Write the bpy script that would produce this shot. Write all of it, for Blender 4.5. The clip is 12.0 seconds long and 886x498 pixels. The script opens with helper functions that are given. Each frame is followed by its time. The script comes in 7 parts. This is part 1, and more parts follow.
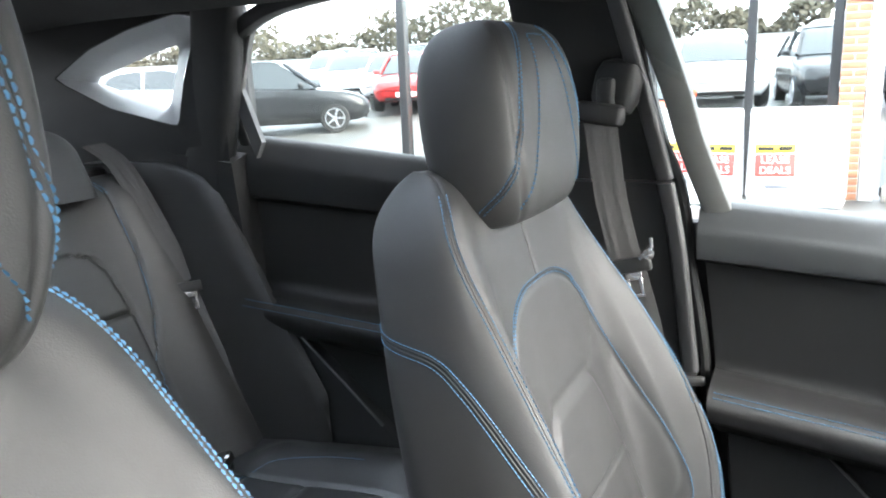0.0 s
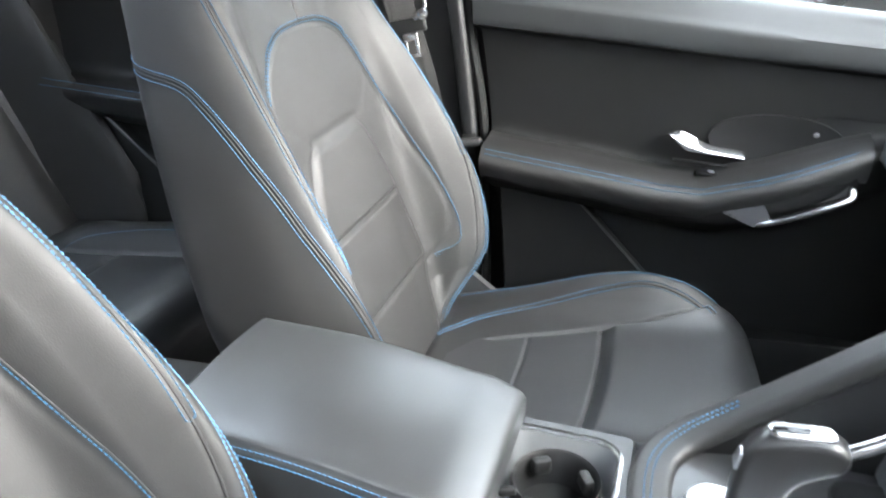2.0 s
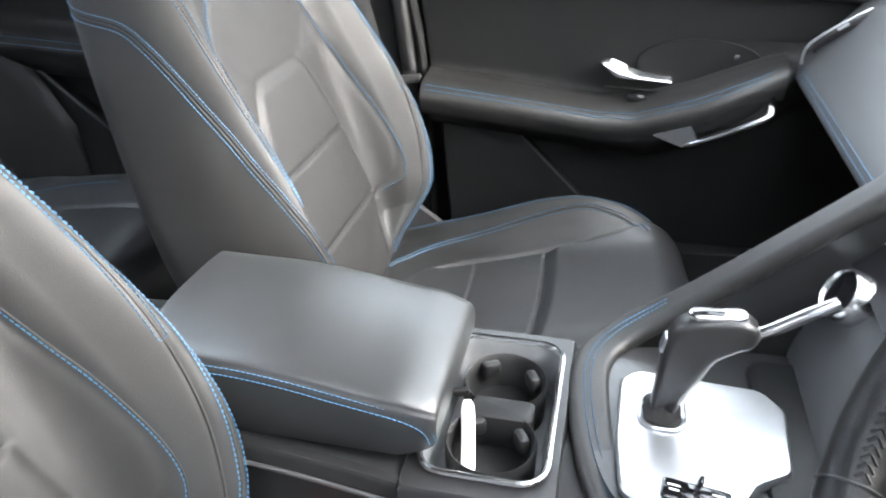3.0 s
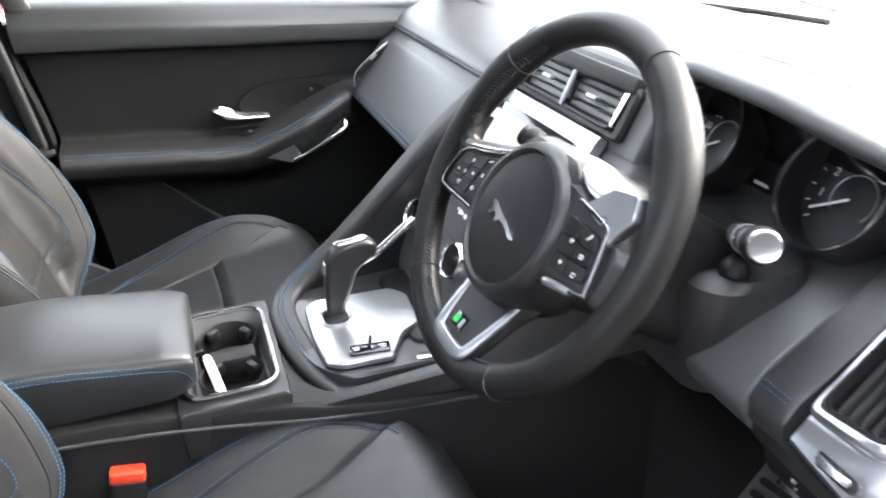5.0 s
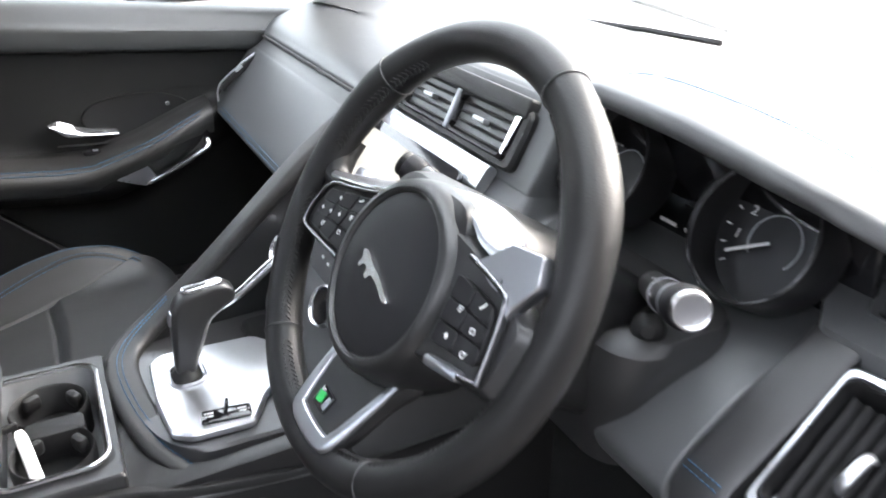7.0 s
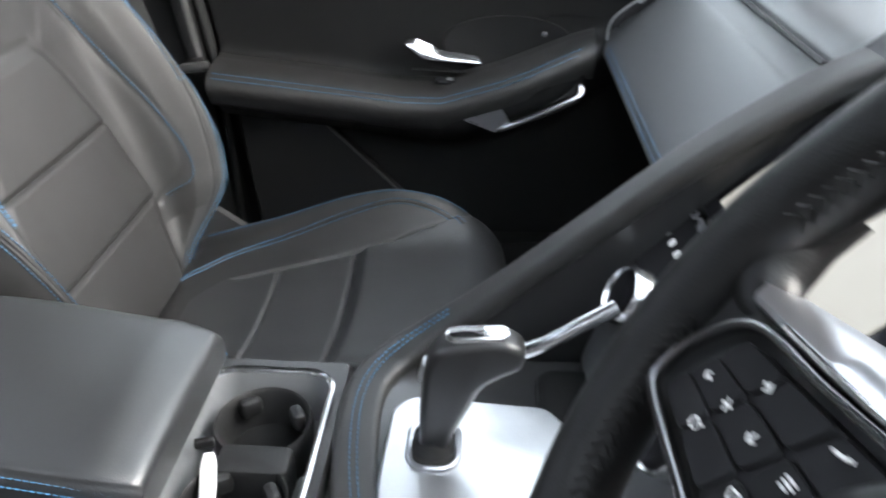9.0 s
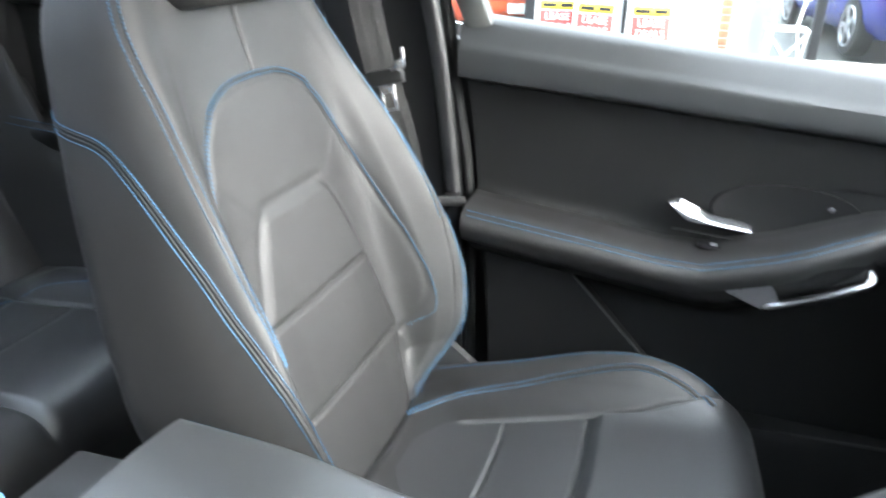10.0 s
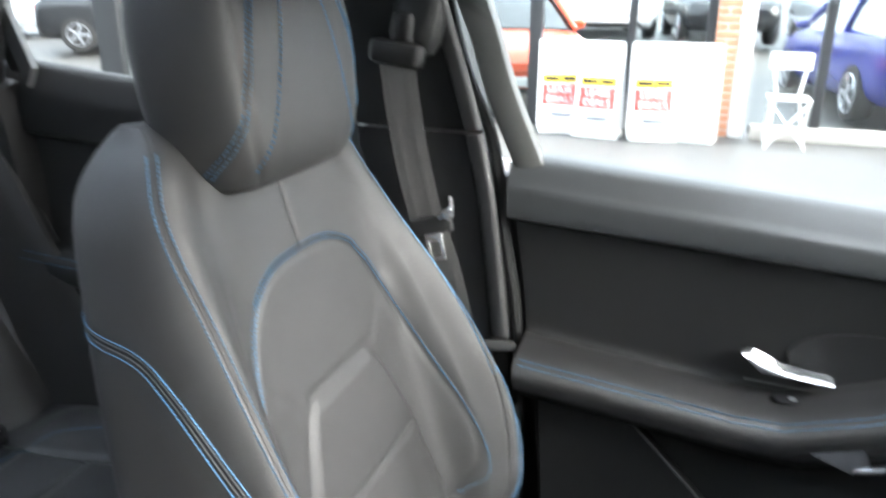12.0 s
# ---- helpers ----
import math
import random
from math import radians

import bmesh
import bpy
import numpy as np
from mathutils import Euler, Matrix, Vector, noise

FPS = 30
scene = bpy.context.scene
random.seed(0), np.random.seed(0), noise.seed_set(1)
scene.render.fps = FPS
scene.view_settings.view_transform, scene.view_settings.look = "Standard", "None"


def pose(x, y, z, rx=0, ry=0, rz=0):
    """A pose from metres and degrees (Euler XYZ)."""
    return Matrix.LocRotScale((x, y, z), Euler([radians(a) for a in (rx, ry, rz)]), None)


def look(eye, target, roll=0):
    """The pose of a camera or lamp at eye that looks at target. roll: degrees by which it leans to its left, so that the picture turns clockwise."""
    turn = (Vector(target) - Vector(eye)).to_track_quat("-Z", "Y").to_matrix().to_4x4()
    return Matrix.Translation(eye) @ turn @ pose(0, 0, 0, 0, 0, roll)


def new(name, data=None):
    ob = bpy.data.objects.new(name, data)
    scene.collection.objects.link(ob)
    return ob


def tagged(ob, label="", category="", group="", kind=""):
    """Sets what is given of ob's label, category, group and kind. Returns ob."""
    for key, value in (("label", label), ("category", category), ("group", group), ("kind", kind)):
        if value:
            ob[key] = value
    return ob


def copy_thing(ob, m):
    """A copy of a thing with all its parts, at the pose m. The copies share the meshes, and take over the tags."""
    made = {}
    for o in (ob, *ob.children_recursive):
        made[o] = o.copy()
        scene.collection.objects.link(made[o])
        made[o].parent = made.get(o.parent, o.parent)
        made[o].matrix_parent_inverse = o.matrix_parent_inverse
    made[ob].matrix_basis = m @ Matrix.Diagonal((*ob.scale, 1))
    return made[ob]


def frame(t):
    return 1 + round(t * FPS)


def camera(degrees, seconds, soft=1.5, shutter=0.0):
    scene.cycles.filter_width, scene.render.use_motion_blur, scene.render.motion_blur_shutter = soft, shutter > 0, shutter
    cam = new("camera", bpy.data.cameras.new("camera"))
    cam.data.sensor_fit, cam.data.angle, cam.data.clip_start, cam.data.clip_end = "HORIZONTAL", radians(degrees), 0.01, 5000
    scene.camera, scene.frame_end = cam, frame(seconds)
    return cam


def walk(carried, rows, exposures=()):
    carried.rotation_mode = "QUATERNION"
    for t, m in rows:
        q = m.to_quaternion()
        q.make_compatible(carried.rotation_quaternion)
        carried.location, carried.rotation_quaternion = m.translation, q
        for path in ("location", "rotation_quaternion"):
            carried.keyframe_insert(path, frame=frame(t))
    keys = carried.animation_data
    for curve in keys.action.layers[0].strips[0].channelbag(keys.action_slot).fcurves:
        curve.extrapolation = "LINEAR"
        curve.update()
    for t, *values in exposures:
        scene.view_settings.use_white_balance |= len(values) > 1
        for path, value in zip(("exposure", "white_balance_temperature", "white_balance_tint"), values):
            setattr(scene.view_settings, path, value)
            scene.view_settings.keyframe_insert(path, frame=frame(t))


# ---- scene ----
cam = camera(61.9, 12.0, soft=1.8, shutter=0.4)
PATH = [
    (0, (0.196, -0.442, 1.373), (-0.709, 1.282, 0.915), -2.4),
    (0.5, (0.206, -0.435, 1.357), (-0.615, 1.314, 0.84), -1.9),
    (1, (0.245, -0.443, 1.325), (-0.477, 1.305, 0.675), -1.2),
    (1.5, (0.299, -0.467, 1.302), (-0.335, 1.253, 0.502), 0.1),
    (2, (0.368, -0.492, 1.284), (-0.186, 1.217, 0.404), 0.1),
    (2.5, (0.386, -0.513, 1.269), (-0.111, 1.168, 0.306), -0.3),
    (2.7, (0.39, -0.522, 1.273), (-0.094, 1.138, 0.268), -0.6),
    (4.3, (0.317, -0.716, 1.325), (0.711, 0.974, 0.33), -3.4),
    (4.5, (0.322, -0.754, 1.334), (0.792, 0.924, 0.351), -3.3),
    (5, (0.322, -0.879, 1.361), (0.891, 0.806, 0.446), -2.4),
    (5.5, (0.321, -0.962, 1.357), (0.944, 0.725, 0.481), -2.1),
    (6, (0.324, -0.979, 1.344), (1.038, 0.678, 0.482), -1.3),
    (6.5, (0.345, -0.894, 1.337), (1.168, 0.703, 0.458), 0.6),
    (6.7, (0.359, -0.844, 1.338), (1.225, 0.73, 0.458), 0.8),
    (8.3, (0.484, -0.515, 1.277), (0.825, 1.197, 0.301), 1.2),
    (8.5, (0.493, -0.488, 1.265), (0.685, 1.234, 0.267), 0.6),
    (9, (0.485, -0.421, 1.248), (0.39, 1.286, 0.21), 0.5),
    (9.5, (0.445, -0.374, 1.267), (0.095, 1.378, 0.37), 1.5),
    (10, (0.389, -0.36, 1.294), (-0.219, 1.366, 0.487), 1.4),
    (10.5, (0.331, -0.347, 1.332), (-0.435, 1.368, 0.642), 0.9),
    (11, (0.31, -0.329, 1.362), (-0.563, 1.401, 0.869), 0.1),
    (11.5, (0.289, -0.314, 1.38), (-0.58, 1.437, 0.957), -1.2),
    (12, (0.281, -0.267, 1.383), (-0.351, 1.514, 0.727), 0.4),
]
walk(cam, [(t, look(eye, target, roll)) for t, eye, target, roll in PATH], [(0, 3.6, 6500, 10), (1.5, 3.85, 6500, 10), (2.5, 3.8, 6550, 11), (4.5, 3.35, 6800, 15), (6.0, 3.5, 6800, 15), (6.5, 3.45, 6800, 15), (8.5, 2.8, 6650, 13), (9.0, 2.8, 6550, 12), (9.5, 3.35, 6450, 10), (10.0, 3.7, 6350, 9), (10.5, 3.6, 6500, 10), (11, 3.45, 6450, 10), (12, 3.35, 6450, 10)])

# ---- world, sun and exposure ----
world = bpy.data.worlds.new("overcast_sky")
scene.world = world
world.use_nodes = True
wn = world.node_tree.nodes
sky = wn.new("ShaderNodeTexSky")
sky.sky_type = "NISHITA"
sky.sun_disc = False
sky.sun_elevation = radians(32)
sky.sun_rotation = radians(94)
sky.air_density, sky.dust_density, sky.ozone_density = 1.0, 4.0, 0.6
whiten = wn.new("ShaderNodeMixRGB")
whiten.inputs[0].default_value = 0.65
whiten.inputs[2].default_value = (9.0, 9.8, 10.7, 1)
world.node_tree.links.new(sky.outputs[0], whiten.inputs[1])
world.node_tree.links.new(whiten.outputs[0], wn["Background"].inputs[0])
wn["Background"].inputs[1].default_value = 0.12
sun = new("sun", bpy.data.lights.new("sun", "SUN"))
sun.data.energy, sun.data.angle, sun.data.color = 1.25, radians(45), (1, 0.985, 0.96)
sun.matrix_world = look((8, -0.6, 5.0), (0, 0, 0))


# ---- materials ----
def mat(name, col, rough=0.5, metal=0.0, var=0.12, vscale=6.0, bump=0.0, bscale=300.0, detail=6.0, spec=0.5, kind="noise", coat=0.0, dirt=0.0):
    """A surface: colour varied at two scales, roughness varied with it, fine relief."""
    m = bpy.data.materials.new(name)
    m.use_nodes = True
    n, l = m.node_tree.nodes, m.node_tree.links
    b = n["Principled BSDF"]
    b.inputs["Metallic"].default_value = metal
    b.inputs["Specular IOR Level"].default_value = spec
    b.inputs["Coat Weight"].default_value = coat
    tc = n.new("ShaderNodeTexCoord")
    big = n.new("ShaderNodeTexNoise")
    big.inputs["Scale"].default_value, big.inputs["Detail"].default_value = vscale, detail
    l.new(tc.outputs["Object"], big.inputs["Vector"])
    small = n.new("ShaderNodeTexNoise")
    small.inputs["Scale"].default_value, small.inputs["Detail"].default_value = vscale * 14, 3
    l.new(tc.outputs["Object"], small.inputs["Vector"])
    both = n.new("ShaderNodeMath")
    both.operation = "MULTIPLY_ADD"
    both.inputs[1].default_value = 0.35
    l.new(small.outputs[0], both.inputs[0])
    l.new(big.outputs[0], both.inputs[2])
    ramp = n.new("ShaderNodeMapRange")
    ramp.inputs[1].default_value, ramp.inputs[2].default_value = 0.35, 1.0
    ramp.inputs[3].default_value, ramp.inputs[4].default_value = 1 - var, 1 + var
    l.new(both.outputs[0], ramp.inputs[0])
    mul = n.new("ShaderNodeVectorMath")
    mul.operation = "SCALE"
    mul.inputs[0].default_value = col[:3]
    l.new(ramp.outputs[0], mul.inputs["Scale"])
    l.new(mul.outputs[0], b.inputs["Base Color"])
    rr = n.new("ShaderNodeMapRange")
    rr.inputs[1].default_value, rr.inputs[2].default_value = 0.35, 1.0
    rr.inputs[3].default_value, rr.inputs[4].default_value = max(0.02, rough * (1 - 0.6 * var)), min(1, rough * (1 + 0.6 * var))
    l.new(both.outputs[0], rr.inputs[0])
    l.new(rr.outputs[0], b.inputs["Roughness"])
    if bump:
        if kind == "noise":
            t = n.new("ShaderNodeTexNoise")
            t.inputs["Detail"].default_value = 3
            out = t.outputs[0]
        elif kind == "voronoi":
            t = n.new("ShaderNodeTexVoronoi")
            out = t.outputs[0]
        else:
            t = n.new("ShaderNodeTexWave")
            t.wave_type, t.bands_direction = "BANDS", kind
            out = t.outputs["Color"]
        t.inputs["Scale"].default_value = bscale
        l.new(tc.outputs["Object"], t.inputs["Vector"])
        bp = n.new("ShaderNodeBump")
        bp.inputs["Strength"].default_value = bump
        bp.inputs["Distance"].default_value = 0.001
        l.new(out, bp.inputs["Height"])
        l.new(bp.outputs[0], b.inputs["Normal"])
    return m


def glass_mat(name, tint, ior=1.45, rough=0.0):
    m = bpy.data.materials.new(name)
    m.use_nodes = True
    b = m.node_tree.nodes["Principled BSDF"]
    b.inputs["Base Color"].default_value = (*tint, 1)
    b.inputs["Transmission Weight"].default_value = 1.0
    b.inputs["Roughness"].default_value = rough
    b.inputs["IOR"].default_value = ior
    return m


def glow_mat(name, col, strength):
    m = bpy.data.materials.new(name)
    m.use_nodes = True
    b = m.node_tree.nodes["Principled BSDF"]
    b.inputs["Base Color"].default_value = (*[c * 0.3 for c in col], 1)
    b.inputs["Emission Color"].default_value = (*col, 1)
    b.inputs["Emission Strength"].default_value = strength
    return m


LEATHER = mat("charcoal_leather", (0.0130, 0.0127, 0.0126), 0.62, spec=0.58, var=0.16, vscale=5, bump=0.10, bscale=900, kind="voronoi")
LEATHER_SIDE = mat("charcoal_side_leather", (0.0125, 0.0123, 0.0123), 0.52, spec=0.60, var=0.18, vscale=5, bump=0.12, bscale=900, kind="voronoi")
LEATHER_PERF = mat("perforated_leather", (0.0170, 0.0176, 0.0186), 0.46, spec=0.70, var=0.14, vscale=5, bump=0.16, bscale=560, kind="voronoi")
THREAD = mat("blue_thread", (0.030, 0.115, 0.215), 0.6, var=0.25, vscale=60, bump=0.4, bscale=2500)
SOFT = mat("soft_touch_black", (0.0125, 0.0125, 0.0130), 0.36, spec=0.60, var=0.12, vscale=4, bump=0.12, bscale=1100, kind="voronoi")
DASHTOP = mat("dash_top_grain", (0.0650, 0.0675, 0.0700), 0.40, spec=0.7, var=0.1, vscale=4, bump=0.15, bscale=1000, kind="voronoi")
DOORSKIN = mat("door_card_black", (0.0095, 0.0095, 0.0097), 0.55, spec=0.30, var=0.15, vscale=5, bump=0.15, bscale=1000, kind="voronoi")
HARD = mat("hard_plastic_black", (0.0100, 0.0100, 0.0104), 0.5, spec=0.35, var=0.15, vscale=6, bump=0.2, bscale=1400, kind="voronoi")
CHANNEL = mat("window_channel_grey", (0.0840, 0.0868, 0.0840), 0.5, var=0.1, vscale=6)
PILLAR = mat("pillar_trim_grey", (0.0480, 0.0480, 0.0490), 0.42, var=0.1, vscale=5, bump=0.15, bscale=900)
RIMLEATHER = mat("wheel_leather", (0.0088, 0.0087, 0.0090), 0.44, spec=0.34, var=0.15, vscale=6, bump=0.12, bscale=900, kind="voronoi")
KEYBLACK = mat("satin_black_keys", (0.0104, 0.0104, 0.0117), 0.46, spec=0.22, var=0.1, vscale=10)
GLOSS = mat("gloss_black", (0.008, 0.008, 0.009), 0.08, var=0.1, vscale=8, coat=0.5)
CHROME = mat("satin_chrome", (0.72, 0.72, 0.73), 0.2, metal=1, var=0.08, vscale=20)
ALU = mat("brushed_aluminium", (0.62, 0.63, 0.65), 0.33, metal=1, var=0.08, vscale=30, bump=0.08, bscale=600)
SILVER = mat("silver_paint", (0.48, 0.49, 0.52), 0.28, metal=0.95, var=0.06, vscale=12)
WEB = mat("belt_webbing", (0.0380, 0.0366, 0.0360), 0.7, var=0.15, vscale=10, bump=0.5, bscale=500, kind="X")
CARPET = mat("black_carpet", (0.0168, 0.0168, 0.0168), 0.95, var=0.4, vscale=12, bump=0.8, bscale=700)
CLOTH = mat("headliner_cloth", (0.0140, 0.0140, 0.0147), 0.95, var=0.12, vscale=10, bump=0.4, bscale=900)
RUBBER = mat("black_rubber", (0.012, 0.012, 0.012), 0.7, var=0.15, vscale=20)
RED = mat("red_plastic", (0.75, 0.06, 0.025), 0.4, var=0.08, vscale=20)
WHITE = mat("white_print", (0.78, 0.78, 0.78), 0.5, var=0.05, vscale=10)
GREEN = mat("green_enamel", (0.02, 0.45, 0.10), 0.35, var=0.1, vscale=30)
GLASS = glass_mat("window_glass", (0.83, 0.87, 0.86))
REARGLASS = glass_mat("tinted_rear_glass", (0.78, 0.82, 0.81))
# Paler, bluer base puts the sky's reflection on the door top into colour.
DOORTOP_LIT = mat("door_top_lit_grain", (0.0315, 0.0342, 0.0355), 0.40, spec=0.65, var=0.12, vscale=4, bump=0.12, bscale=1100, kind="voronoi")
DIAL = mat("dial_black", (0.0130, 0.0130, 0.0143), 0.35, var=0.1, vscale=20)
# Glossy lid leather, its base paler and bluer to hold the sky's highlight.
ARMREST_LIT = mat("armrest_lit_leather", (0.0190, 0.0200, 0.0212), 0.40, spec=0.85, var=0.16, vscale=5, bump=0.10, bscale=900, kind="voronoi")
COLUMN = mat("column_grey_plastic", (0.0220, 0.0220, 0.0230), 0.42, spec=0.55, var=0.12, vscale=5, bump=0.12, bscale=1100, kind="voronoi")
TRAY = mat("satin_grey_plastic", (0.150, 0.155, 0.162), 0.34, spec=0.6, var=0.08, vscale=6, bump=0.08, bscale=1200, kind="voronoi")
DARKCHROME = mat("dark_chrome", (0.22, 0.22, 0.23), 0.24, metal=1, var=0.08, vscale=20)
SCREEN = glow_mat("lit_screen", (0.62, 0.60, 0.54), 0.10)


# ---- shape tools: a shape is (points, faces) ----
def arr(p):
    return np.asarray(p, float)


def cr(ctrl, c, closed=True):
    """A Catmull-Rom curve through ctrl at the parameters c."""
    P, c = arr(ctrl), np.asarray(c, float)
    n = len(P)
    i = np.floor(c).astype(int)
    t = (c - i)[..., None]
    pick = (lambda k: P[k % n]) if closed else (lambda k: P[np.clip(k, 0, n - 1)])
    a, b, d, e = pick(i - 1), pick(i), pick(i + 1), pick(i + 2)
    return 0.5 * (2 * b + (d - a) * t + (2 * a - 5 * b + 4 * d - e) * t**2 + (3 * b - a - 3 * d + e) * t**3)


def curve(ctrl, n, closed=False):
    """n points at even steps of length along the curve through ctrl."""
    P = arr(ctrl)
    m = len(P) if closed else len(P) - 1
    fine = cr(P, np.linspace(0, m, 24 * m + 1) - (0 if closed else 1e-9), closed)
    s = np.r_[0, np.cumsum(np.linalg.norm(np.diff(fine, axis=0), axis=1))]
    want = np.linspace(0, s[-1], n, endpoint=not closed)
    return np.stack([np.interp(want, s, fine[:, k]) for k in range(P.shape[1])], 1)


def loft(rings, closed=True, cap=True, wrap=False):
    rings = [arr(r) for r in rings]
    n, k = len(rings[0]), len(rings)
    pts, faces = np.concatenate(rings), []
    for a in range(k if wrap else k - 1):
        b = (a + 1) % k
        for i in range(n if closed else n - 1):
            j = (i + 1) % n
            faces.append((a * n + i, a * n + j, b * n + j, b * n + i))
    if cap and closed and not wrap:
        faces += [tuple(range(n - 1, -1, -1)), tuple(range((k - 1) * n, k * n))]
    return pts, faces


def join(*shapes):
    pts, faces, o = [], [], 0
    for p, f in shapes:
        pts.append(arr(p))
        faces += [tuple(i + o for i in q) for q in f]
        o += len(p)
    return np.concatenate(pts), faces


def used(shape):
    """The shape without the points that no face uses."""
    V, F = arr(shape[0]), shape[1]
    keep = sorted({i for g in F for i in g})
    at = {i: n for n, i in enumerate(keep)}
    return V[keep], [tuple(at[i] for i in g) for g in F]


def moved(shape, m):
    p = np.c_[arr(shape[0]), np.ones(len(shape[0]))] @ np.array(m).T
    return p[:, :3], shape[1]


def rrect(w, h, r, k=5):
    """A rounded rectangle in x, y."""
    r = min(r, w / 2 - 1e-5, h / 2 - 1e-5)
    out = []
    for cx, cy, a0 in ((w / 2 - r, h / 2 - r, 0), (-w / 2 + r, h / 2 - r, 90), (-w / 2 + r, -h / 2 + r, 180), (w / 2 - r, -h / 2 + r, 270)):
        for a in np.radians(np.linspace(a0, a0 + 90, k)):
            out.append((cx + r * np.cos(a), cy + r * np.sin(a)))
    return arr(out)


def rbox(w, d, h, r=0.004, e=None, k=5, at=(0, 0, 0), rot=(0, 0, 0)):
    """A box with rounded upright edges (r) and rounded rims (e), centred."""
    e = min(r, h / 2.01) if e is None else e
    rings = []
    for z, i in ((-h / 2, e), (-h / 2 + 0.3 * e, 0.3 * e), (-h / 2 + e, 0), (h / 2 - e, 0), (h / 2 - 0.3 * e, 0.3 * e), (h / 2, e)):
        q = rrect(w - 2 * i, d - 2 * i, max(r - i, 0.0006), k)
        rings.append(np.c_[q, np.full(len(q), z)])
    return moved(loft(rings), pose(*at, *rot))


def frame_axes(path, up=(0, 0, 1), closed=False):
    P = arr(path)
    if closed:
        t = np.roll(P, -1, 0) - np.roll(P, 1, 0)
    else:
        t = np.gradient(P, axis=0)
    t /= np.linalg.norm(t, axis=1)[:, None] + 1e-12
    s = np.cross(t, np.broadcast_to(arr(up), t.shape))
    s /= np.linalg.norm(s, axis=1)[:, None] + 1e-12
    return t, s, np.cross(s, t)


def sweep(path, section, up=(0, 0, 1), closed=False, scale=None, cap=True):
    """A section (across, up) carried along a path."""
    P = arr(path)
    t, s, u = frame_axes(P, up, closed)
    q = arr(section)
    k = np.ones(len(P)) if scale is None else arr(scale)
    rings = [P[i] + (q[:, :1] * s[i] + q[:, 1:] * u[i]) * k[i] for i in range(len(P))]
    return loft(rings, True, cap, wrap=closed)


def circle(r, n=12, ry=None):
    a = np.linspace(0, 2 * np.pi, n, endpoint=False)
    return np.c_[r * np.cos(a), (ry or r) * np.sin(a)]


def tube(path, r, n=10, up=(0, 0, 1), closed=False):
    if np.ndim(r):
        return sweep(path, circle(1, n), up, closed, r)
    return sweep(path, circle(r, n), up, closed)


def turned(profile, n=32, at=(0, 0, 0), rot=(0, 0, 0), m=None):
    """A profile of (radius, height) turned round z."""
    a = np.linspace(0, 2 * np.pi, n, endpoint=False)
    rings = [np.c_[r * np.cos(a), r * np.sin(a), np.full(n, z)] for r, z in profile]
    hollow = profile[0][0] > 1e-6 and profile[-1][0] > 1e-6
    return moved(loft(rings, wrap=hollow), m if m is not None else pose(*at, *rot))


def plate(outline, depth, m, e=0.001):
    """An outline in x, y made a plate of that depth along z, with a small chamfer, then placed by m."""
    q = arr(outline)
    c = q.mean(0)
    size = np.abs(q - c).max()
    sh = c + (q - c) * (1 - e / size)
    rings = [np.c_[sh, np.zeros(len(q))], np.c_[q, np.full(len(q), e)], np.c_[q, np.full(len(q), depth - e)], np.c_[sh, np.full(len(q), depth)]]
    return moved(loft(rings), m)


def stitches(path, normals, length=0.0036, gap=0.0014, w=0.0012, lift=0.0005, closed=False):
    """Short threads laid along a path, each a raised bar."""
    P, N = arr(path), np.broadcast_to(arr(normals), arr(path).shape)
    s = np.r_[0, np.cumsum(np.linalg.norm(np.diff(P, axis=0), axis=1))]
    at = lambda q, A: np.stack([np.interp(q, s, A[:, k]) for k in range(3)], -1)  # noqa: E731
    starts = np.arange(0, s[-1] - length, length + gap)
    a, b = at(starts, P), at(starts + length, P)
    n = at(starts + length / 2, N)
    n /= np.linalg.norm(n, axis=1)[:, None]
    t = b - a
    side = np.cross(t, n)
    side /= np.linalg.norm(side, axis=1)[:, None] + 1e-12
    side *= w / 2
    up, mid = n * lift, (a + b) / 2
    V = np.stack([a + side - up, a - side - up, a + up * 0.6, mid + side - up, mid - side - up, mid + up * 2.2, b + side - up, b - side - up, b + up * 0.6], 1)
    F = [(0, 2, 5, 3), (2, 1, 4, 5), (3, 5, 8, 6), (5, 4, 7, 8)]
    faces = [tuple(9 * i + k for k in f) for i in range(len(V)) for f in F]
    return V.reshape(-1, 3), faces


def part(name, shape, material, parent=None, label="", angle=40):
    """One mesh object, a thing or a part of one."""
    me = bpy.data.meshes.new(name)
    me.from_pydata([tuple(map(float, p)) for p in shape[0]], [], shape[1])
    me.validate()
    bm = bmesh.new()
    bm.from_mesh(me)
    bmesh.ops.recalc_face_normals(bm, faces=bm.faces)
    bm.to_mesh(me)
    bm.free()
    me.shade_smooth()
    me.set_sharp_from_angle(angle=radians(angle))
    me.materials.append(material)
    ob = new(name, me)
    if material is THREAD or name in ("rim_lacing", "scale_marks"):
        ob["kind"] = "stuff"
    if parent is not None:
        ob.parent = parent
        ob.matrix_parent_inverse = parent.matrix_basis.inverted()
    if label:
        ob["label"] = label
    return ob


def thing(name, label, category, at=(0, 0, 0), group="", kind=""):
    ob = new(name)
    ob.location = at
    ob.empty_display_size = 0.05
    bpy.context.view_layer.update()
    return tagged(ob, label, category, group, kind)


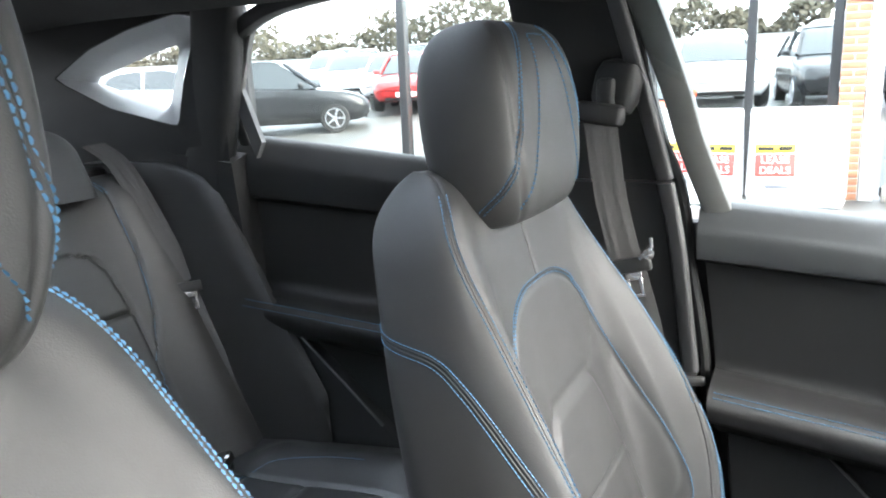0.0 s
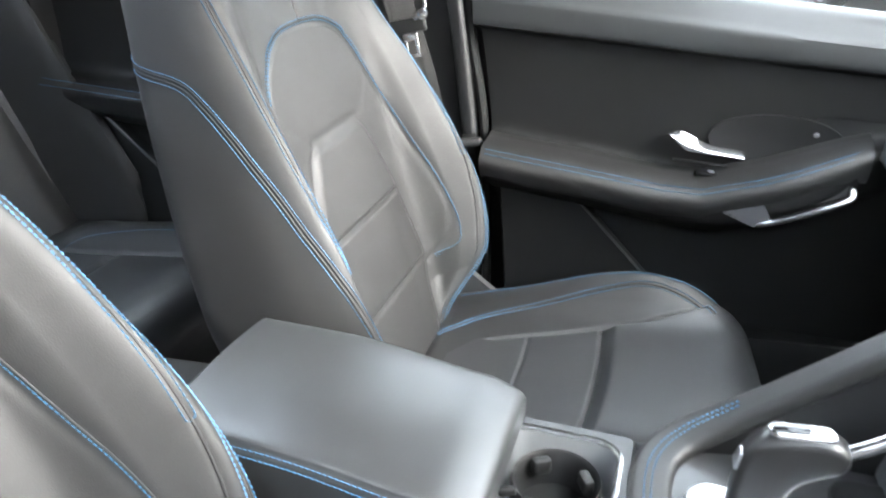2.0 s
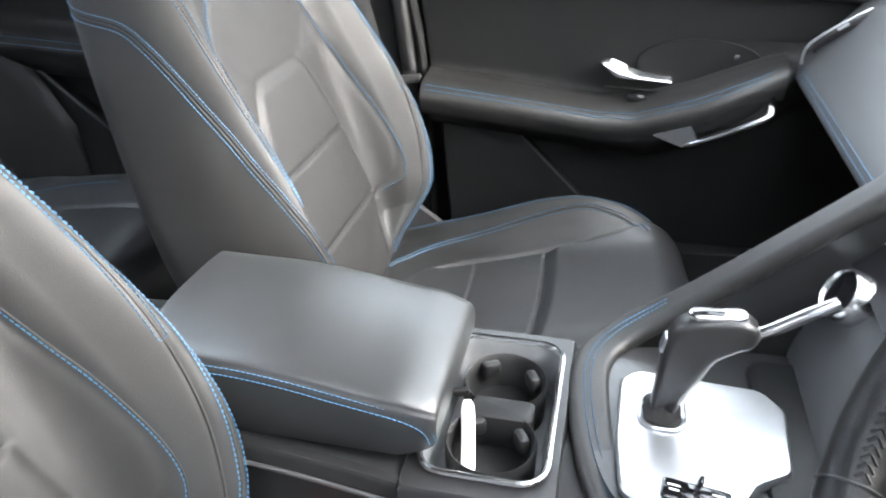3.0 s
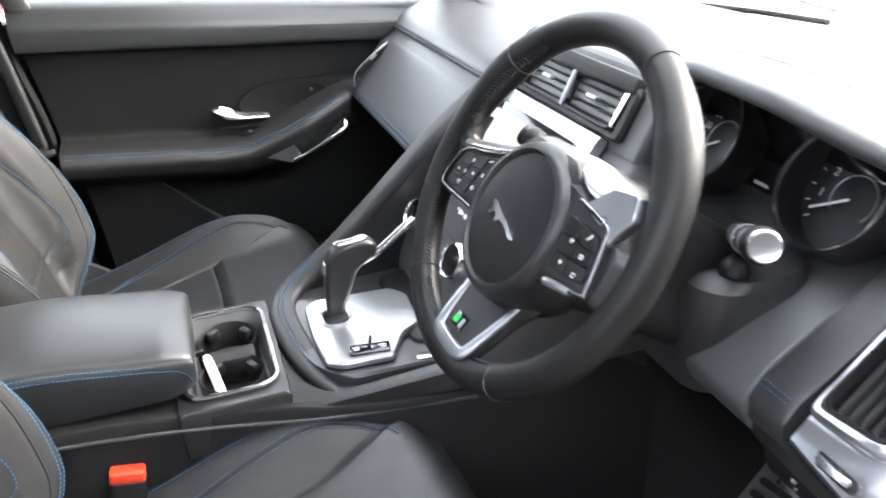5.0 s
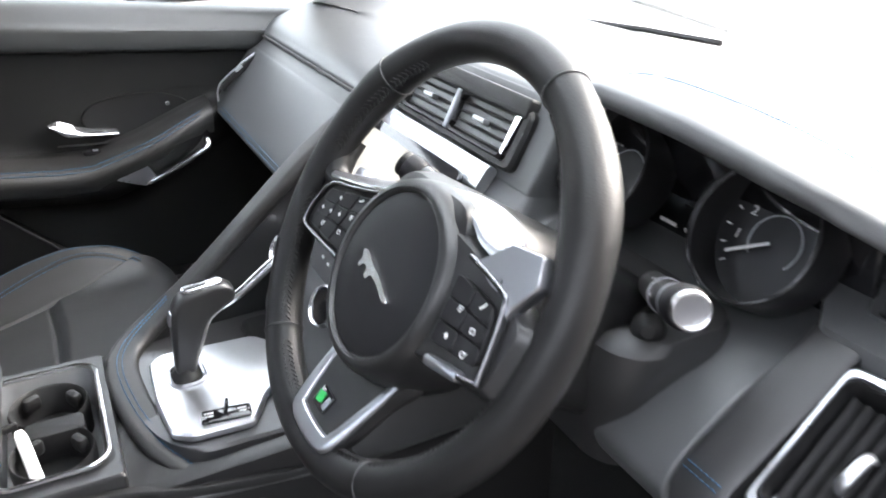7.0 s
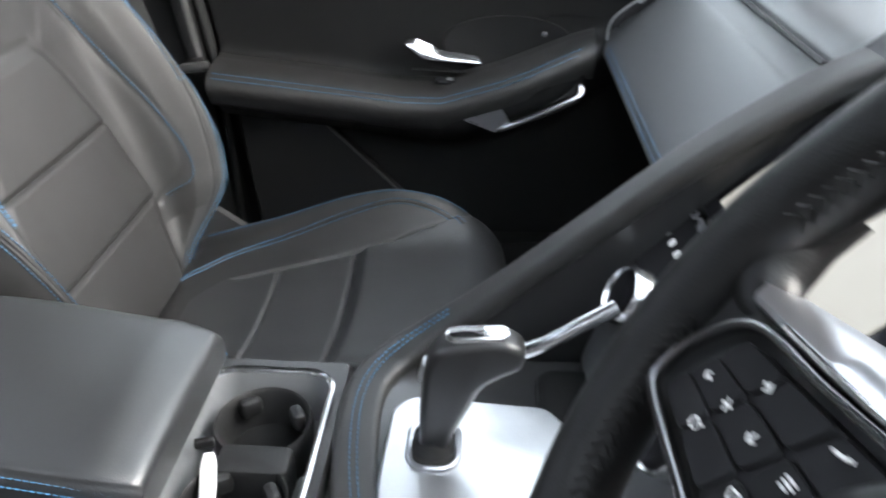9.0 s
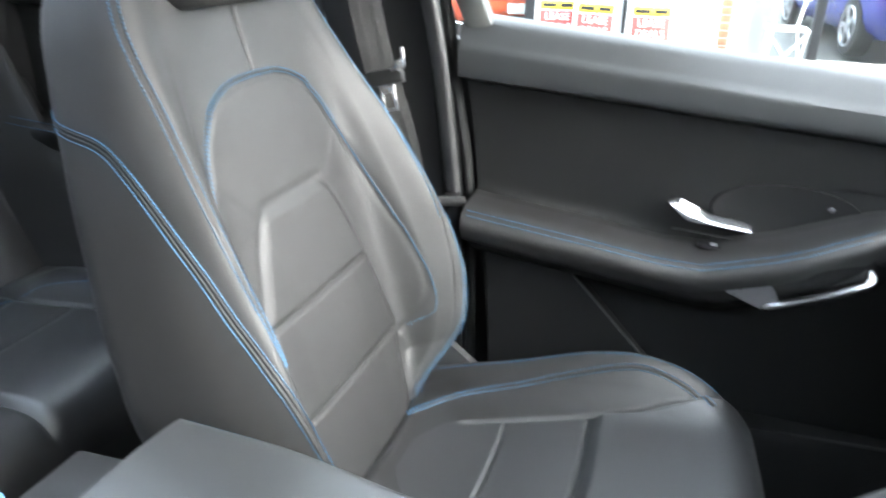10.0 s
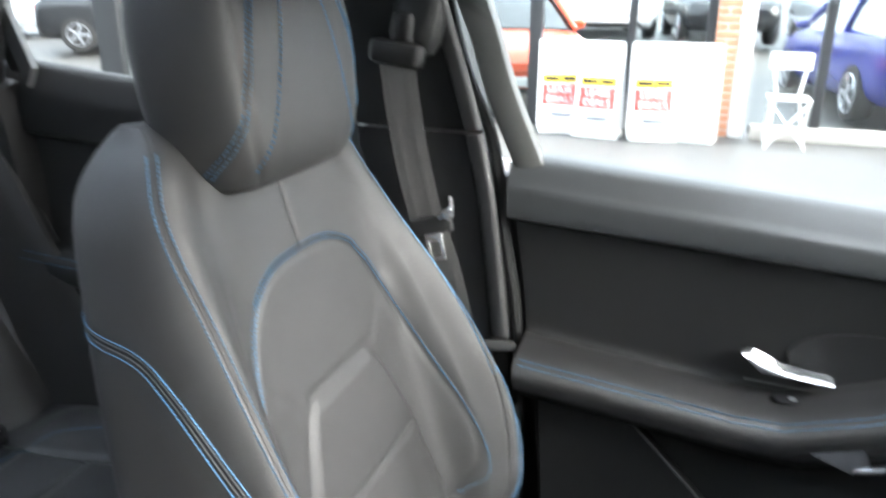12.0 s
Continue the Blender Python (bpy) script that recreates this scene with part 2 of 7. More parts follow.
def words(name, text, size, material, m, parent=None, depth=0.0004):
    """Letters as a mesh, centred, lying in x, y of m."""
    cu = bpy.data.curves.new(name, "FONT")
    cu.body, cu.size, cu.align_x, cu.align_y, cu.extrude = text, size, "CENTER", "CENTER", depth
    tmp = bpy.data.objects.new(name, cu)
    me = bpy.data.meshes.new_from_object(tmp)
    bpy.data.objects.remove(tmp)
    me.transform(m)
    me.materials.append(material)
    ob = new(name, me)
    if parent is not None:
        ob.parent = parent
        ob.matrix_parent_inverse = parent.matrix_basis.inverted()
    return ob


def table(x, xs, ys):
    return np.interp(x, xs, ys)


def even(x, xs, ys, r=0.03):
    """table(), rounded over a stretch of r on both sides."""
    return np.mean([np.interp(x + d, xs, ys) for d in np.linspace(-r, r, 9)], axis=0)


def smooth01(x):
    x = np.clip(x, 0, 1)
    return x * x * (3 - 2 * x)


def cornered(q, r, k=6):
    """A polygon with rounded corners."""
    q, out = arr(q), []
    for a, b, c in zip(np.roll(q, 1, 0), q, np.roll(q, -1, 0)):
        u, v = (a - b) / np.linalg.norm(a - b), (c - b) / np.linalg.norm(c - b)
        for t in np.linspace(0, 1, k):
            out.append((1 - t) ** 2 * (b + r * u) + 2 * t * (1 - t) * b + t * t * (b + r * v))
    return arr(out)


def polar(q, n=140, c=(0.0, 0.0)):
    """The outline q met by n even rays from c."""
    q, out = arr(q) - c, []
    r = np.roll(q, -1, 0)
    for a in np.linspace(0, 2 * np.pi, n, endpoint=False):
        d = arr((math.cos(a), math.sin(a)))
        e = r - q
        det = d[0] * -e[:, 1] + d[1] * e[:, 0]
        det = np.where(np.abs(det) < 1e-12, 1e-12, det)
        k = (q[:, 0] * -e[:, 1] + q[:, 1] * e[:, 0]) / det
        s = (d[0] * q[:, 1] - d[1] * q[:, 0]) / det
        k = np.where((s >= -1e-9) & (s <= 1 + 1e-9) & (k > 0), k, 0)
        out.append(d * k.max())
    return arr(out) + c


# ---- front seats ----
SEAT_Y = 0.37
LEAN_UP = arr((-0.2847, 0, 0.9586))
LEAN_OUT = arr((0.9586, 0, 0.2847))
BACK_BASE, BACK_LEN = arr((0.067, 0, 0.56)), 0.772


def back_params(v):
    z = 0.56 + v * BACK_LEN * 0.9586
    w = even(z, [0.56, 0.63, 0.655, 0.68, 0.71, 0.745, 0.79, 0.85, 0.95, 1.05, 1.15, 1.22, 1.27, 1.30], [0.13, 0.135, 0.148, 0.172, 0.202, 0.232, 0.250, 0.255, 0.243, 0.222, 0.196, 0.176, 0.15, 0.125], 0.022)
    bol = even(z, [0.56, 0.7, 0.8, 0.9, 1.0, 1.1, 1.2, 1.3], [0.05, 0.085, 0.095, 0.085, 0.06, 0.034, 0.012, 0.0])
    ins = even(z, [0.56, 0.7, 0.9, 1.05, 1.2, 1.3], [0.135, 0.145, 0.148, 0.138, 0.105, 0.07])
    dep = even(z, [0.56, 0.8, 1.1, 1.3], [0.115, 0.128, 0.122, 0.092])
    ins = np.minimum(ins, 0.72 * w)
    bol = bol * smooth01((w - 0.12) / 0.11)
    return z, w, bol, ins, dep


def back_ring(v):
    z, w, bol, ins, dep = back_params(v)
    half = [(0, 0), (0.5 * ins, 0.0), (ins, 0.004), (ins + 0.36 * (w - ins), 0.6 * bol), (ins + 0.74 * (w - ins), bol), (w, 0.5 * bol - 0.012),
            (w + 0.004, -0.046), (w - 0.004, -0.100), (0.82 * w, -dep), (0.42 * w, -dep - 0.012), (0, -dep - 0.014)]
    other = [(-y, f) for y, f in half[-2:0:-1]]
    return arr(half + other)


# the stitched arch round the centre panel, as half width and height
ARCH = curve([(0.0, 1.128), (0.045, 1.125), (0.084, 1.111), (0.112, 1.086), (0.133, 1.045), (0.152, 0.99), (0.166, 0.93), (0.177, 0.87), (0.181, 0.81), (0.172, 0.768), (0.146, 0.742)], 150)


def seam_c(v):
    """Where the bolster's stitched seam runs round the section."""
    return even(v, [0, 0.06, 0.3, 0.42, 0.535, 0.622, 0.70, 0.77, 0.833, 0.90, 1.0], [3.30, 3.35, 3.55, 3.74, 3.93, 4.04, 4.10, 4.22, 4.48, 4.72, 4.75], 0.03)


def back_point(c, v, extra=0.0):
    """The seat back's surface: c runs round the section (20 steps), v from bottom to top."""
    q = cr(back_ring(v), c)
    cap = np.sqrt(max(0.0, 1 - max(0.0, (v - 0.915) / 0.085) ** 2))
    foot = np.sqrt(max(0.0, 1 - max(0.0, (0.05 - v) / 0.05) ** 2))
    y, f = q[..., 0], q[..., 1]
    mid = -0.045
    f = mid + (f - mid) * cap * (0.3 + 0.7 * foot)
    y = y * (0.9 + 0.1 * foot)
    # the top edge dips under the head restraint
    rise = -0.012 * np.exp(-(((np.abs(y) - 0.125) / 0.05) ** 2)) - 0.040 * np.exp(-((y / 0.075) ** 2))
    s = v * BACK_LEN + rise * smooth01((v - 0.72) / 0.28)
    z = 0.56 + s * 0.9586
    # centre pads, cross seams and stitched grooves
    ay = np.abs(y)
    front = smooth01((f + 0.04) / 0.03)
    edge = even(z, [0.60, 0.66, 0.758, 0.88, 0.95, 0.985, 1.0], [0.098, 0.112, 0.141, 0.120, 0.092, 0.072, 0.05], 0.010)
    pad = smooth01((0.996 - z) / 0.020) * smooth01((edge - ay + 0.009) / 0.022)
    groove = np.exp(-(((z - 0.872) / 0.0036) ** 2)) + np.exp(-(((z - 0.753) / 0.0036) ** 2))
    rim = np.exp(-(((ay - edge - 0.003) / 0.0055) ** 2)) * smooth01((0.995 - z) / 0.01)
    top_line = np.exp(-(((z - 0.997) / 0.0055) ** 2)) * smooth01((0.076 - ay) / 0.012)
    wing = np.interp(z, [0.97, 0.99, 1.055, 1.075], [0.060, 0.068, 0.136, 0.150])
    lift = smooth01((ay - wing) / 0.018) * smooth01((z - 0.975) / 0.02) * smooth01((1.085 - z) / 0.03) * smooth01((0.190 - ay) / 0.06)
    f = f + front * (0.0050 * pad - 0.0065 * groove * pad - 0.0014 * rim - 0.0014 * top_line + 0.0010 * lift)
    away = np.sqrt(((ay[..., None] - ARCH[:, 0]) ** 2 + (z[..., None] - ARCH[:, 1]) ** 2).min(-1))
    f = f - front * 0.0026 * np.exp(-((away / 0.0045) ** 2))
    f = f - front * 0.0016 * np.exp(-((y / 0.0030) ** 2)) * smooth01((z - 1.125) / 0.01)
    seam = np.minimum(np.abs(c - seam_c(v)), np.abs(20 - c - seam_c(v)))
    f = f - 0.0014 * np.exp(-((seam / 0.07) ** 2)) * cap
    f = f + extra
    p = BACK_BASE + s[..., None] * LEAN_UP + f[..., None] * LEAN_OUT
    p = np.array(p)
    p[..., 1] = y + SEAT_Y
    return p


def lay(fn, pairs, n, lift=0.0):
    """A path on a surface fn(c, v) through (c, v) pairs, with the normals there."""
    cv = curve(pairs, n)
    pts, nor = [], []
    for c, v in cv:
        p = fn(arr([c]), v)[0]
        a = fn(arr([c + 0.02]), v)[0] - fn(arr([c - 0.02]), v)[0]
        b = fn(arr([c]), min(v + 0.004, 0.9995))[0] - fn(arr([c]), v - 0.004)[0]
        m = np.cross(a, b)
        pts.append(p)
        nor.append(m / (np.linalg.norm(m) + 1e-12))
    nor = arr(nor)
    box = np.pad(nor, ((6, 6), (0, 0)), "edge")
    nor = np.mean([box[i:i + len(nor)] for i in range(13)], axis=0)
    return arr(pts), nor / (np.linalg.norm(nor, axis=1)[:, None] + 1e-12)


def outward(pts, nor, centre):
    flip = np.sign(((pts - centre) * nor).sum(1))
    return nor * flip[:, None]


def twin(pts, nor, off):
    """Two rows of stitching, one on each side of a seam."""
    t = np.gradient(pts, axis=0)
    side = np.cross(t, nor)
    side /= np.linalg.norm(side, axis=1)[:, None] + 1e-12
    return join(stitches(pts + side * off, nor), stitches(pts - side * off, nor))


def front_seat():
    seat = thing("front_seat", "charcoal leather front seat with bright blue double stitching", "car seat", (0.2, SEAT_Y, 0.42), "front seats")
    cs = np.r_[np.linspace(0, 4.9, 224, endpoint=False), np.linspace(4.9, 15.1, 90, endpoint=False), np.linspace(15.1, 20, 224, endpoint=False)]
    vs = np.r_[np.linspace(0, 0.9, 330), 0.915 + 0.085 * np.sin(np.linspace(-0.15, np.pi / 2, 22)) ]
    part("backrest", loft([back_point(cs, min(v, 0.9999)) for v in vs]), LEATHER, seat, "charcoal leather seat back with padded side bolsters")
    mid = BACK_BASE + 0.4 * LEAN_UP - 0.05 * LEAN_OUT + arr((0, SEAT_Y, 0))
    threads, welts = [], []
    for sgn in (1, -1):
        k = lambda c: c if sgn > 0 else 20 - c  # noqa: E731
        p, n = lay(back_point, [(k(float(seam_c(v))), v) for v in np.linspace(0.06, 0.955, 26)], 240)
        n = outward(p, n, mid)
        threads.append(twin(p + n * 0.0012, n, 0.0042))
        welts.append(tube(p - n * 0.0002, 0.0013, 8))
        p, n = lay(back_point, [(k(3.80), 0.06), (k(3.88), 0.25), (k(4.07), 0.375), (k(4.28), 0.44), (k(4.47), 0.50), (k(4.64), 0.558), (k(4.87), 0.61), (k(5.15), 0.66), (k(5.46), 0.702), (k(5.85), 0.736), (k(6.55), 0.762), (k(7.3), 0.785), (k(7.7), 0.795)], 180)
        n = outward(p, n, mid)
        threads.append(twin(p + n * 0.0004, n, 0.0055))
        t = np.gradient(p, axis=0)
        sd = np.cross(t, n)
        sd /= np.linalg.norm(sd, axis=1)[:, None]
        welts += [tube(p - n * 0.0006 + sd * 0.0020, 0.0015, 8), tube(p - n * 0.0006 - sd * 0.0020, 0.0015, 8)]
    ridge = [back_point(arr([0.0]), v)[0] + LEAN_OUT * 0.0002 for v in np.linspace(0.775, 0.93, 40)]
    welts.append(tube(ridge, 0.0010, 6))
    for q in welts:
        part("piping", q, RUBBER, seat, "thin black piping in the seam")
    part("bolster_stitching", join(*threads), THREAD, seat, "double row of blue stitching")
    # the arch round the centre panel
    grid = np.linspace(0.0, 4.5, 1500)

    def on_back(y, z):
        v = (z - 0.56) / 0.9586 / BACK_LEN
        for _ in range(3):
            q = back_point(grid, v)
            i = int(np.argmin(np.abs(q[:, 1] - SEAT_Y - y)))
            v += (z - q[i, 2]) / 0.9586 / BACK_LEN
        return back_point(arr([np.interp(y, q[:80 + i, 1] - SEAT_Y, grid[:80 + i])]), v)[0]

    half = [on_back(y + 0.004, z + (0.004 if y < 0.1 else 0.0)) for y, z in ARCH[::3]]
    left = [p + LEAN_OUT * 0.0012 for p in half]
    right = [arr((p[0], 2 * SEAT_Y - p[1], p[2])) for p in left]
    path = curve(arr(left[::-1] + right[1:]), 300)
    part("piping", tube(path - LEAN_OUT * 0.0006, 0.0010, 6), RUBBER, seat, "thin black piping in the seam")
    part("arch_stitching", twin(path, np.broadcast_to(LEAN_OUT, path.shape), 0.0026), THREAD, seat, "blue stitching round the centre panel")

    # cushion: centre pads inside a curved seam, side bolsters outside it
    PAD_X, PAD_Y = [0.085, 0.10, 0.116, 0.181, 0.299, 0.367, 0.42, 0.472, 0.53], [0.03, 0.055, 0.078, 0.10, 0.132, 0.147, 0.168, 0.198, 0.21]

    def cushion(c, v, extra=0.0):
        x = 0.03 + 0.5 * v
        w = even(v, [0, 0.15, 0.6, 0.85, 1], [0.205, 0.235, 0.25, 0.24, 0.20], 0.05)
        bol = even(v, [0, 0.15, 0.3, 0.5, 0.66, 0.8, 0.92, 1], [0.0, 0.012, 0.028, 0.052, 0.060, 0.046, 0.012, 0.0], 0.05)
        half = [(0, 0), (0.07, 0), (0.135, 0.003), (0.135 + 0.4 * (w - 0.135), 0.55 * bol), (0.135 + 0.78 * (w - 0.135), bol), (w, 0.35 * bol - 0.005), (w + 0.002, -0.05), (w - 0.02, -0.105), (0, -0.115)]
        ring = arr(half + [(-a, b) for a, b in half[-2:0:-1]])
        q = cr(ring, c)
        y, h = q[..., 0], q[..., 1]
        cap = np.sqrt(max(0.0, 1 - max(0.0, (v - 0.86) / 0.14) ** 2))
        back = np.sqrt(max(0.0, 1 - max(0.0, (0.06 - v) / 0.06) ** 2))
        mid_h = -0.06
        ay = np.abs(y)
        top = h > -0.03
        reach = np.interp(x, PAD_X, PAD_Y)
        inside = smooth01((reach + 0.004 - ay) / 0.012)
        h = h + top * inside * 0.0115 * smooth01((x - 0.299) / 0.022)
        h = h - top * 0.0060 * np.exp(-(((x - 0.2985) / 0.0032) ** 2)) * inside
        h = h - top * 0.0048 * np.exp(-(((ay - reach - 0.003) / 0.0034) ** 2)) * smooth01((x - 0.112) / 0.035) * smooth01((0.45 - x) / 0.04)
        h = h - top * 0.0032 * np.exp(-(((x - 0.188) / 0.0030) ** 2)) * inside
        h = mid_h + (h - mid_h) * cap * (0.5 + 0.5 * back)
        z = 0.648 + 0.035 * smooth01((x - 0.05) / 0.4) + h
        p = np.zeros(np.shape(c) + (3,))
        p[..., 0], p[..., 1], p[..., 2] = x + 0.012 * np.cos(y * 9), y + SEAT_Y, z
        return p

    cs = np.r_[np.linspace(0, 4.4, 150, endpoint=False), np.linspace(4.4, 11.6, 60, endpoint=False), np.linspace(11.6, 16, 150, endpoint=False)]
    vs = np.r_[np.linspace(0, 0.86, 300), 0.86 + 0.14 * np.sin(np.linspace(0.05, np.pi / 2, 26))]
    V, F = loft([cushion(cs, min(v, 0.9999)) for v in vs])
    V = arr(V)
    mid_f = arr([V[list(g)].mean(0) for g in F])
    pad_f = (np.abs(mid_f[:, 1] - SEAT_Y) < np.interp(mid_f[:, 0], PAD_X, PAD_Y) + 0.003) & (mid_f[:, 2] > 0.62) & (mid_f[:, 0] > 0.085)
    part("cushion_bolster", used((V, [g for g, k in zip(F, pad_f) if not k])), LEATHER_SIDE, seat, "smooth leather cushion with raised side bolsters")
    part("centre_pad", used((V, [g for g, k in zip(F, pad_f) if k])), LEATHER_PERF, seat, "finely ribbed centre pads, the front one raised")
    threads = []
    for sgn in (1, -1):
        k = lambda c: c if sgn > 0 else 16 - c  # noqa: E731
        p, n = lay(cushion, [(k(1.2), 0.03), (k(1.55), 0.08), (k(2.50), 0.207), (k(3.05), 0.388), (k(3.32), 0.542), (k(3.48), 0.669), (k(3.40), 0.759), (k(3.2), 0.829), (k(2.9), 0.865)], 150)
        n = n * np.sign(n[:, 2:3] + 1e-9)
        threads.append(twin(p + n * 0.0008, n, 0.0042))
        part("piping", tube(p - n * 0.0004, 0.0017, 8), RUBBER, seat, "thin black piping in the seam")
        p, n = lay(cushion, [(k(4.0), 0.06), (k(3.95), 0.20), (k(3.9), 0.40), (k(3.85), 0.62), (k(3.9), 0.75), (k(3.95), 0.88)], 130)
        n = n * np.sign(n[:, 2:3] + 1e-9)
        threads.append(stitches(p + n * 0.0008, n))
    part("cushion_stitching", join(*threads), THREAD, seat, "rows of blue stitching")

    # head restraint
    def head(c, v):
        hw = even(v, [0, 0.15, 0.5, 0.85, 1], [0.105, 0.122, 0.131, 0.128, 0.124], 0.15)
        f = even(v, [0, 0.2, 0.6, 1], [0.046, 0.054, 0.060, 0.056], 0.15)
        b = even(v, [0, 0.3, 1], [-0.060, -0.075, -0.066], 0.15)
        half = [(0, f), (0.50 * hw, f - 0.003), (0.87 * hw, f - 0.013), (hw, -0.006), (hw * 0.94, 0.64 * b), (0.62 * hw, 0.97 * b), (0, b - 0.006)]
        ring = arr(half + [(-a, q) for a, q in half[-2:0:-1]])
        q = cr(ring, c)
        cap = max(0.0, 1 - max(0.0, (v - 0.4) / 0.6) ** 4.5) ** 0.36
        foot = max(0.0, 1 - max(0.0, (0.4 - v) / 0.4) ** 4) ** 0.35
        k = cap * (0.25 + 0.75 * foot)
        y, d = q[..., 0] * (0.35 + 0.65 * cap ** 0.7) * (0.74 + 0.26 * foot), q[..., 1]
        d = d - 0.003 * np.exp(-(((np.abs(q[..., 0]) - 0.105 * hw / 0.13) / 0.004) ** 2)) * (q[..., 1] > 0)
        p = arr((-0.118, SEAT_Y, 1.208)) + (v * 0.222) * arr((-0.16, 0, 0.987)) + 0.0 * d[..., None]
        p = p + (0.0 + d * k)[..., None] * arr((0.987, 0, 0.16))
        p[..., 1] = SEAT_Y + y
        return p

    cs = np.linspace(0, 12, 240, endpoint=False)
    vs = 0.5 - 0.5 * np.cos(np.linspace(0, np.pi, 110))
    rest = part("head_restraint", loft([head(cs, min(v, 0.9999)) for v in vs]), LEATHER, seat, "charcoal leather head restraint with blue stitching")
    threads = []
    hc = arr((-0.14, SEAT_Y, 1.31))
    for sgn in (1, -1):
        k = lambda c: c if sgn > 0 else 12 - c  # noqa: E731
        p, n = lay(head, [(k(2.95), 0.09), (k(2.65), 0.13), (k(2.25), 0.20), (k(1.80), 0.34), (k(1.47), 0.61), (k(1.15), 0.80), (k(0.95), 0.90), (k(0.85), 0.97)], 110)
        n = outward(p, n, hc)
        threads.append(twin(p + n * 0.0006, n, 0.0030))
        part("piping", tube(p - n * 0.0004, 0.0012, 8), RUBBER, rest, "thin black piping in the seam")
        p, n = lay(head, [(k(1.85), 0.08), (k(1.66), 0.12), (k(1.28), 0.21), (k(0.98), 0.37), (k(0.74), 0.56), (k(0.60), 0.69), (k(0.47), 0.83), (k(0.42), 0.90)], 100)
        n = outward(p, n, hc)
        threads.append(stitches(p, n, w=0.0013, lift=0.0010))
    p, n = lay(head, [(-0.42, 0.90), (0, 0.905), (0.42, 0.90)], 30)
    threads.append(stitches(p, outward(p, n, hc), w=0.0015, lift=0.0012))
    part("stitching", join(*threads), THREAD, rest)
    posts = [tube([(-0.135, SEAT_Y + s * 0.07, 1.17), (-0.142, SEAT_Y + s * 0.07, 1.25)], 0.006, 12, up=(0, 1, 0)) for s in (1, -1)]
    for q in posts:
        part("post", q, CHROME, seat, "chrome post")
    part("base", join(rbox(0.42, 0.40, 0.16, 0.03, 0.02, at=(0.27, SEAT_Y, 0.50)), rbox(0.46, 0.035, 0.05, 0.01, at=(0.27, SEAT_Y + 0.17, 0.40)), rbox(0.46, 0.035, 0.05, 0.01, at=(0.27, SEAT_Y - 0.17, 0.40))), HARD, seat, "black plastic seat base on rails")
    part("recliner_cover", rbox(0.16, 0.03, 0.10, 0.03, 0.01, at=(0.09, SEAT_Y + 0.225, 0.60), rot=(90, 0, 0)), PILLAR, seat, "grey plastic side cover")
    for s in (1,):
        part("hinge_bracket", loft([[(x, SEAT_Y + s * (0.235 + d), z) for x, z in ((0.035, 0.60), (0.03, 0.655), (0.062, 0.682), (0.085, 0.665), (0.13, 0.632), (0.14, 0.60))] for d in (0, 0.014)]), PILLAR, seat, "grey hinge bracket")
    return seat


passenger_seat = front_seat()
driver_seat = copy_thing(passenger_seat, pose(0.226, SEAT_Y - 0.725, 0.452))
hinge = Matrix.Translation((0.067, 0, 0.56)) @ Matrix.Rotation(radians(-3.0), 4, "Y") @ Matrix.Translation((-0.067, 0, -0.56))
for ob in driver_seat.children:  # the driver's seat back leans further, its head restraint is drawn up
    if max(c[2] for c in ob.bound_box) > 0.80:
        ob.matrix_basis = hinge @ ob.matrix_basis
    if ob.name.startswith("head_restraint"):
        ob.matrix_basis = Matrix.Translation((0.026, -0.012, 0.034)) @ ob.matrix_basis
    elif ob.name.startswith("post"):
        ob.matrix_basis = Matrix.Translation((0.012, -0.006, 0.018)) @ ob.matrix_basis


# ---- belts ----
def flat_belt(path, width, across, thick=0.0014):
    """Webbing: a flat band with ribs along it."""
    k = np.linspace(-0.5, 0.5, 13)
    rib = [(a * width, thick / 2 + (0.0013 if 2 < abs(i - 6) < 4 else 0.0)) for i, a in enumerate(k)]
    sec = rib + [(a * width, -thick / 2) for a in k[::-1]]
    P = curve(path, 40)
    A = arr(across) / np.linalg.norm(across)
    t = np.gradient(P, axis=0)
    t /= np.linalg.norm(t, axis=1)[:, None]
    u = np.cross(t, A)
    u /= np.linalg.norm(u, axis=1)[:, None]
    q = arr(sec)
    return loft([P[i] + q[:, :1] * A + q[:, 1:] * u[i] for i in range(len(P))])


def tongue(m):
    """The latch plate and its plastic sleeve."""
    body = rbox(0.058, 0.012, 0.022, 0.005, 0.003)
    steel = join(rbox(0.024, 0.003, 0.012, 0.001, at=(0, 0, -0.017)), rbox(0.006, 0.003, 0.028, 0.001, at=(-0.009, 0, -0.033)), rbox(0.006, 0.003, 0.028, 0.001, at=(0.009, 0, -0.033)), rbox(0.024, 0.003, 0.006, 0.001, at=(0, 0, -0.046)))
    return moved(body, m), moved(steel, m)


def belt(label, guide, strap, low, across, tongue_pose, group):
    b = thing("seat_belt", label, "seat belt", guide, group)
    part("shoulder_strap", flat_belt(strap, 0.046, across), WEB, b, "ribbed dark grey webbing")
    part("lower_strap", flat_belt(low, 0.046, across), WEB, b, "ribbed dark grey webbing")
    p, s = tongue(tongue_pose)
    part("latch_sleeve", p, HARD, b, "black plastic sleeve")
    part("latch_plate", s, CHROME, b, "steel latch plate")
    return b


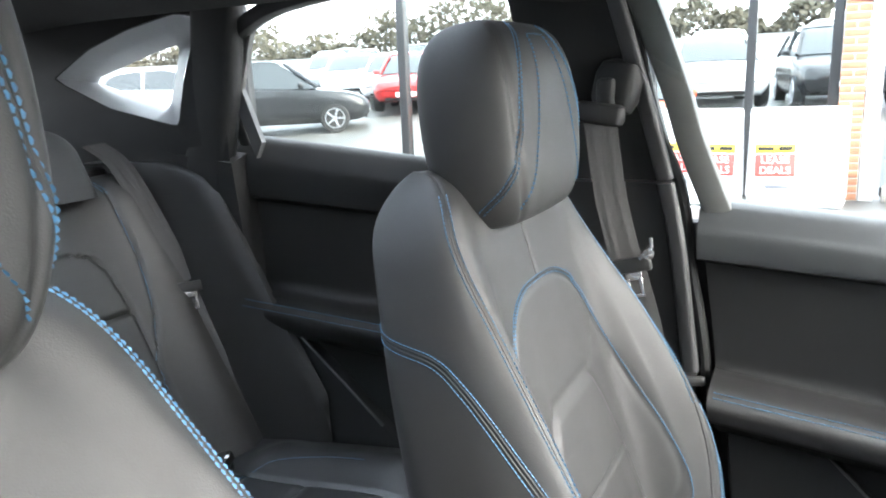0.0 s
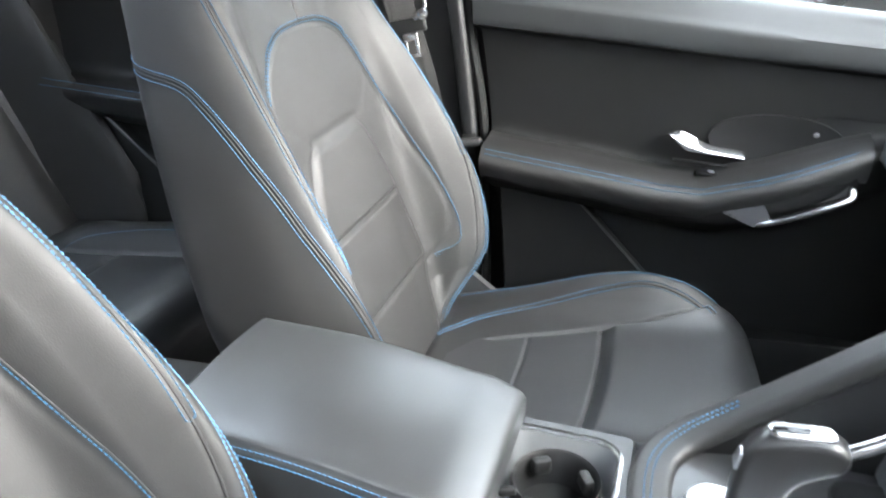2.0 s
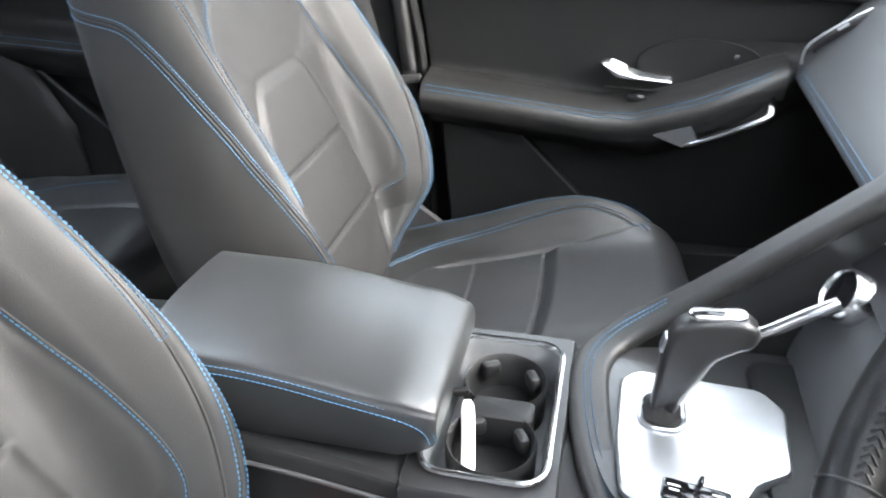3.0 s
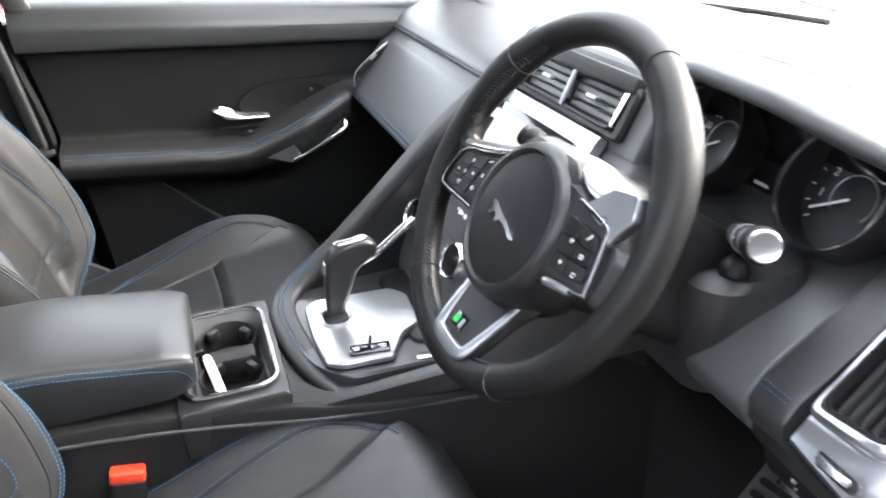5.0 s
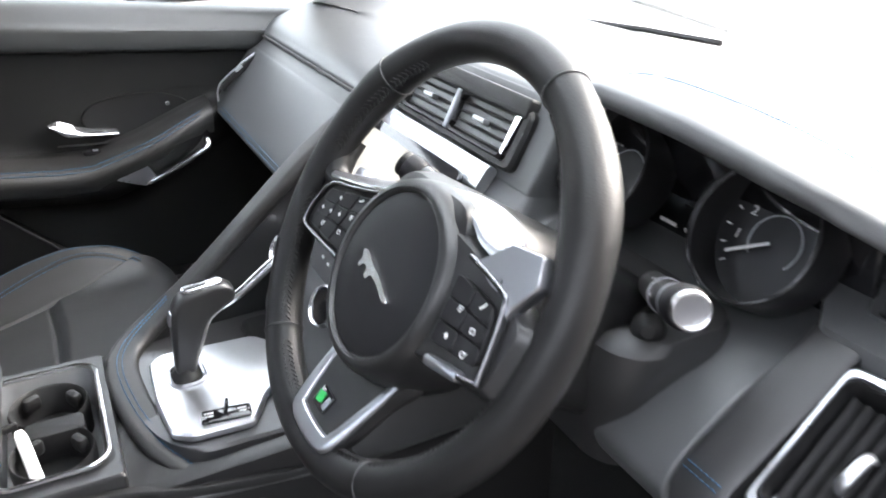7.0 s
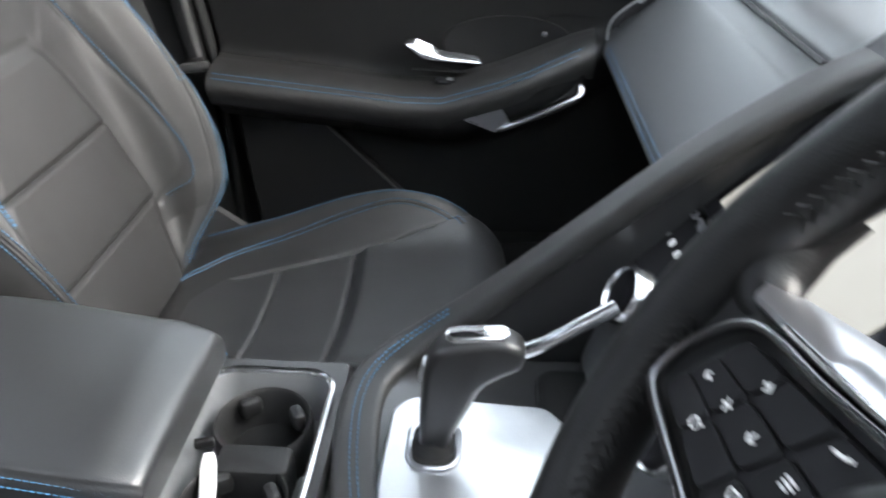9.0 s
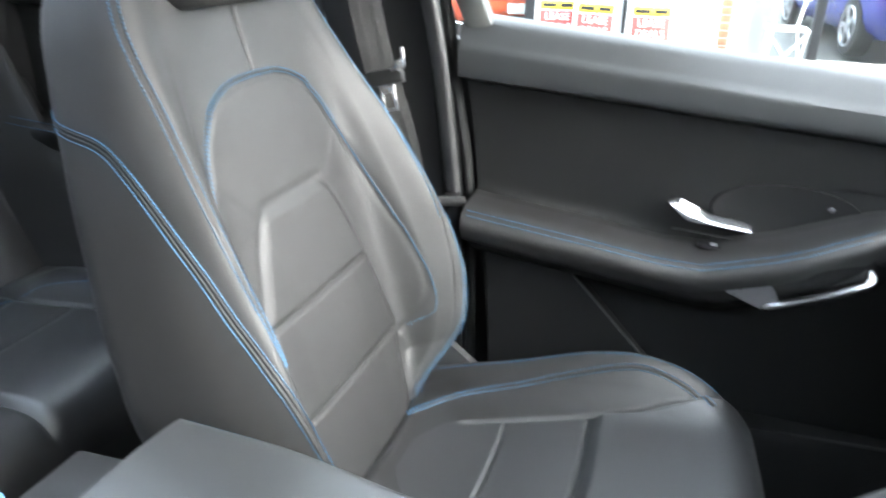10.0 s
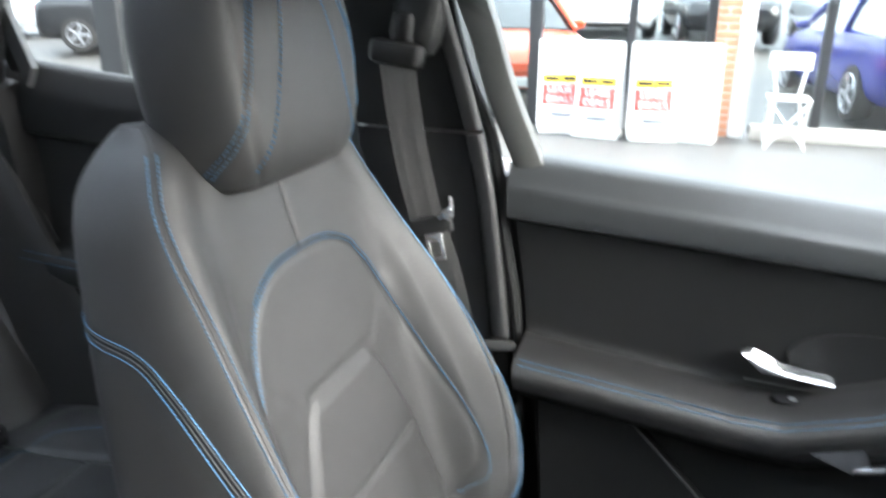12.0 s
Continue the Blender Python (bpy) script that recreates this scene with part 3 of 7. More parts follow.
front_belt = belt("dark grey front seat belt hanging beside the pillar", (-0.09, 0.64, 1.33), [(-0.097, 0.617, 1.300), (-0.080, 0.618, 1.19), (-0.056, 0.615, 1.098)], [(-0.054, 0.618, 1.095), (-0.022, 0.640, 0.95), (0.0, 0.66, 0.70), (0.0, 0.66, 0.45)], (0.98, 0.15, 0.1), pose(-0.046, 0.608, 1.092, -4, -12, 8), "seat belts")
part("guide_loop", join(rbox(0.072, 0.03, 0.03, 0.012, 0.008, at=(-0.098, 0.622, 1.310), rot=(0, 8, 4)), rbox(0.03, 0.026, 0.05, 0.012, 0.008, at=(-0.092, 0.635, 1.335))), HARD, front_belt, "black plastic belt guide")
part("height_slider", rbox(0.070, 0.050, 0.082, 0.030, 0.024, k=8, at=(-0.082, 0.655, 1.345), rot=(-8, 10, 0)), DOORSKIN, front_belt, "rounded black height slider")
part("belt_stop", turned([(0.0, 0), (0.008, 0), (0.008, 0.006), (0.0, 0.008)], 12, at=(-0.020, 0.604, 1.112), rot=(90, 0, 0)), CHROME, front_belt)
part("stop_clip", join(tube([(-0.034, 0.606, 1.103), (-0.016, 0.602, 1.122)], 0.0035, 8, up=(0, 1, 0)), tube([(-0.016, 0.602, 1.122), (-0.018, 0.602, 1.136)], 0.003, 8, up=(0, 1, 0))), CHROME, front_belt, "bright belt stop")
belt("dark grey rear seat belt lying over the seat back", (-1.13, 0.60, 1.25), [(-1.15, 0.590, 1.262), (-1.095, 0.606, 1.215), (-1.028, 0.622, 1.085), (-0.985, 0.632, 0.975)], [(-0.972, 0.632, 0.955), (-0.935, 0.630, 0.87), (-0.882, 0.620, 0.74), (-0.845, 0.615, 0.66)], (0.45, 0.88, 0.1), pose(-0.968, 0.631, 0.965, -14, 0, 58), "seat belts")


# ---- the car's shell ----
def sheet(rings, cap=True):
    return loft(rings, True, cap)


tagged(part("floor", join(rbox(2.9, 1.42, 0.05, 0.02, at=(-0.1, 0, 0.345))), CARPET), "black carpet on the car's floor", "floor", kind="structure")
tagged(part("bulkhead", sheet([np.c_[np.full(6, 0) + arr([1.30, 1.22, 1.12, 1.16, 1.26, 1.34]), np.full(6, y), arr([0.35, 0.42, 0.50, 0.95, 1.05, 0.36])] for y in (-0.74, 0.74)]), CARPET), "black carpeted footwell bulkhead", "bulkhead", kind="structure")

# roof lining with its side rails, open over the assumed glass roof
rings = []
for x in np.linspace(-1.95, 0.42, 30):
    drop = 0.05 * smooth01((-1.1 - x) / 0.9) + 0.05 * smooth01((x - 0.05) / 0.4)
    zc = 1.555 - drop
    yw = 0.60 - 0.03 * smooth01((-1.0 - x) / 0.8)
    up = 0.042 * smooth01((-0.15 - x) / 0.25)
    low = [(yw + 0.06, zc - 0.085 + up), (yw + 0.02, zc - 0.088 + up), (yw - 0.02, zc - 0.062 + 0.6 * up), (yw - 0.10, zc - 0.025), (0.3, zc - 0.005), (0, zc)]
    ring = [(y, z) for y, z in low] + [(-y, z) for y, z in low[-2::-1]] + [(-0.70, zc + 0.02), (-0.45, zc + 0.06), (0, zc + 0.07), (0.45, zc + 0.06), (0.70, zc + 0.02)]
    rings.append([(x, y, z) for y, z in ring])
HEAD, TAIL, SIDE = 22, 8, 0.40  # the glazed stretch of the roof, in steps of its length and half its width


def rail(sy):
    """The lining beside the glass, as a strip with thickness."""
    out = []
    for r in rings[TAIL:HEAD + 1]:
        x, zc = r[0][0], r[5][2]
        yw = r[0][1] - 0.06
        up = 0.042 * smooth01((-0.15 - x) / 0.25)
        low = [(yw + 0.06, zc - 0.085 + up), (yw + 0.02, zc - 0.088 + up), (yw - 0.02, zc - 0.062 + 0.6 * up), (yw - 0.10, zc - 0.025), (SIDE, zc - 0.008), (SIDE, zc + 0.045), (0.45, zc + 0.06), (0.70, zc + 0.02)]
        out.append([(x, sy * y, z) for y, z in low])
    return sheet(out)


ROOF = (rings[TAIL][0][0] - 0.01, rings[HEAD][0][0] + 0.01, rings[TAIL][5][2] + 0.05, rings[HEAD][5][2] + 0.05)
tagged(part("ceiling", join(sheet(rings[:TAIL + 1]), sheet(rings[HEAD:]), rail(1), rail(-1)), CLOTH), "black cloth roof lining round an assumed glass roof", "headliner", kind="structure")



# nearside B pillar, in an upper and a lower cover
def pillar_cover(rows, bulge):
    """rows: (z, x rear, x front, y rear, y front)"""
    rings = []
    R = curve(rows, 30)
    for z, xr, xf, yr, yf in R:
        u = np.linspace(0, 1, 12)
        x = xr + (xf - xr) * u
        y = yr + (yf - yr) * u - bulge * np.sin(np.pi * u) ** 0.7 - 0.012 * np.exp(-(((u - 0.9) / 0.09) ** 2))
        front = np.c_[x, y, np.full(12, z)]
        rear = np.c_[x[::-1], np.full(12, max(yr, yf) + 0.06), np.full(12, z)]
        rings.append(np.r_[front, rear])
    return loft(rings)


b_pillar = thing("b_pillar", "black and grey plastic trim of the door pillar, edge greyed as lit", "pillar", (-0.05, 0.74, 0.4), kind="structure")
part("upper_cover", pillar_cover([(1.52, -0.25, -0.09, 0.62, 0.625), (1.443, -0.24, -0.072, 0.65, 0.66), (1.30, -0.22, -0.036, 0.69, 0.70), (1.203, -0.20, -0.014, 0.71, 0.72)], 0.012), HARD, b_pillar)
part("lower_cover", pillar_cover([(1.199, -0.20, -0.013, 0.708, 0.718), (1.09, -0.19, 0.010, 0.715, 0.722), (0.90, -0.18, 0.034, 0.72, 0.725), (0.55, -0.18, 0.05, 0.73, 0.73), (0.36, -0.18, 0.06, 0.73, 0.73)], 0.012), HARD, b_pillar)
# Grey strips put the light caught by the pillar's front edge into colour.
part("front_edge", sweep(curve([(-0.090, 0.606, 1.52), (-0.074, 0.638, 1.443), (-0.040, 0.680, 1.30), (-0.018, 0.699, 1.206)], 24), rrect(0.026, 0.014, 0.006, 4), up=(-0.3, -1, 0)), PILLAR, b_pillar, "smooth front edge, greyed to read as lit")
part("front_edge", sweep(curve([(-0.017, 0.699, 1.200), (0.004, 0.704, 1.09), (0.028, 0.707, 0.90)], 24), rrect(0.026, 0.014, 0.006, 4), up=(-0.3, -1, 0)), PILLAR, b_pillar, "smooth front edge, greyed to read as lit")
part("anchor_cap", rbox(0.05, 0.014, 0.016, 0.006, at=(0.028, 0.70, 0.885), rot=(0, -8, 0)), PILLAR, b_pillar)
part("jamb", rbox(0.36, 0.03, 0.78, 0.01, at=(-0.07, 0.785, 0.74)), HARD, b_pillar)
part("door_seal", tube(curve([(-0.075, 0.665, 1.50), (-0.038, 0.705, 1.30), (0.0, 0.73, 1.19), (0.02, 0.735, 1.06), (0.05, 0.74, 0.85), (0.06, 0.74, 0.40)], 40), 0.009, 8, up=(0, 1, 0)), RUBBER, b_pillar)


# door cards
def door_card(x0, x1, top, low, arm, reach, bottom=0.40, step=70, slant=0.0):
    """A door's inner face, swept along the car: top edge, padded upper roll, groove, panel, armrest, lower panel."""
    rings = []
    for xx in np.linspace(x0, x1, step):
        x = xx
        zt, zl, za, k = top(x), low(x), arm(x), reach(x)
        prof = [(0.765, zt - 0.006), (0.750, zt + 0.001), (0.728, zt - 0.008), (0.712, zt - 0.035), (0.706, (zt + zl) / 2), (0.708, zl + 0.012), (0.716, zl + 0.003), (0.726, zl - 0.002),
                (0.728, zl - 0.012), (0.732, zl - 0.07), (0.734, za + 0.06), (0.730, za + 0.02), (0.722 - 0.02 * k, za + 0.006), (0.72 - 0.055 * k, za + 0.001), (0.718 - 0.068 * k, za - 0.014),
                (0.718 - 0.060 * k, za - 0.045), (0.716 - 0.024 * k, za - 0.072), (0.714, za - 0.09), (0.712, 0.68), (0.712, bottom)]
        ring = cr(prof, np.linspace(0, len(prof) - 1 - 1e-9, 110), closed=False)
        back = [(0.79, bottom), (0.79, zt - 0.03)]
        k = 1 - (x - x0) / (x1 - x0)
        rings.append([(x + slant * k * (1.17 - z), y, z) for y, z in np.r_[ring, back]])
    return loft(rings)


def arm_front(x):
    return table(x, [0.05, 0.087, 0.247, 0.36, 0.42, 0.51, 0.615, 0.7], [0.884, 0.880, 0.864, 0.852, 0.852, 0.880, 0.924, 0.95])


front_door = thing("passenger_door", "black front door card with padded armrest and blue stitching", "car door", (0.4, 0.75, 0.4))
part("door_card", door_card(0.028, 1.02, lambda x: 1.172 - 0.083 * x, lambda x: 1.079 - 0.062 * x, arm_front, lambda x: float(table(x, [0.0, 0.08, 0.55, 0.62, 0.68], [1, 1, 1, 0.75, 0.0])), slant=0.13), DOORSKIN, front_door)
roll = []
for x in np.linspace(0.03, 0.98, 50):
    zt, zl = 1.172 - 0.083 * x, 1.079 - 0.062 * x
    q = curve([(0.762, zt - 0.002), (0.750, zt + 0.004), (0.726, zt - 0.005), (0.709, zt - 0.034), (0.703, (zt + zl) / 2), (0.706, zl + 0.012), (0.716, zl + 0.004), (0.75, zl + 0.02)], 40, True)
    roll.append(np.c_[np.full(40, x), q])
part("upper_roll", loft(roll), DOORTOP_LIT, front_door, "padded soft-touch top of the door")
px = np.linspace(0.07, 0.64, 120)
edge = arr([(x, 0.72 - 0.058 * table(x, [0.55, 0.62, 0.68], [1, 0.75, 0.0]) - 0.002, arm_front(x) + 0.003) for x in px])
armpad = []
for x in np.linspace(0.062, 0.648, 70):
    k = float(table(x, [0.0, 0.08, 0.55, 0.62, 0.68], [1, 1, 1, 0.80, 0.45]))
    za = arm_front(x)
    q = curve([(0.735, za + 0.014), (0.714, za + 0.0165), (0.722 - 0.040 * k, za + 0.0135), (0.72 - 0.062 * k, za + 0.007), (0.716 - 0.072 * k, za - 0.008), (0.716 - 0.068 * k, za - 0.028), (0.716 - 0.05 * k, za - 0.046), (0.735, za - 0.05)], 40, True)
    armpad.append(np.c_[np.full(40, x), q])
part("armrest", loft(armpad), LEATHER_SIDE, front_door, "leather armrest with blue stitching")
nrm = (0, -0.5, 0.87)
part("armrest_stitching", join(stitches(edge + arr((0, -0.003, 0.0058)), nrm, w=0.0016), stitches(edge + arr((0, -0.0095, -0.0005)), (0, -0.8, 0.5), w=0.0016)), THREAD, front_door, "double row of blue stitching")
# handle in its dished cup
part("handle_cup", turned([(0.0, -0.0022), (0.80, -0.0016), (0.95, -0.0002), (1.0, 0.0), (1.02, -0.004)], 48, m=pose(0.520, 0.7295, 0.926, 90, 0, 0) @ Matrix.Diagonal((0.100, 0.042, 1, 1))), HARD, front_door, "dished cup behind the handle")
lever_o = curve(arr([(0.360, 0.934), (0.374, 0.9375), (0.392, 0.933), (0.408, 0.924), (0.420, 0.9175), (0.445, 0.9145), (0.475, 0.9115), (0.477, 0.906), (0.473, 0.9005), (0.445, 0.9015), (0.410, 0.902), (0.388, 0.906), (0.372, 0.920)]), 70, True)
def ridged(o, low, ys):
    """A bar with an outline in x, z whose upper face leans up towards its lower front edge."""
    zl = np.interp(o[:, 0], *np.transpose(low))
    return loft([np.c_[o[:, 0], np.full(len(o), y), zl + k * (o[:, 1] - zl)] for y, k in ys])


part("door_handle", ridged(lever_o, [(0.360, 0.930), (0.372, 0.920), (0.388, 0.906), (0.475, 0.9005)], ((0.722, 0.85), (0.716, 0.85), (0.704, 0.34), (0.702, 0.15))), CHROME, front_door, "satin chrome door handle")
part("cup_trim", tube(curve([(0.37, 0.722, 0.885), (0.44, 0.722, 0.882), (0.50, 0.722, 0.876), (0.525, 0.716, 0.868)], 20), 0.0018, 6, up=(0, 1, 0)), PILLAR, front_door)
sw = part("window_switch", rbox(0.042, 0.018, 0.006, 0.006, 0.002, at=(0.43, 0.703, 0.872), rot=(6, 3, 0)), KEYBLACK, front_door, "gloss black window switch")
part("switch_tab", rbox(0.010, 0.006, 0.004, 0.002, at=(0.431, 0.700, 0.877), rot=(6, 3, 0)), ALU, sw)
part("lock_pin", turned([(0, 0), (0.0045, 0), (0.0045, 0.004), (0, 0.005)], 14, at=(0.574, 0.722, 0.945), rot=(90, 0, 0)), CHROME, front_door)
pull = curve([(0.505, 0.655, 0.812), (0.535, 0.648, 0.826), (0.580, 0.646, 0.847), (0.618, 0.648, 0.866), (0.629, 0.652, 0.874), (0.628, 0.664, 0.886)], 30)
part("pull_handle", sweep(pull, rrect(0.014, 0.012, 0.005, 4), scale=np.r_[0.5, 0.8, np.ones(26), 0.9, 0.6]), CHROME, front_door, "satin chrome pull handle")
foot_o = cornered([(0.450, 0.829), (0.506, 0.8085), (0.528, 0.819), (0.514, 0.852), (0.494, 0.846)], 0.005, 5)
part("pull_base", plate(foot_o, 0.030, pose(0, 0.680, 0, 90, 0, 0), 0.004), SILVER, front_door, "silver foot of the pull handle")
scoop_o = arr([(0.500, 0.850), (0.514, 0.818), (0.632, 0.874), (0.620, 0.900)])
part("pull_scoop", plate(scoop_o, 0.006, pose(0, 0.672, 0, 90, 0, 0), 0.002), PILLAR, front_door, "grey scoop behind the pull handle")
# lower panel with its slanting edge over the bin
lp = [(0.085, 0.835), (0.16, 0.830), (0.213, 0.818), (0.345, 0.686), (0.46, 0.565), (0.50, 0.41), (0.12, 0.41)]
part("lower_cover", loft([[(x, 0.72, z) for x, z in lp], [(x, 0.698, z) for x, z in lp], [(0.29 + (x - 0.29) * 0.985, 0.694, 0.62 + (z - 0.62) * 0.985) for x, z in lp]]), DOORSKIN, front_door, "plain lower door cover with a slanting edge")
part("cover_edge", tube([(0.213, 0.695, 0.816), (0.345, 0.695, 0.684), (0.46, 0.695, 0.563)], 0.0025, 6, up=(0, 1, 0)), PILLAR, front_door)
part("door_bin", loft([[(x, 0.72, 0.40), (x, 0.72, 0.60), (x, 0.668, 0.595 + 0.05 * (x - 0.4)), (x, 0.662, 0.58 + 0.05 * (x - 0.4)), (x, 0.662, 0.40)] for x in np.linspace(0.40, 0.98, 12)]), HARD, front_door, "black plastic door bin")
part("sill_strip", tube([(0.30, 0.665, 0.585), (0.9, 0.68, 0.62)], 0.003, 6), PILLAR, front_door)


def pane(name, corners, parent=None, label="", material=GLASS):
    """A window pane, 4 mm thick, through corners in order."""
    q = arr(corners)
    n = np.cross(q[1] - q[0], q[2] - q[0])
    n /= np.linalg.norm(n)
    ob = part(name, loft([q, q + 0.004 * n]), material, parent, label)
    ob.visible_shadow = False
    return ob


# Assumed glass roof, unseen, added to let sky light onto upward faces.
xa, xb, za, zb = ROOF
tagged(pane("window_2", [(xa, -0.41, za), (xb, -0.41, zb), (xb, 0.41, zb), (xa, 0.41, za)], None, "", glass_mat("tinted_assumed_roof_glass", (0.66, 0.71, 0.75))), "tinted fixed glass roof, assumed, unseen, letting in sky light", "glass roof", kind="structure")
bpy.data.objects["window_2"].visible_shadow = True
pane("window_glass", [(-0.03, 0.755, 1.16), (0.98, 0.755, 1.08), (0.50, 0.645, 1.40), (0.0, 0.63, 1.475), (-0.07, 0.635, 1.475)], front_door, "clear front side window")
part("window_channel", sweep(curve([(0.056, 0.735, 1.155), (0.018, 0.708, 1.26), (-0.006, 0.692, 1.345), (-0.042, 0.668, 1.45), (-0.072, 0.648, 1.53)], 24), rrect(0.040, 0.03, 0.006, 3), up=(0, 1, 0)), CHANNEL, front_door, "grey window channel")

rear_door = thing("rear_door", "black rear door card with blue stitched armrest", "car door", (-0.5, 0.75, 0.4))
part("door_card", door_card(-0.95, -0.19, lambda x: 1.183 - 0.10 * x, lambda x: 1.09 - 0.06 * x, lambda x: 0.922 - 0.05 * (x + 0.573), lambda x: float(table(x, [-0.9, -0.8, -0.2], [0.2, 0.9, 1]))), DOORSKIN, rear_door)
ax = np.linspace(-0.84, -0.2, 90)
for dz, dy in ((0.004, 0), (-0.006, -0.011)):
    part("armrest_stitching", stitches(arr([(x, 0.655 + dy, 0.926 - 0.05 * (x + 0.573) + dz) for x in ax]), (0, -0.6, 0.8)), THREAD, rear_door, "row of blue stitching")
rrings = []
for x in np.linspace(-0.80, -0.2, 30):
    zt2 = 0.877 - 0.883 * min(x + 0.742, 0.25) if x > -0.742 else 0.877
    rrings.append([(x, 0.716, 0.40), (x, 0.716, zt2), (x, 0.690, zt2 - 0.004), (x, 0.685, 0.40)])
part("door_bin", loft(rrings), HARD, rear_door, "black plastic door bin")
part("bin_edge", tube([(-0.742, 0.684, 0.879), (-0.545, 0.684, 0.705)], 0.003, 6), PILLAR, rear_door)
pane("window_glass", [(-0.86, 0.752, 1.24), (-0.20, 0.752, 1.18), (-0.20, 0.665, 1.52), (-0.60, 0.665, 1.52), (-0.84, 0.685, 1.47)], rear_door, "tinted rear side window", REARGLASS)
part("window_channel", sweep(curve([(-0.855, 0.745, 1.22), (-0.870, 0.72, 1.35), (-0.835, 0.70, 1.455), (-0.72, 0.675, 1.505), (-0.55, 0.66, 1.525)], 30), rrect(0.03, 0.04, 0.008, 3), up=(0, 1, 0)), HARD, rear_door, "black window channel")
corner_q = [(-0.818, 1.480), (-0.866, 1.362), (-0.815, 1.226), (-0.797, 1.258), (-0.836, 1.362), (-0.792, 1.480)]
part("window_corner", loft([[(x, 0.712, z) for x, z in corner_q], [(x, 0.700, z) for x, z in corner_q], [(x + 0.002, 0.697, z) for x, z in corner_q]]), PILLAR, rear_door, "grey bent corner cover of the window")


# C pillar and quarter window
c_pillar = thing("c_pillar", "black plastic rear pillar trim round the quarter window", "pillar", (-1.0, 0.7, 0.9), kind="structure")
part("front_cover", sweep(curve([(-0.85, 0.675, 1.54), (-0.885, 0.685, 1.38), (-0.93, 0.69, 1.22), (-0.94, 0.70, 1.08), (-0.87, 0.70, 0.92)], 30), rrect(0.115, 0.05, 0.02, 4), up=(0, 1, 0)), HARD, c_pillar)
QC = (-1.10, 1.40)
q_in = polar(cornered([(-1.335, 1.398), (-1.21, 1.455), (-1.09, 1.487), (-0.95, 1.510), (-0.890, 1.498), (-0.945, 1.390), (-0.975, 1.294), (-1.165, 1.332)], 0.014, 8), 90, QC)
q_gl = polar(cornered([(-1.305, 1.405), (-1.11, 1.453), (-1.025, 1.470), (-1.010, 1.462), (-1.062, 1.336)], 0.012, 8), 90, QC)
q_out = polar([(-1.75, 1.20), (-1.75, 1.56), (-0.86, 1.56), (-0.86, 1.20)], 90, QC)
lay_y = lambda q, y: np.c_[q[:, 0], np.full(len(q), y), q[:, 1]]  # noqa: E731
part("quarter_panel", loft([lay_y(q_out, 0.672), lay_y(1.02 * q_in - 0.02 * arr(QC), 0.657), lay_y(q_in, 0.660)], cap=False), HARD, c_pillar, "black inner panel of the quarter window")
# Pale grey puts the sky's light on the sill into the colour.
part("quarter_surround", loft([lay_y(q_in, 0.659), lay_y(0.5 * q_in + 0.5 * (q_gl - arr((0, 0.008))), 0.690), lay_y(q_gl - arr((0, 0.012)), 0.722), lay_y(q_gl - arr((0, 0.012)), 0.735)], cap=False), mat("quarter_trim_lit_grey", (0.30, 0.31, 0.32), 0.45, var=0.1), c_pillar, "bevelled quarter window surround, grey lightened as if skylit")
part("lower_trim", loft([[(x, 0.70, 0.40), (x, 0.685, 1.0), (x, 0.665, 1.22 + 0.3 * max(0, -0.95 - x)), (x, 0.76, 1.25 + 0.3 * max(0, -0.95 - x)), (x, 0.78, 0.40)] for x in (-0.85, -1.0, -1.3, -1.9)]), HARD, c_pillar)
pane("quarter_glass", [(-1.36, 0.735, 1.36), (-1.02, 0.742, 1.29), (-0.97, 0.728, 1.50), (-1.15, 0.728, 1.49)], c_pillar, "fixed quarter window", REARGLASS)


# ---- rear seats ----
RB_UP = arr((-0.44, 0, 0.898))
RB_OUT = arr((0.898, 0, 0.44))


def rear_back(y, s):
    """The rear seat back's front face."""
    z = 0.62 + 0.9 * s
    a = np.abs(y)
    d = np.abs(a - 0.36)
    f = 0.016 * np.exp(-(((a - 0.60) / 0.05) ** 2))
    f = f + 0.022 * np.exp(-(((a - 0.19) / 0.06) ** 2)) + 0.02 * (a < 0.12)
    arch = table(s, [0, 0.30, 0.382, 0.457, 0.49, 0.505, 0.512], [0.14, 0.14, 0.137, 0.127, 0.105, 0.07, 0.0])
    f = f + 0.010 * smooth01((arch - d) / 0.018) * smooth01((0.516 - s) / 0.015)
    f = f - 0.007 * np.exp(-(((d - arch) / 0.005) ** 2)) * (s < 0.512)
    f = f - 0.007 * np.exp(-(((s - 0.367) / 0.005) ** 2)) * (d < arch) - 0.007 * np.exp(-(((s - 0.216) / 0.005) ** 2)) * (d < arch)
    f = f - 0.005 * np.exp(-(((a - np.interp(s, [0.16, 0.249, 0.353, 0.468], [0.47, 0.50, 0.541, 0.559])) / 0.004) ** 2))
    top = np.clip((s - 0.58) / 0.09, 0, 1)
    f = f - 0.08 * (1 - np.sqrt(1 - top**2 * 0.999))
    p = arr((-0.822, 0, 0.62)) + s[..., None] * RB_UP + f[..., None] * RB_OUT
    p[..., 1] = y
    return p


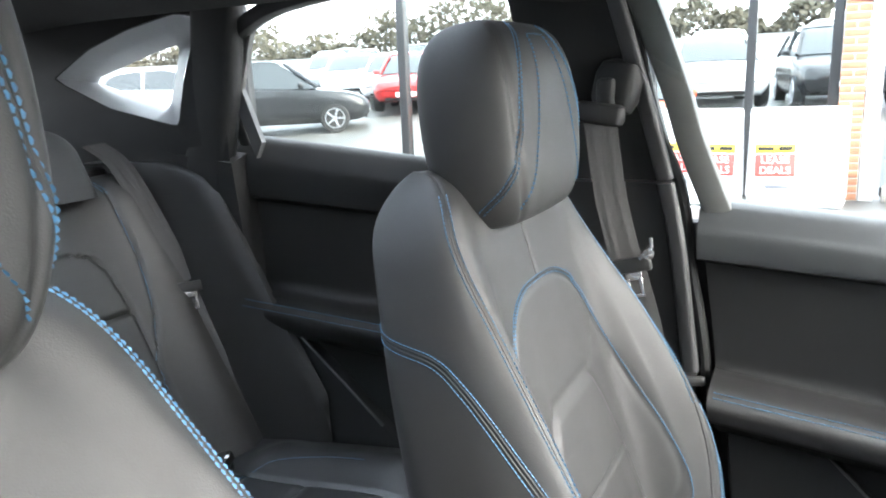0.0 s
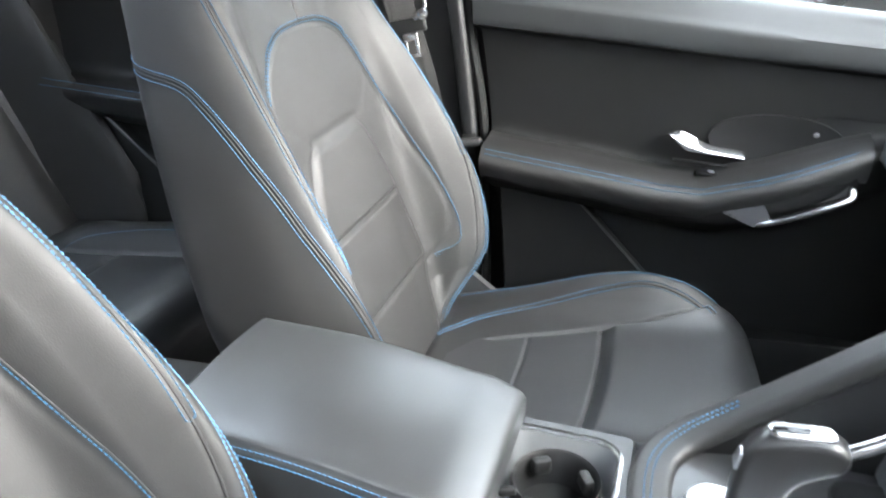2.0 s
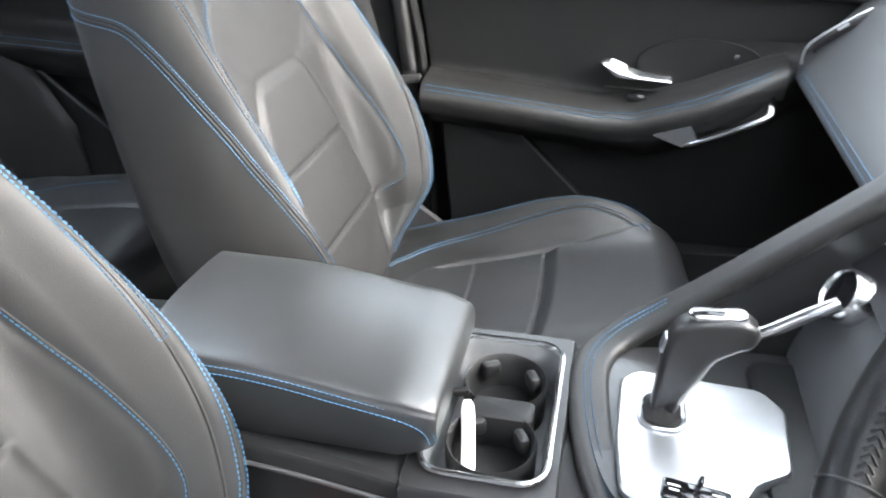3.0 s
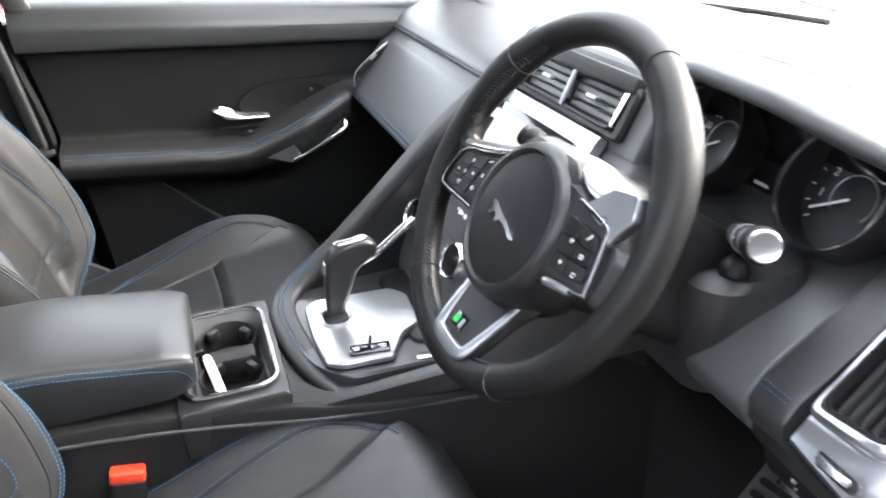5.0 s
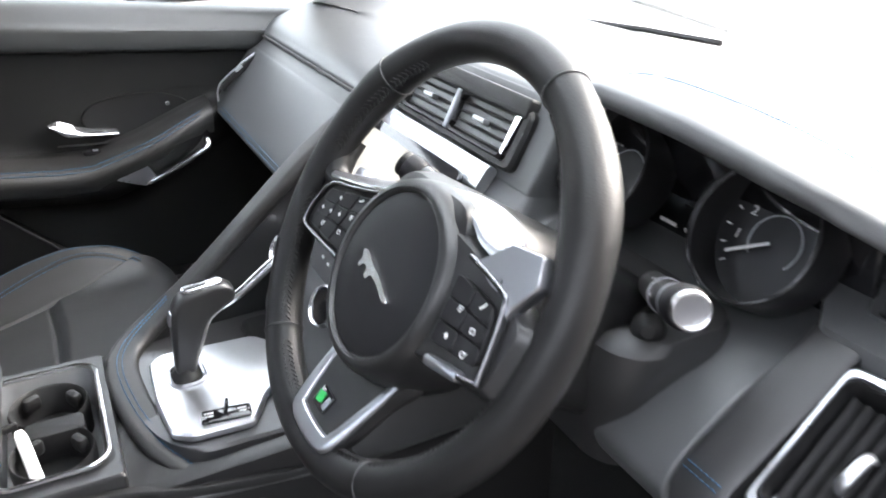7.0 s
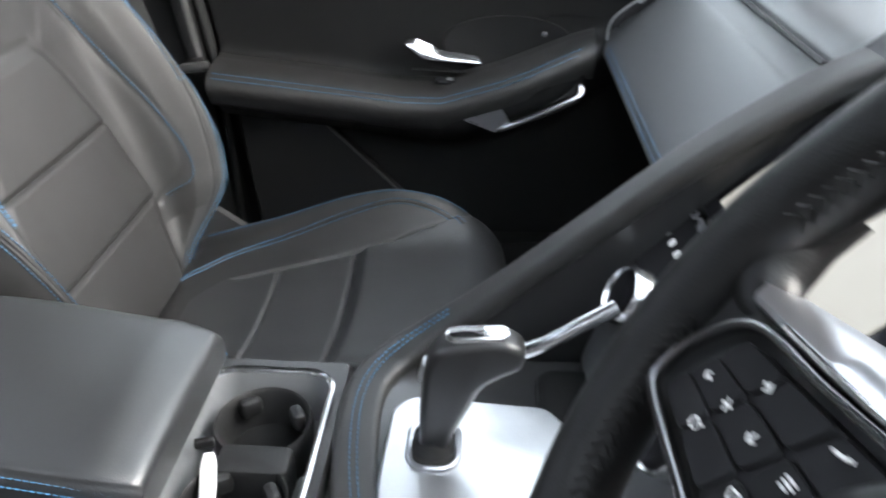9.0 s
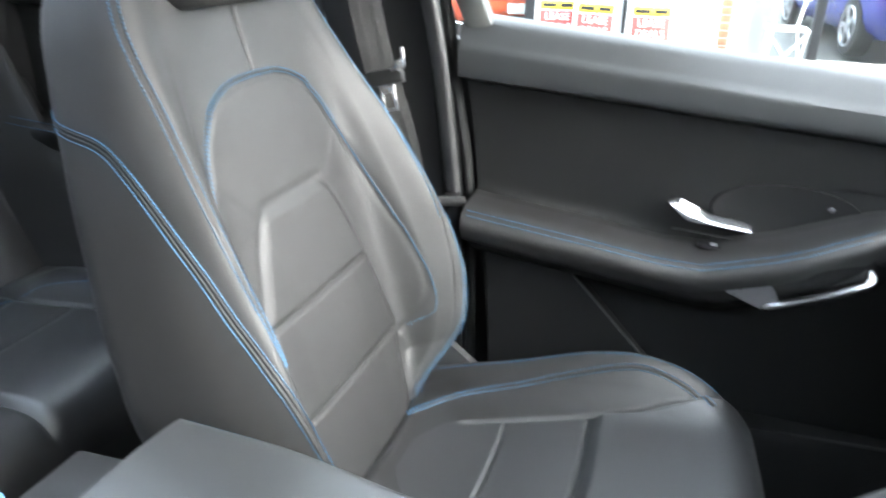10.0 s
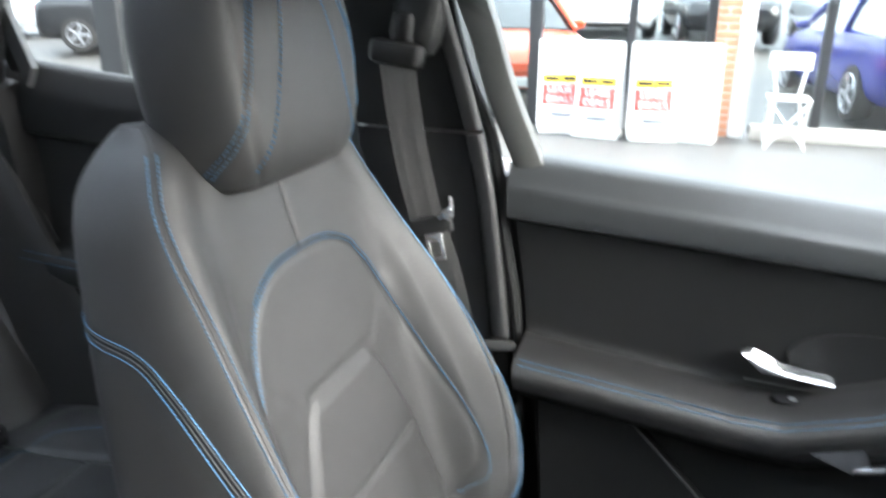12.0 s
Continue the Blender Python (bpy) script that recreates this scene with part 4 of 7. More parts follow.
def side_bolster(sy):
    rings = []
    for z in np.r_[0.56, 0.565, 0.58, np.linspace(0.60, 1.19, 40), 1.205, 1.215, 1.22]:
        xf = table(z, [0.56, 0.60, 0.65, 0.75, 0.85, 0.955, 1.07, 1.15, 1.22], [-0.74, -0.69, -0.665, -0.668, -0.722, -0.79, -0.845, -0.887, -0.95])
        xb = -0.822 - 0.49 * (z - 0.62) - 0.03
        e = min(1.0, max(0.05, (1.22 - z) / 0.03)) ** 0.5
        q = [(xb, 0.640), (xb + 0.35 * (xf - xb), 0.648), (xf - 0.045, 0.656), (xf - 0.006, 0.666), (xf - 0.004, 0.680), (xf - 0.05, 0.692), (xb - 0.1, 0.694), (xb - 0.1, 0.61)]
        q = curve(arr(q), 48, True)
        rings.append(np.c_[xb + (q[:, 0] - xb) * (0.6 + 0.4 * e), sy * q[:, 1], np.full(48, z)])
    return loft(rings)


rear_seat = thing("rear_bench_seat", "charcoal leather rear bench with blue stitching", "car seat", (-0.8, 0, 0.4))
ys, ss = np.linspace(-0.67, 0.67, 300), np.r_[np.linspace(0, 0.58, 110), 0.58 + 0.09 * np.sin(np.linspace(0.1, np.pi / 2, 14))]
rows = [rear_back(ys, np.full(len(ys), s)) for s in ss]
rows.append(rows[-1] + arr((-0.12, 0, -0.02)))
rows.append(rows[0] + arr((-0.16, 0, 0)))
part("backrest", loft(rows, closed=False), LEATHER, rear_seat, "panelled leather seat back")
for sy in (1, -1):
    p = arr([rear_back(arr([sy * y]), arr([s]))[0] + 0.001 * RB_OUT for y, s in curve([(0.548, 0.645), (0.559, 0.589), (0.559, 0.468), (0.541, 0.353), (0.50, 0.249), (0.47, 0.16)], 90)])
    part("back_stitching", twin(p, np.broadcast_to(RB_OUT, p.shape), 0.004), THREAD, rear_seat, "blue stitching")


def rear_cushion(y, u):
    """u runs from the back of the cushion over its front edge."""
    a = np.abs(y)
    d = np.abs(a - 0.37)
    prof = cr([(-0.82, 0.640), (-0.70, 0.642), (-0.55, 0.660), (-0.44, 0.672), (-0.385, 0.655), (-0.365, 0.60), (-0.39, 0.50), (-0.42, 0.40)], u * 6.999, closed=False)
    x, z = prof[..., 0], prof[..., 1]
    h = 0.03 * np.exp(-(((d - 0.22) / 0.06) ** 2)) * smooth01((x + 0.82) / 0.1)
    h = h - 0.006 * np.exp(-(((d - 0.14) / 0.005) ** 2)) * (x > -0.74) - 0.006 * np.exp(-(((x + 0.60) / 0.005) ** 2)) * (d < 0.14) - 0.005 * np.exp(-(((x + 0.74) / 0.005) ** 2)) * (d < 0.14)
    h = h + 0.01 * smooth01((0.14 - d) / 0.02)
    out = np.zeros(np.shape(y) + (3,))
    out[..., 0], out[..., 1], out[..., 2] = x + 0.04 * (a < 0.10) * 0, y, z + h * (u < 0.75)
    return out


us = np.linspace(0, 1, 110)
part("cushion", loft([rear_cushion(ys, np.full(len(ys), u)) for u in us], closed=False), LEATHER_PERF, rear_seat, "leather cushion")
for sy in (1, -1):
    cv = curve([(-0.52, 0.575), (-0.62, 0.57), (-0.72, 0.545), (-0.745, 0.48), (-0.745, 0.37), (-0.745, 0.26), (-0.72, 0.20), (-0.6, 0.17), (-0.45, 0.165)], 120)
    us_of = lambda x: float(np.interp(x, rear_cushion(np.zeros(400), np.linspace(0, 0.55, 400))[:, 0], np.linspace(0, 0.55, 400)))  # noqa: E731
    p = arr([rear_cushion(arr([sy * y]), arr([us_of(x)]))[0] + arr((0, 0, 0.001)) for x, y in cv])
    part("cushion_stitching", stitches(p, (0, 0, 1)), THREAD, rear_seat, "blue stitching")
for sy in (1, -1):
    part("side_bolster", side_bolster(sy), LEATHER_SIDE, rear_seat, "smooth leather side bolster")
for sy in (1, -1):
    rings = []
    for v in np.linspace(0, 1, 16):
        k = np.sqrt(max(0.0, 1 - max(0, (v - 0.6) / 0.4) ** 2)) * 0.98 + 0.02
        q = rrect(0.10 * k + 0.01, 0.30 * (0.6 + 0.4 * k), 0.03 * k + 0.004, 6)
        c = arr((-1.092, sy * 0.365, 1.172)) + v * 0.150 * RB_UP
        rings.append(np.c_[q[:, 0], q[:, 1], np.zeros(len(q))] + c)
    part("head_restraint", loft(rings), LEATHER, rear_seat, "low leather head restraint")
part("buckle_well", join(turned([(0.0, 0.0), (0.02, 0.0), (0.034, 0.012), (0.04, 0.01), (0.042, 0.0)], 24, m=pose(-0.80, 0.46, 0.672, 0, 0, 20) @ Matrix.Diagonal((1.3, 0.9, 1, 1)))), HARD, rear_seat, "black plastic child seat anchor cup")
rb = thing("rear_buckle", "black rear belt buckle lying on the cushion", "buckle", (-0.8, 0.44, 0.68))
part("buckle_body", rbox(0.05, 0.075, 0.024, 0.008, at=(-0.765, 0.452, 0.686), rot=(4, -12, 25)), HARD, rb)
part("label_patch", rbox(0.016, 0.010, 0.001, 0.002, 0.0003, at=(-0.756, 0.468, 0.701), rot=(4, -12, 25)), WHITE, rb)
tagged(part("parcel_shelf", rbox(0.75, 1.24, 0.03, 0.02, at=(-1.52, 0, 1.20)), HARD), "black parcel shelf behind the rear seat", "shelf", kind="structure")


# ---- dashboard ----
def dash_profile(y):
    """The dashboard's outline in x, z at the width y."""
    base = [(1.30, 1.10), (1.20, 1.135)]
    passenger = arr(base + [(1.0, 1.137), (0.88, 1.120), (0.80, 1.092), (0.775, 1.073), (0.770, 1.063), (0.768, 1.057), (0.764, 1.053), (0.752, 1.044), (0.738, 1.032), (0.692, 0.975), (0.664, 0.936), (0.668, 0.918), (0.72, 0.905), (0.84, 0.89), (1.0, 0.87), (1.2, 0.85), (1.30, 0.80)])
    middle = arr(base + [(1.0, 1.150), (0.88, 1.152), (0.845, 1.149), (0.832, 1.147), (0.826, 1.143), (0.820, 1.136), (0.789, 1.075), (0.781, 1.058), (0.774, 1.048), (0.70, 0.985), (0.625, 0.905), (0.60, 0.86), (0.585, 0.80), (0.62, 0.785), (0.80, 0.79), (1.1, 0.79), (1.30, 0.78)])
    lip = table(-y, [0.17, 0.20, 0.236, 0.306, 0.41, 0.478, 0.52, 0.56, 0.60, 0.655], [1.148, 1.158, 1.178, 1.192, 1.192, 1.178, 1.160, 1.142, 1.120, 1.100])
    xl = table(-y, [0.17, 0.20, 0.25, 0.30, 0.41, 0.478, 0.52, 0.56, 0.60, 0.655], [0.80, 0.80, 0.785, 0.77, 0.76, 0.772, 0.80, 0.825, 0.85, 0.88])
    driver = arr(base + [(1.0, 1.150 + 0.3 * (lip - 1.15)), (0.90, lip - 0.006), (xl + 0.025, lip + 0.003), (xl, lip - 0.004), (xl + 0.012, lip - 0.020), (max(0.845, xl + 0.02), lip - 0.030), (0.872, min(1.10, lip - 0.035)), (0.862, 1.050), (0.80, 1.035), (0.745, 1.005), (0.712, 0.972), (0.708, 0.945), (0.738, 0.915), (0.84, 0.89), (1.0, 0.87), (1.2, 0.85), (1.30, 0.80)])
    end = arr(base + [(1.0, 1.112), (0.93, lip - 0.006), (xl + 0.025, lip + 0.003), (xl, lip - 0.004), (xl + 0.01, lip - 0.018), (0.91, lip - 0.024), (0.915, 1.065), (0.90, 1.050), (0.87, 1.030), (0.815, 0.985), (0.775, 0.945), (0.755, 0.92), (0.77, 0.89), (0.84, 0.87), (1.0, 0.86), (1.2, 0.85), (1.30, 0.80)])
    keys = [(-0.69, end), (-0.52, end), (-0.50, driver), (-0.228, driver), (-0.206, middle), (0.150, middle), (0.19, passenger), (0.72, passenger)]
    for (a, A), (b, B) in zip(keys, keys[1:]):
        if a <= y <= b:
            k = smooth01((y - a) / (b - a))
            return A * (1 - k) + B * k
    return passenger


dash = thing("dashboard", "black soft-touch dashboard with silver trim and blue stitching", "dashboard", (1.0, 0, 0.6))
rings = []
for y in np.unique(np.r_[np.linspace(-0.69, 0.72, 90), np.linspace(-0.235, -0.20, 14), np.linspace(-0.525, -0.495, 10), np.linspace(0.14, 0.2, 12)]):
    p = dash_profile(y)
    q = cr(p, np.linspace(0, 18 - 1e-9, 190), closed=False)
    rings.append(np.c_[q[:, 0] + 0.10 * max(0, abs(y) - 0.35) ** 2 * (q[:, 0] > 0.9) * -3 + 0.10 * smooth01((-0.632 - y) / 0.012) * smooth01((1.075 - q[:, 1]) / 0.02) * smooth01((0.97 - q[:, 0]) / 0.05), np.full(len(q), y), q[:, 1]])
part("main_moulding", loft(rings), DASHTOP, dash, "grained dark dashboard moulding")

# passenger pad edge, its stitching and end trim
pp = arr([(0.6625, y, 0.9385) for y in np.linspace(0.16, 0.665, 60)])
part("pad_stitching", twin(pp, np.broadcast_to(arr((-0.85, 0, 0.53)), pp.shape), 0.004), THREAD, dash, "double row of blue stitching")
part("top_seam", tube(arr([(0.766, y, 1.063) for y in np.linspace(0.2, 0.70, 30)]), 0.003, 6), HARD, dash)
end_l = curve([(0.662, 0.676, 0.950), (0.664, 0.678, 0.972), (0.678, 0.678, 0.991), (0.726, 0.678, 1.026), (0.752, 0.678, 1.040)], 40)
ev = part("end_trim", tube(end_l, 0.0018, 8), ALU, dash, "slim chrome trim at the end of the pad")
part("demister_slot", sweep(end_l[8:] + arr((0.004, -0.010, -0.004)), rrect(0.010, 0.012, 0.003, 3), up=(-0.6, 0, 0.8)), DIAL, ev)
part("slot_tab", rbox(0.018, 0.008, 0.006, 0.002, at=(0.706, 0.667, 1.010), rot=(0, -38, 0)), ALU, ev)

# stitching along the hood, dial panel and dials
hs = []
for y in np.linspace(-0.10, -0.66, 120):
    lip = table(-y, [0.10, 0.17, 0.20, 0.236, 0.306, 0.41, 0.478, 0.52, 0.56, 0.60, 0.66], [1.152, 1.150, 1.158, 1.178, 1.190, 1.190, 1.178, 1.160, 1.142, 1.120, 1.098])
    q = cr(dash_profile(y), np.linspace(2, 4, 60), closed=False)
    xs = table(-y, [0.10, 0.20, 0.306, 0.41, 0.50, 0.60, 0.66], [0.86, 0.86, 0.835, 0.825, 0.85, 0.895, 0.92])
    hs.append((xs, y, np.interp(-xs, -q[:, 0], q[:, 1]) + 0.0006))
hs = arr(hs)
hp_ = np.pad(hs, ((8, 8), (0, 0)), "edge")
hs = np.mean([hp_[i:i + len(hs)] for i in range(17)], axis=0)[8:-8]
part("hood_stitching", stitches(hs + arr((0, 0, 0.0008)), (0, 0, 1), 0.0034, 0.0012, 0.0011), THREAD, dash, "row of blue stitching")
part("binnacle_back", rbox(0.008, 0.34, 0.115, 0.003, at=(0.858, -0.350, 1.098), rot=(0, -10, 0)), GLOSS, dash, "gloss black dial panel")


def dial(y, z, r, label, marks):
    m = pose(0.845, y, z, 0, -63, 0)
    d = part("dial", turned([(0, 0), (r, 0), (r, 0.003), (0, 0.004)], 48, m=m), DIAL, dash, label)
    part("dial_cowl", turned([(r * 0.99, 0.003), (r * 0.99, 0.038), (r * 1.02, 0.040), (r * 1.05, 0.036), (r * 1.05, 0.0)], 64, m=m), DIAL, d, "deep black cowl round the dial")
    part("dial_ring", turned([(r * 0.985, 0.036), (r * 0.985, 0.0405), (r * 1.0, 0.0425), (r * 1.018, 0.0405), (r * 1.018, 0.036)], 64, m=m), CHROME, d, "chrome ring round the dial")
    part("needle", moved(rbox(r * 0.72, 0.0028, 0.0015, 0.001, at=(r * 0.40, 0, 0.008)), m @ pose(0, 0, 0, 0, 0, 122)), WHITE, d, "white needle")
    part("arc", moved(tube(arr([(r * 0.42 * np.cos(a), r * 0.42 * np.sin(a), 0.0055) for a in np.radians(np.linspace(-130, 130, 30))]), 0.0006, 5), m), SILVER, d)
    ticks = []
    for a in np.radians(np.linspace(-130, 130, 14)):
        ticks.append(moved(rbox(0.005, 0.0012, 0.001, 0.0004, at=(r * 0.84, 0, 0.0052)), m @ pose(0, 0, 0, 0, 0, math.degrees(a))))
    part("scale_marks", join(*ticks), WHITE, d)
    for a, tx in marks:
        q = m @ Matrix.Translation((r * 0.64 * math.cos(radians(a)), r * 0.64 * math.sin(radians(a)), 0.0045)) @ pose(0, 0, 0, 0, 0, -90)
        words("numeral", tx, 0.011, WHITE, q, d)
    return d


dial(-0.277, 1.093, 0.052, "speed dial with white numerals", [(104, "10"), (74, "30"), (44, "50")])
dial(-0.447, 1.093, 0.052, "rev counter with white numerals", [(98, "1"), (60, "2")])
for yy in (-0.335, -0.365):
    part("readout", rbox(0.001, 0.020, 0.004, 0.0004, at=(0.845, yy, 1.068), rot=(0, -10, 0)), WHITE, dash)

# centre vents with slats
def vent(name, m, w, h, n, parent, label, border=0.006, frame_mat=None, upright=False):
    """A louvred vent lying in x, y of m, facing z."""
    v = part(name, moved(loft([np.c_[rrect(w, h, 0.008), np.full(20, -0.03)], np.c_[rrect(w, h, 0.008), np.full(20, -0.028)]]), m), DIAL, parent, label)
    ring_o, ring_i = rrect(w + 2 * border, h + 2 * border, 0.006 + border), rrect(w, h, 0.008)
    ring_m = rrect(w + 0.012, h + 0.012, 0.012)
    fr = loft([np.c_[ring_i, np.full(20, -0.03)], np.c_[ring_i, np.full(20, 0.001)], np.c_[(ring_m + ring_i) / 2, np.full(20, 0.003)], np.c_[ring_m, np.full(20, 0.0)], np.c_[ring_o, np.full(20, -0.001)], np.c_[ring_o * 1.02, np.full(20, -0.035)]], cap=False)
    part("vent_frame", moved(fr, m), frame_mat or HARD, v)
    for i in range(n):
        if upright:
            x = -w / 2 + w * (i + 0.5) / n
            part("slat", moved(rbox(0.003, h * 0.98, 0.016, 0.001, at=(x, 0, -0.012), rot=(0, 25, 0)), m), HARD, v)
        else:
            y = -h / 2 + h * (i + 0.5) / n
            part("slat", moved(rbox(w * 0.98, 0.003, 0.016, 0.001, at=(0, y, -0.012), rot=(25, 0, 0)), m), HARD, v)
    return v


def facing(at, normal, up):
    n, u = Vector(normal).normalized(), Vector(up)
    x = u.cross(n).normalized()
    y = n.cross(x)
    return Matrix(((x.x, y.x, n.x, at[0]), (x.y, y.y, n.y, at[1]), (x.z, y.z, n.z, at[2]), (0, 0, 0, 1)))


VENT_N, VENT_C = (-1, 0, 0.50), -0.030
bez = facing((0.795, VENT_C, 1.0985), VENT_N, (0, 0, 1))
part("centre_bezel", moved(loft([np.c_[rrect(0.286, 0.064, 0.010), np.full(20, -0.03)], np.c_[rrect(0.290, 0.068, 0.010), np.full(20, 0.001)], np.c_[rrect(0.284, 0.062, 0.009), np.full(20, 0.005)], np.c_[rrect(0.262, 0.052, 0.007), np.full(20, 0.004)], np.c_[rrect(0.258, 0.048, 0.006), np.full(20, -0.03)]]), bez), HARD, dash, "black bezel round the centre vents")
for off in (-0.0605, 0.0605):
    vm_ = bez @ Matrix.Translation((off, 0, 0.002))
    v = vent("centre_vent", vm_, 0.112, 0.042, 4, dash, "black slatted centre vent", 0.003)
    part("tab", moved(rbox(0.024, 0.006, 0.010, 0.002, at=(0, 0.002, 0.001)), vm_), ALU, v, "silver vent slider")
part("vent_brow", moved(rbox(0.274, 0.022, 0.018, 0.004, at=(0, 0.034, -0.001)), bez), HARD, dash, "black brow over the centre vents")
part("centre_divider", moved(rbox(0.009, 0.050, 0.014, 0.003), bez @ Matrix.Translation((0, 0, 0.0))), SILVER, dash, "silver divider between the vents")
for sx in (-1, 1):
    part("vent_cheek", moved(loft([np.c_[arr([(sx * 0.118, -0.018), (sx * 0.123, -0.020), (sx * 0.129, 0.024), (sx * 0.119, 0.022)]), np.full(4, z)] for z in (-0.02, 0.0055)]), bez), CHROME, dash, "bright cheek beside the vent")
part("silver_bar", sweep(arr([(0.767, y, 1.056) for y in np.linspace(0.122, -0.150, 12)]), rrect(0.030, 0.014, 0.004, 3), up=(-0.80, 0, 0.60)), ALU, dash, "silver bar under the vents")

# screen on the sloping centre stack
SLOPE_N = (-0.72, 0, 0.69)
scr_m = facing((0.715, 0.010, 1.008), SLOPE_N, (0.69, 0, 0.72))
scr = part("screen_bezel", moved(plate(rrect(0.27, 0.125, 0.01), 0.008, Matrix.Identity(4)), scr_m), GLOSS, dash, "gloss black screen surround")
part("screen", moved(plate(rrect(0.20, 0.098, 0.003), 0.0012, Matrix.Translation((0, 0, 0.0082))), scr_m), SCREEN, scr, "lit pale screen")
part("screen_emblem", moved(rbox(0.05, 0.012, 0.0006, 0.004, 0.0002, at=(-0.02, -0.005, 0.0098), rot=(0, 0, 8)), scr_m), SILVER, scr)
keys_m = facing((0.645, 0.010, 0.935), SLOPE_N, (0.69, 0, 0.72))
pan = part("climate_panel", moved(plate(rrect(0.25, 0.065, 0.008), 0.006, Matrix.Identity(4)), keys_m), KEYBLACK, dash, "black climate panel")
for yy in (0.124, 0.106, 0.088, 0.070, -0.012, -0.030, -0.048, -0.066):
    part("key_mark", moved(rbox(0.0085, 0.0065, 0.0006, 0.002, 0.0002, at=(0.010 - yy, 0.003, 0.0064)), keys_m), WHITE, pan)
part("panel_strip", moved(rbox(0.230, 0.007, 0.004, 0.0015, at=(0.0, 0.0295, 0.0065)), keys_m), SILVER, pan, "slim silver strip above the keys")
for yy in (0.082, -0.075):
    km = facing((0.632, yy, 0.893), (-0.88, -0.12, 0.45), (0.45, 0, 0.88))
    kn = part("climate_knob", turned([(0.0, 0.0), (0.027, 0.0), (0.027, 0.012), (0.022, 0.020), (0.020, 0.034), (0.0, 0.034)], 40, m=km), GLOSS, dash, "black rotary knob")
    part("knob_ring", turned([(0.0205, 0.018), (0.0205, 0.034), (0.0225, 0.037), (0.0250, 0.034), (0.0265, 0.016)], 40, m=km), CHROME, kn, "chrome knob ring")
sb = facing((0.7495, -0.1735, 1.0335), (-0.65, 0, 0.76), (0.76, 0, 0.65))
st = part("start_button", turned([(0, 0), (0.0115, 0), (0.0115, 0.004), (0, 0.005)], 32, m=sb), GLOSS, dash, "start button")
part("button_ring", turned([(0.0115, 0.0), (0.0115, 0.006), (0.0135, 0.007), (0.0150, 0.0)], 32, m=sb), CHROME, st)
part("button_mark", moved(join(rbox(0.010, 0.0016, 0.0004, 0.0004, 0.0001, at=(0, 0.002, 0.0052)), rbox(0.008, 0.0016, 0.0004, 0.0004, 0.0001, at=(0, -0.0015, 0.0052)), rbox(0.006, 0.0016, 0.0004, 0.0004, 0.0001, at=(0, -0.005, 0.0052))), sb), WHITE, st)
part("windscreen_band", tube([(1.19, 0.55, 1.112), (1.19, 0.10, 1.142), (1.19, -0.05, 1.148)], 0.0045, 6), HARD, dash, "thin black band at the foot of the windscreen")

# driver's end: leather strip, vent in its silver frame, switch panel
VN = (-0.6, 0, 0.8)
vm = facing((0.766, -0.588, 1.022), VN, (0.8, 0, 0.6))
q_o = polar(cornered([(-0.043, 0.057), (0.030, 0.065), (0.041, 0.034), (0.044, -0.020), (0.037, -0.045), (0.022, -0.058), (-0.036, -0.061)], 0.008, 10))
q_i = polar(cornered([(-0.038, 0.048), (0.006, 0.051), (0.019, 0.040), (0.031, -0.032), (0.021, -0.045), (-0.031, -0.051)], 0.009, 10))
ring3 = lambda q, z: np.c_[q, np.full(len(q), z)]  # noqa: E731
part("vent_frame", moved(loft([ring3(q_o * 0.93, -0.040), ring3(q_o * 0.99, -0.010), ring3(q_o, -0.003), ring3(0.94 * q_o + 0.06 * q_i, 0.001), ring3(0.7 * q_o + 0.3 * q_i, 0.0035), ring3(0.25 * q_o + 0.75 * q_i, 0.0035), ring3(q_i * 1.03, 0.001), ring3(q_i, -0.002)], cap=False), vm), SILVER, dash, "satin silver vent surround")
part("vent_lining", moved(loft([ring3(q_i * 1.02, 0.002), ring3(q_i * 0.985, 0.003), ring3(q_i * 0.95, 0.0), ring3(q_i * 0.93, -0.032)], cap=False), vm), HARD, dash)
dv = part("side_vent", moved(loft([ring3(q_i, -0.034), ring3(q_i, -0.030)]), vm), DIAL, dash, "black slatted side vent")
for i in range(6):
    part("slat", moved(rbox(0.0018, 0.086, 0.012, 0.0006, at=(-0.024 + 0.0092 * i, -0.002, -0.011), rot=(0, -32, 5)), vm), HARD, dv)
part("vent_tab", moved(sweep(curve([(0.000, -0.016, -0.003), (0.002, -0.012, 0.003), (0.003, 0.008, 0.003), (0.004, 0.012, -0.003)], 14), rrect(0.007, 0.004, 0.0015, 3), up=(0, 0, 1)), vm), ALU, dv, "silver vent slider")
part("switch_fascia", loft([[(xt, y, zt), (xt - 0.006, y, zt - 0.004), (xb, y, zb + 0.008), (xb + 0.001, y, zb + 0.003), (xb + 0.005, y, zb), (xb + 0.05, y, zb - 0.008), (xt + 0.05, y, zt)] for y, xt, zt, xb, zb in ((-0.554, 0.724, 0.984, 0.705, 0.957), (-0.575, 0.724, 0.984, 0.703, 0.954), (-0.600, 0.726, 0.985, 0.703, 0.949), (-0.618, 0.731, 0.989, 0.705, 0.944), (-0.634, 0.742, 0.997, 0.712, 0.938))]), SILVER, dash, "satin silver fascia below the vent")
part("dimmer_slot", moved(plate(rrect(0.046, 0.011, 0.005), 0.002, Matrix.Identity(4), 0.0006), facing((0.7075, -0.594, 0.966), (-0.82, 0.1, 0.57), (0.57, 0, 0.82))), DIAL, dash)
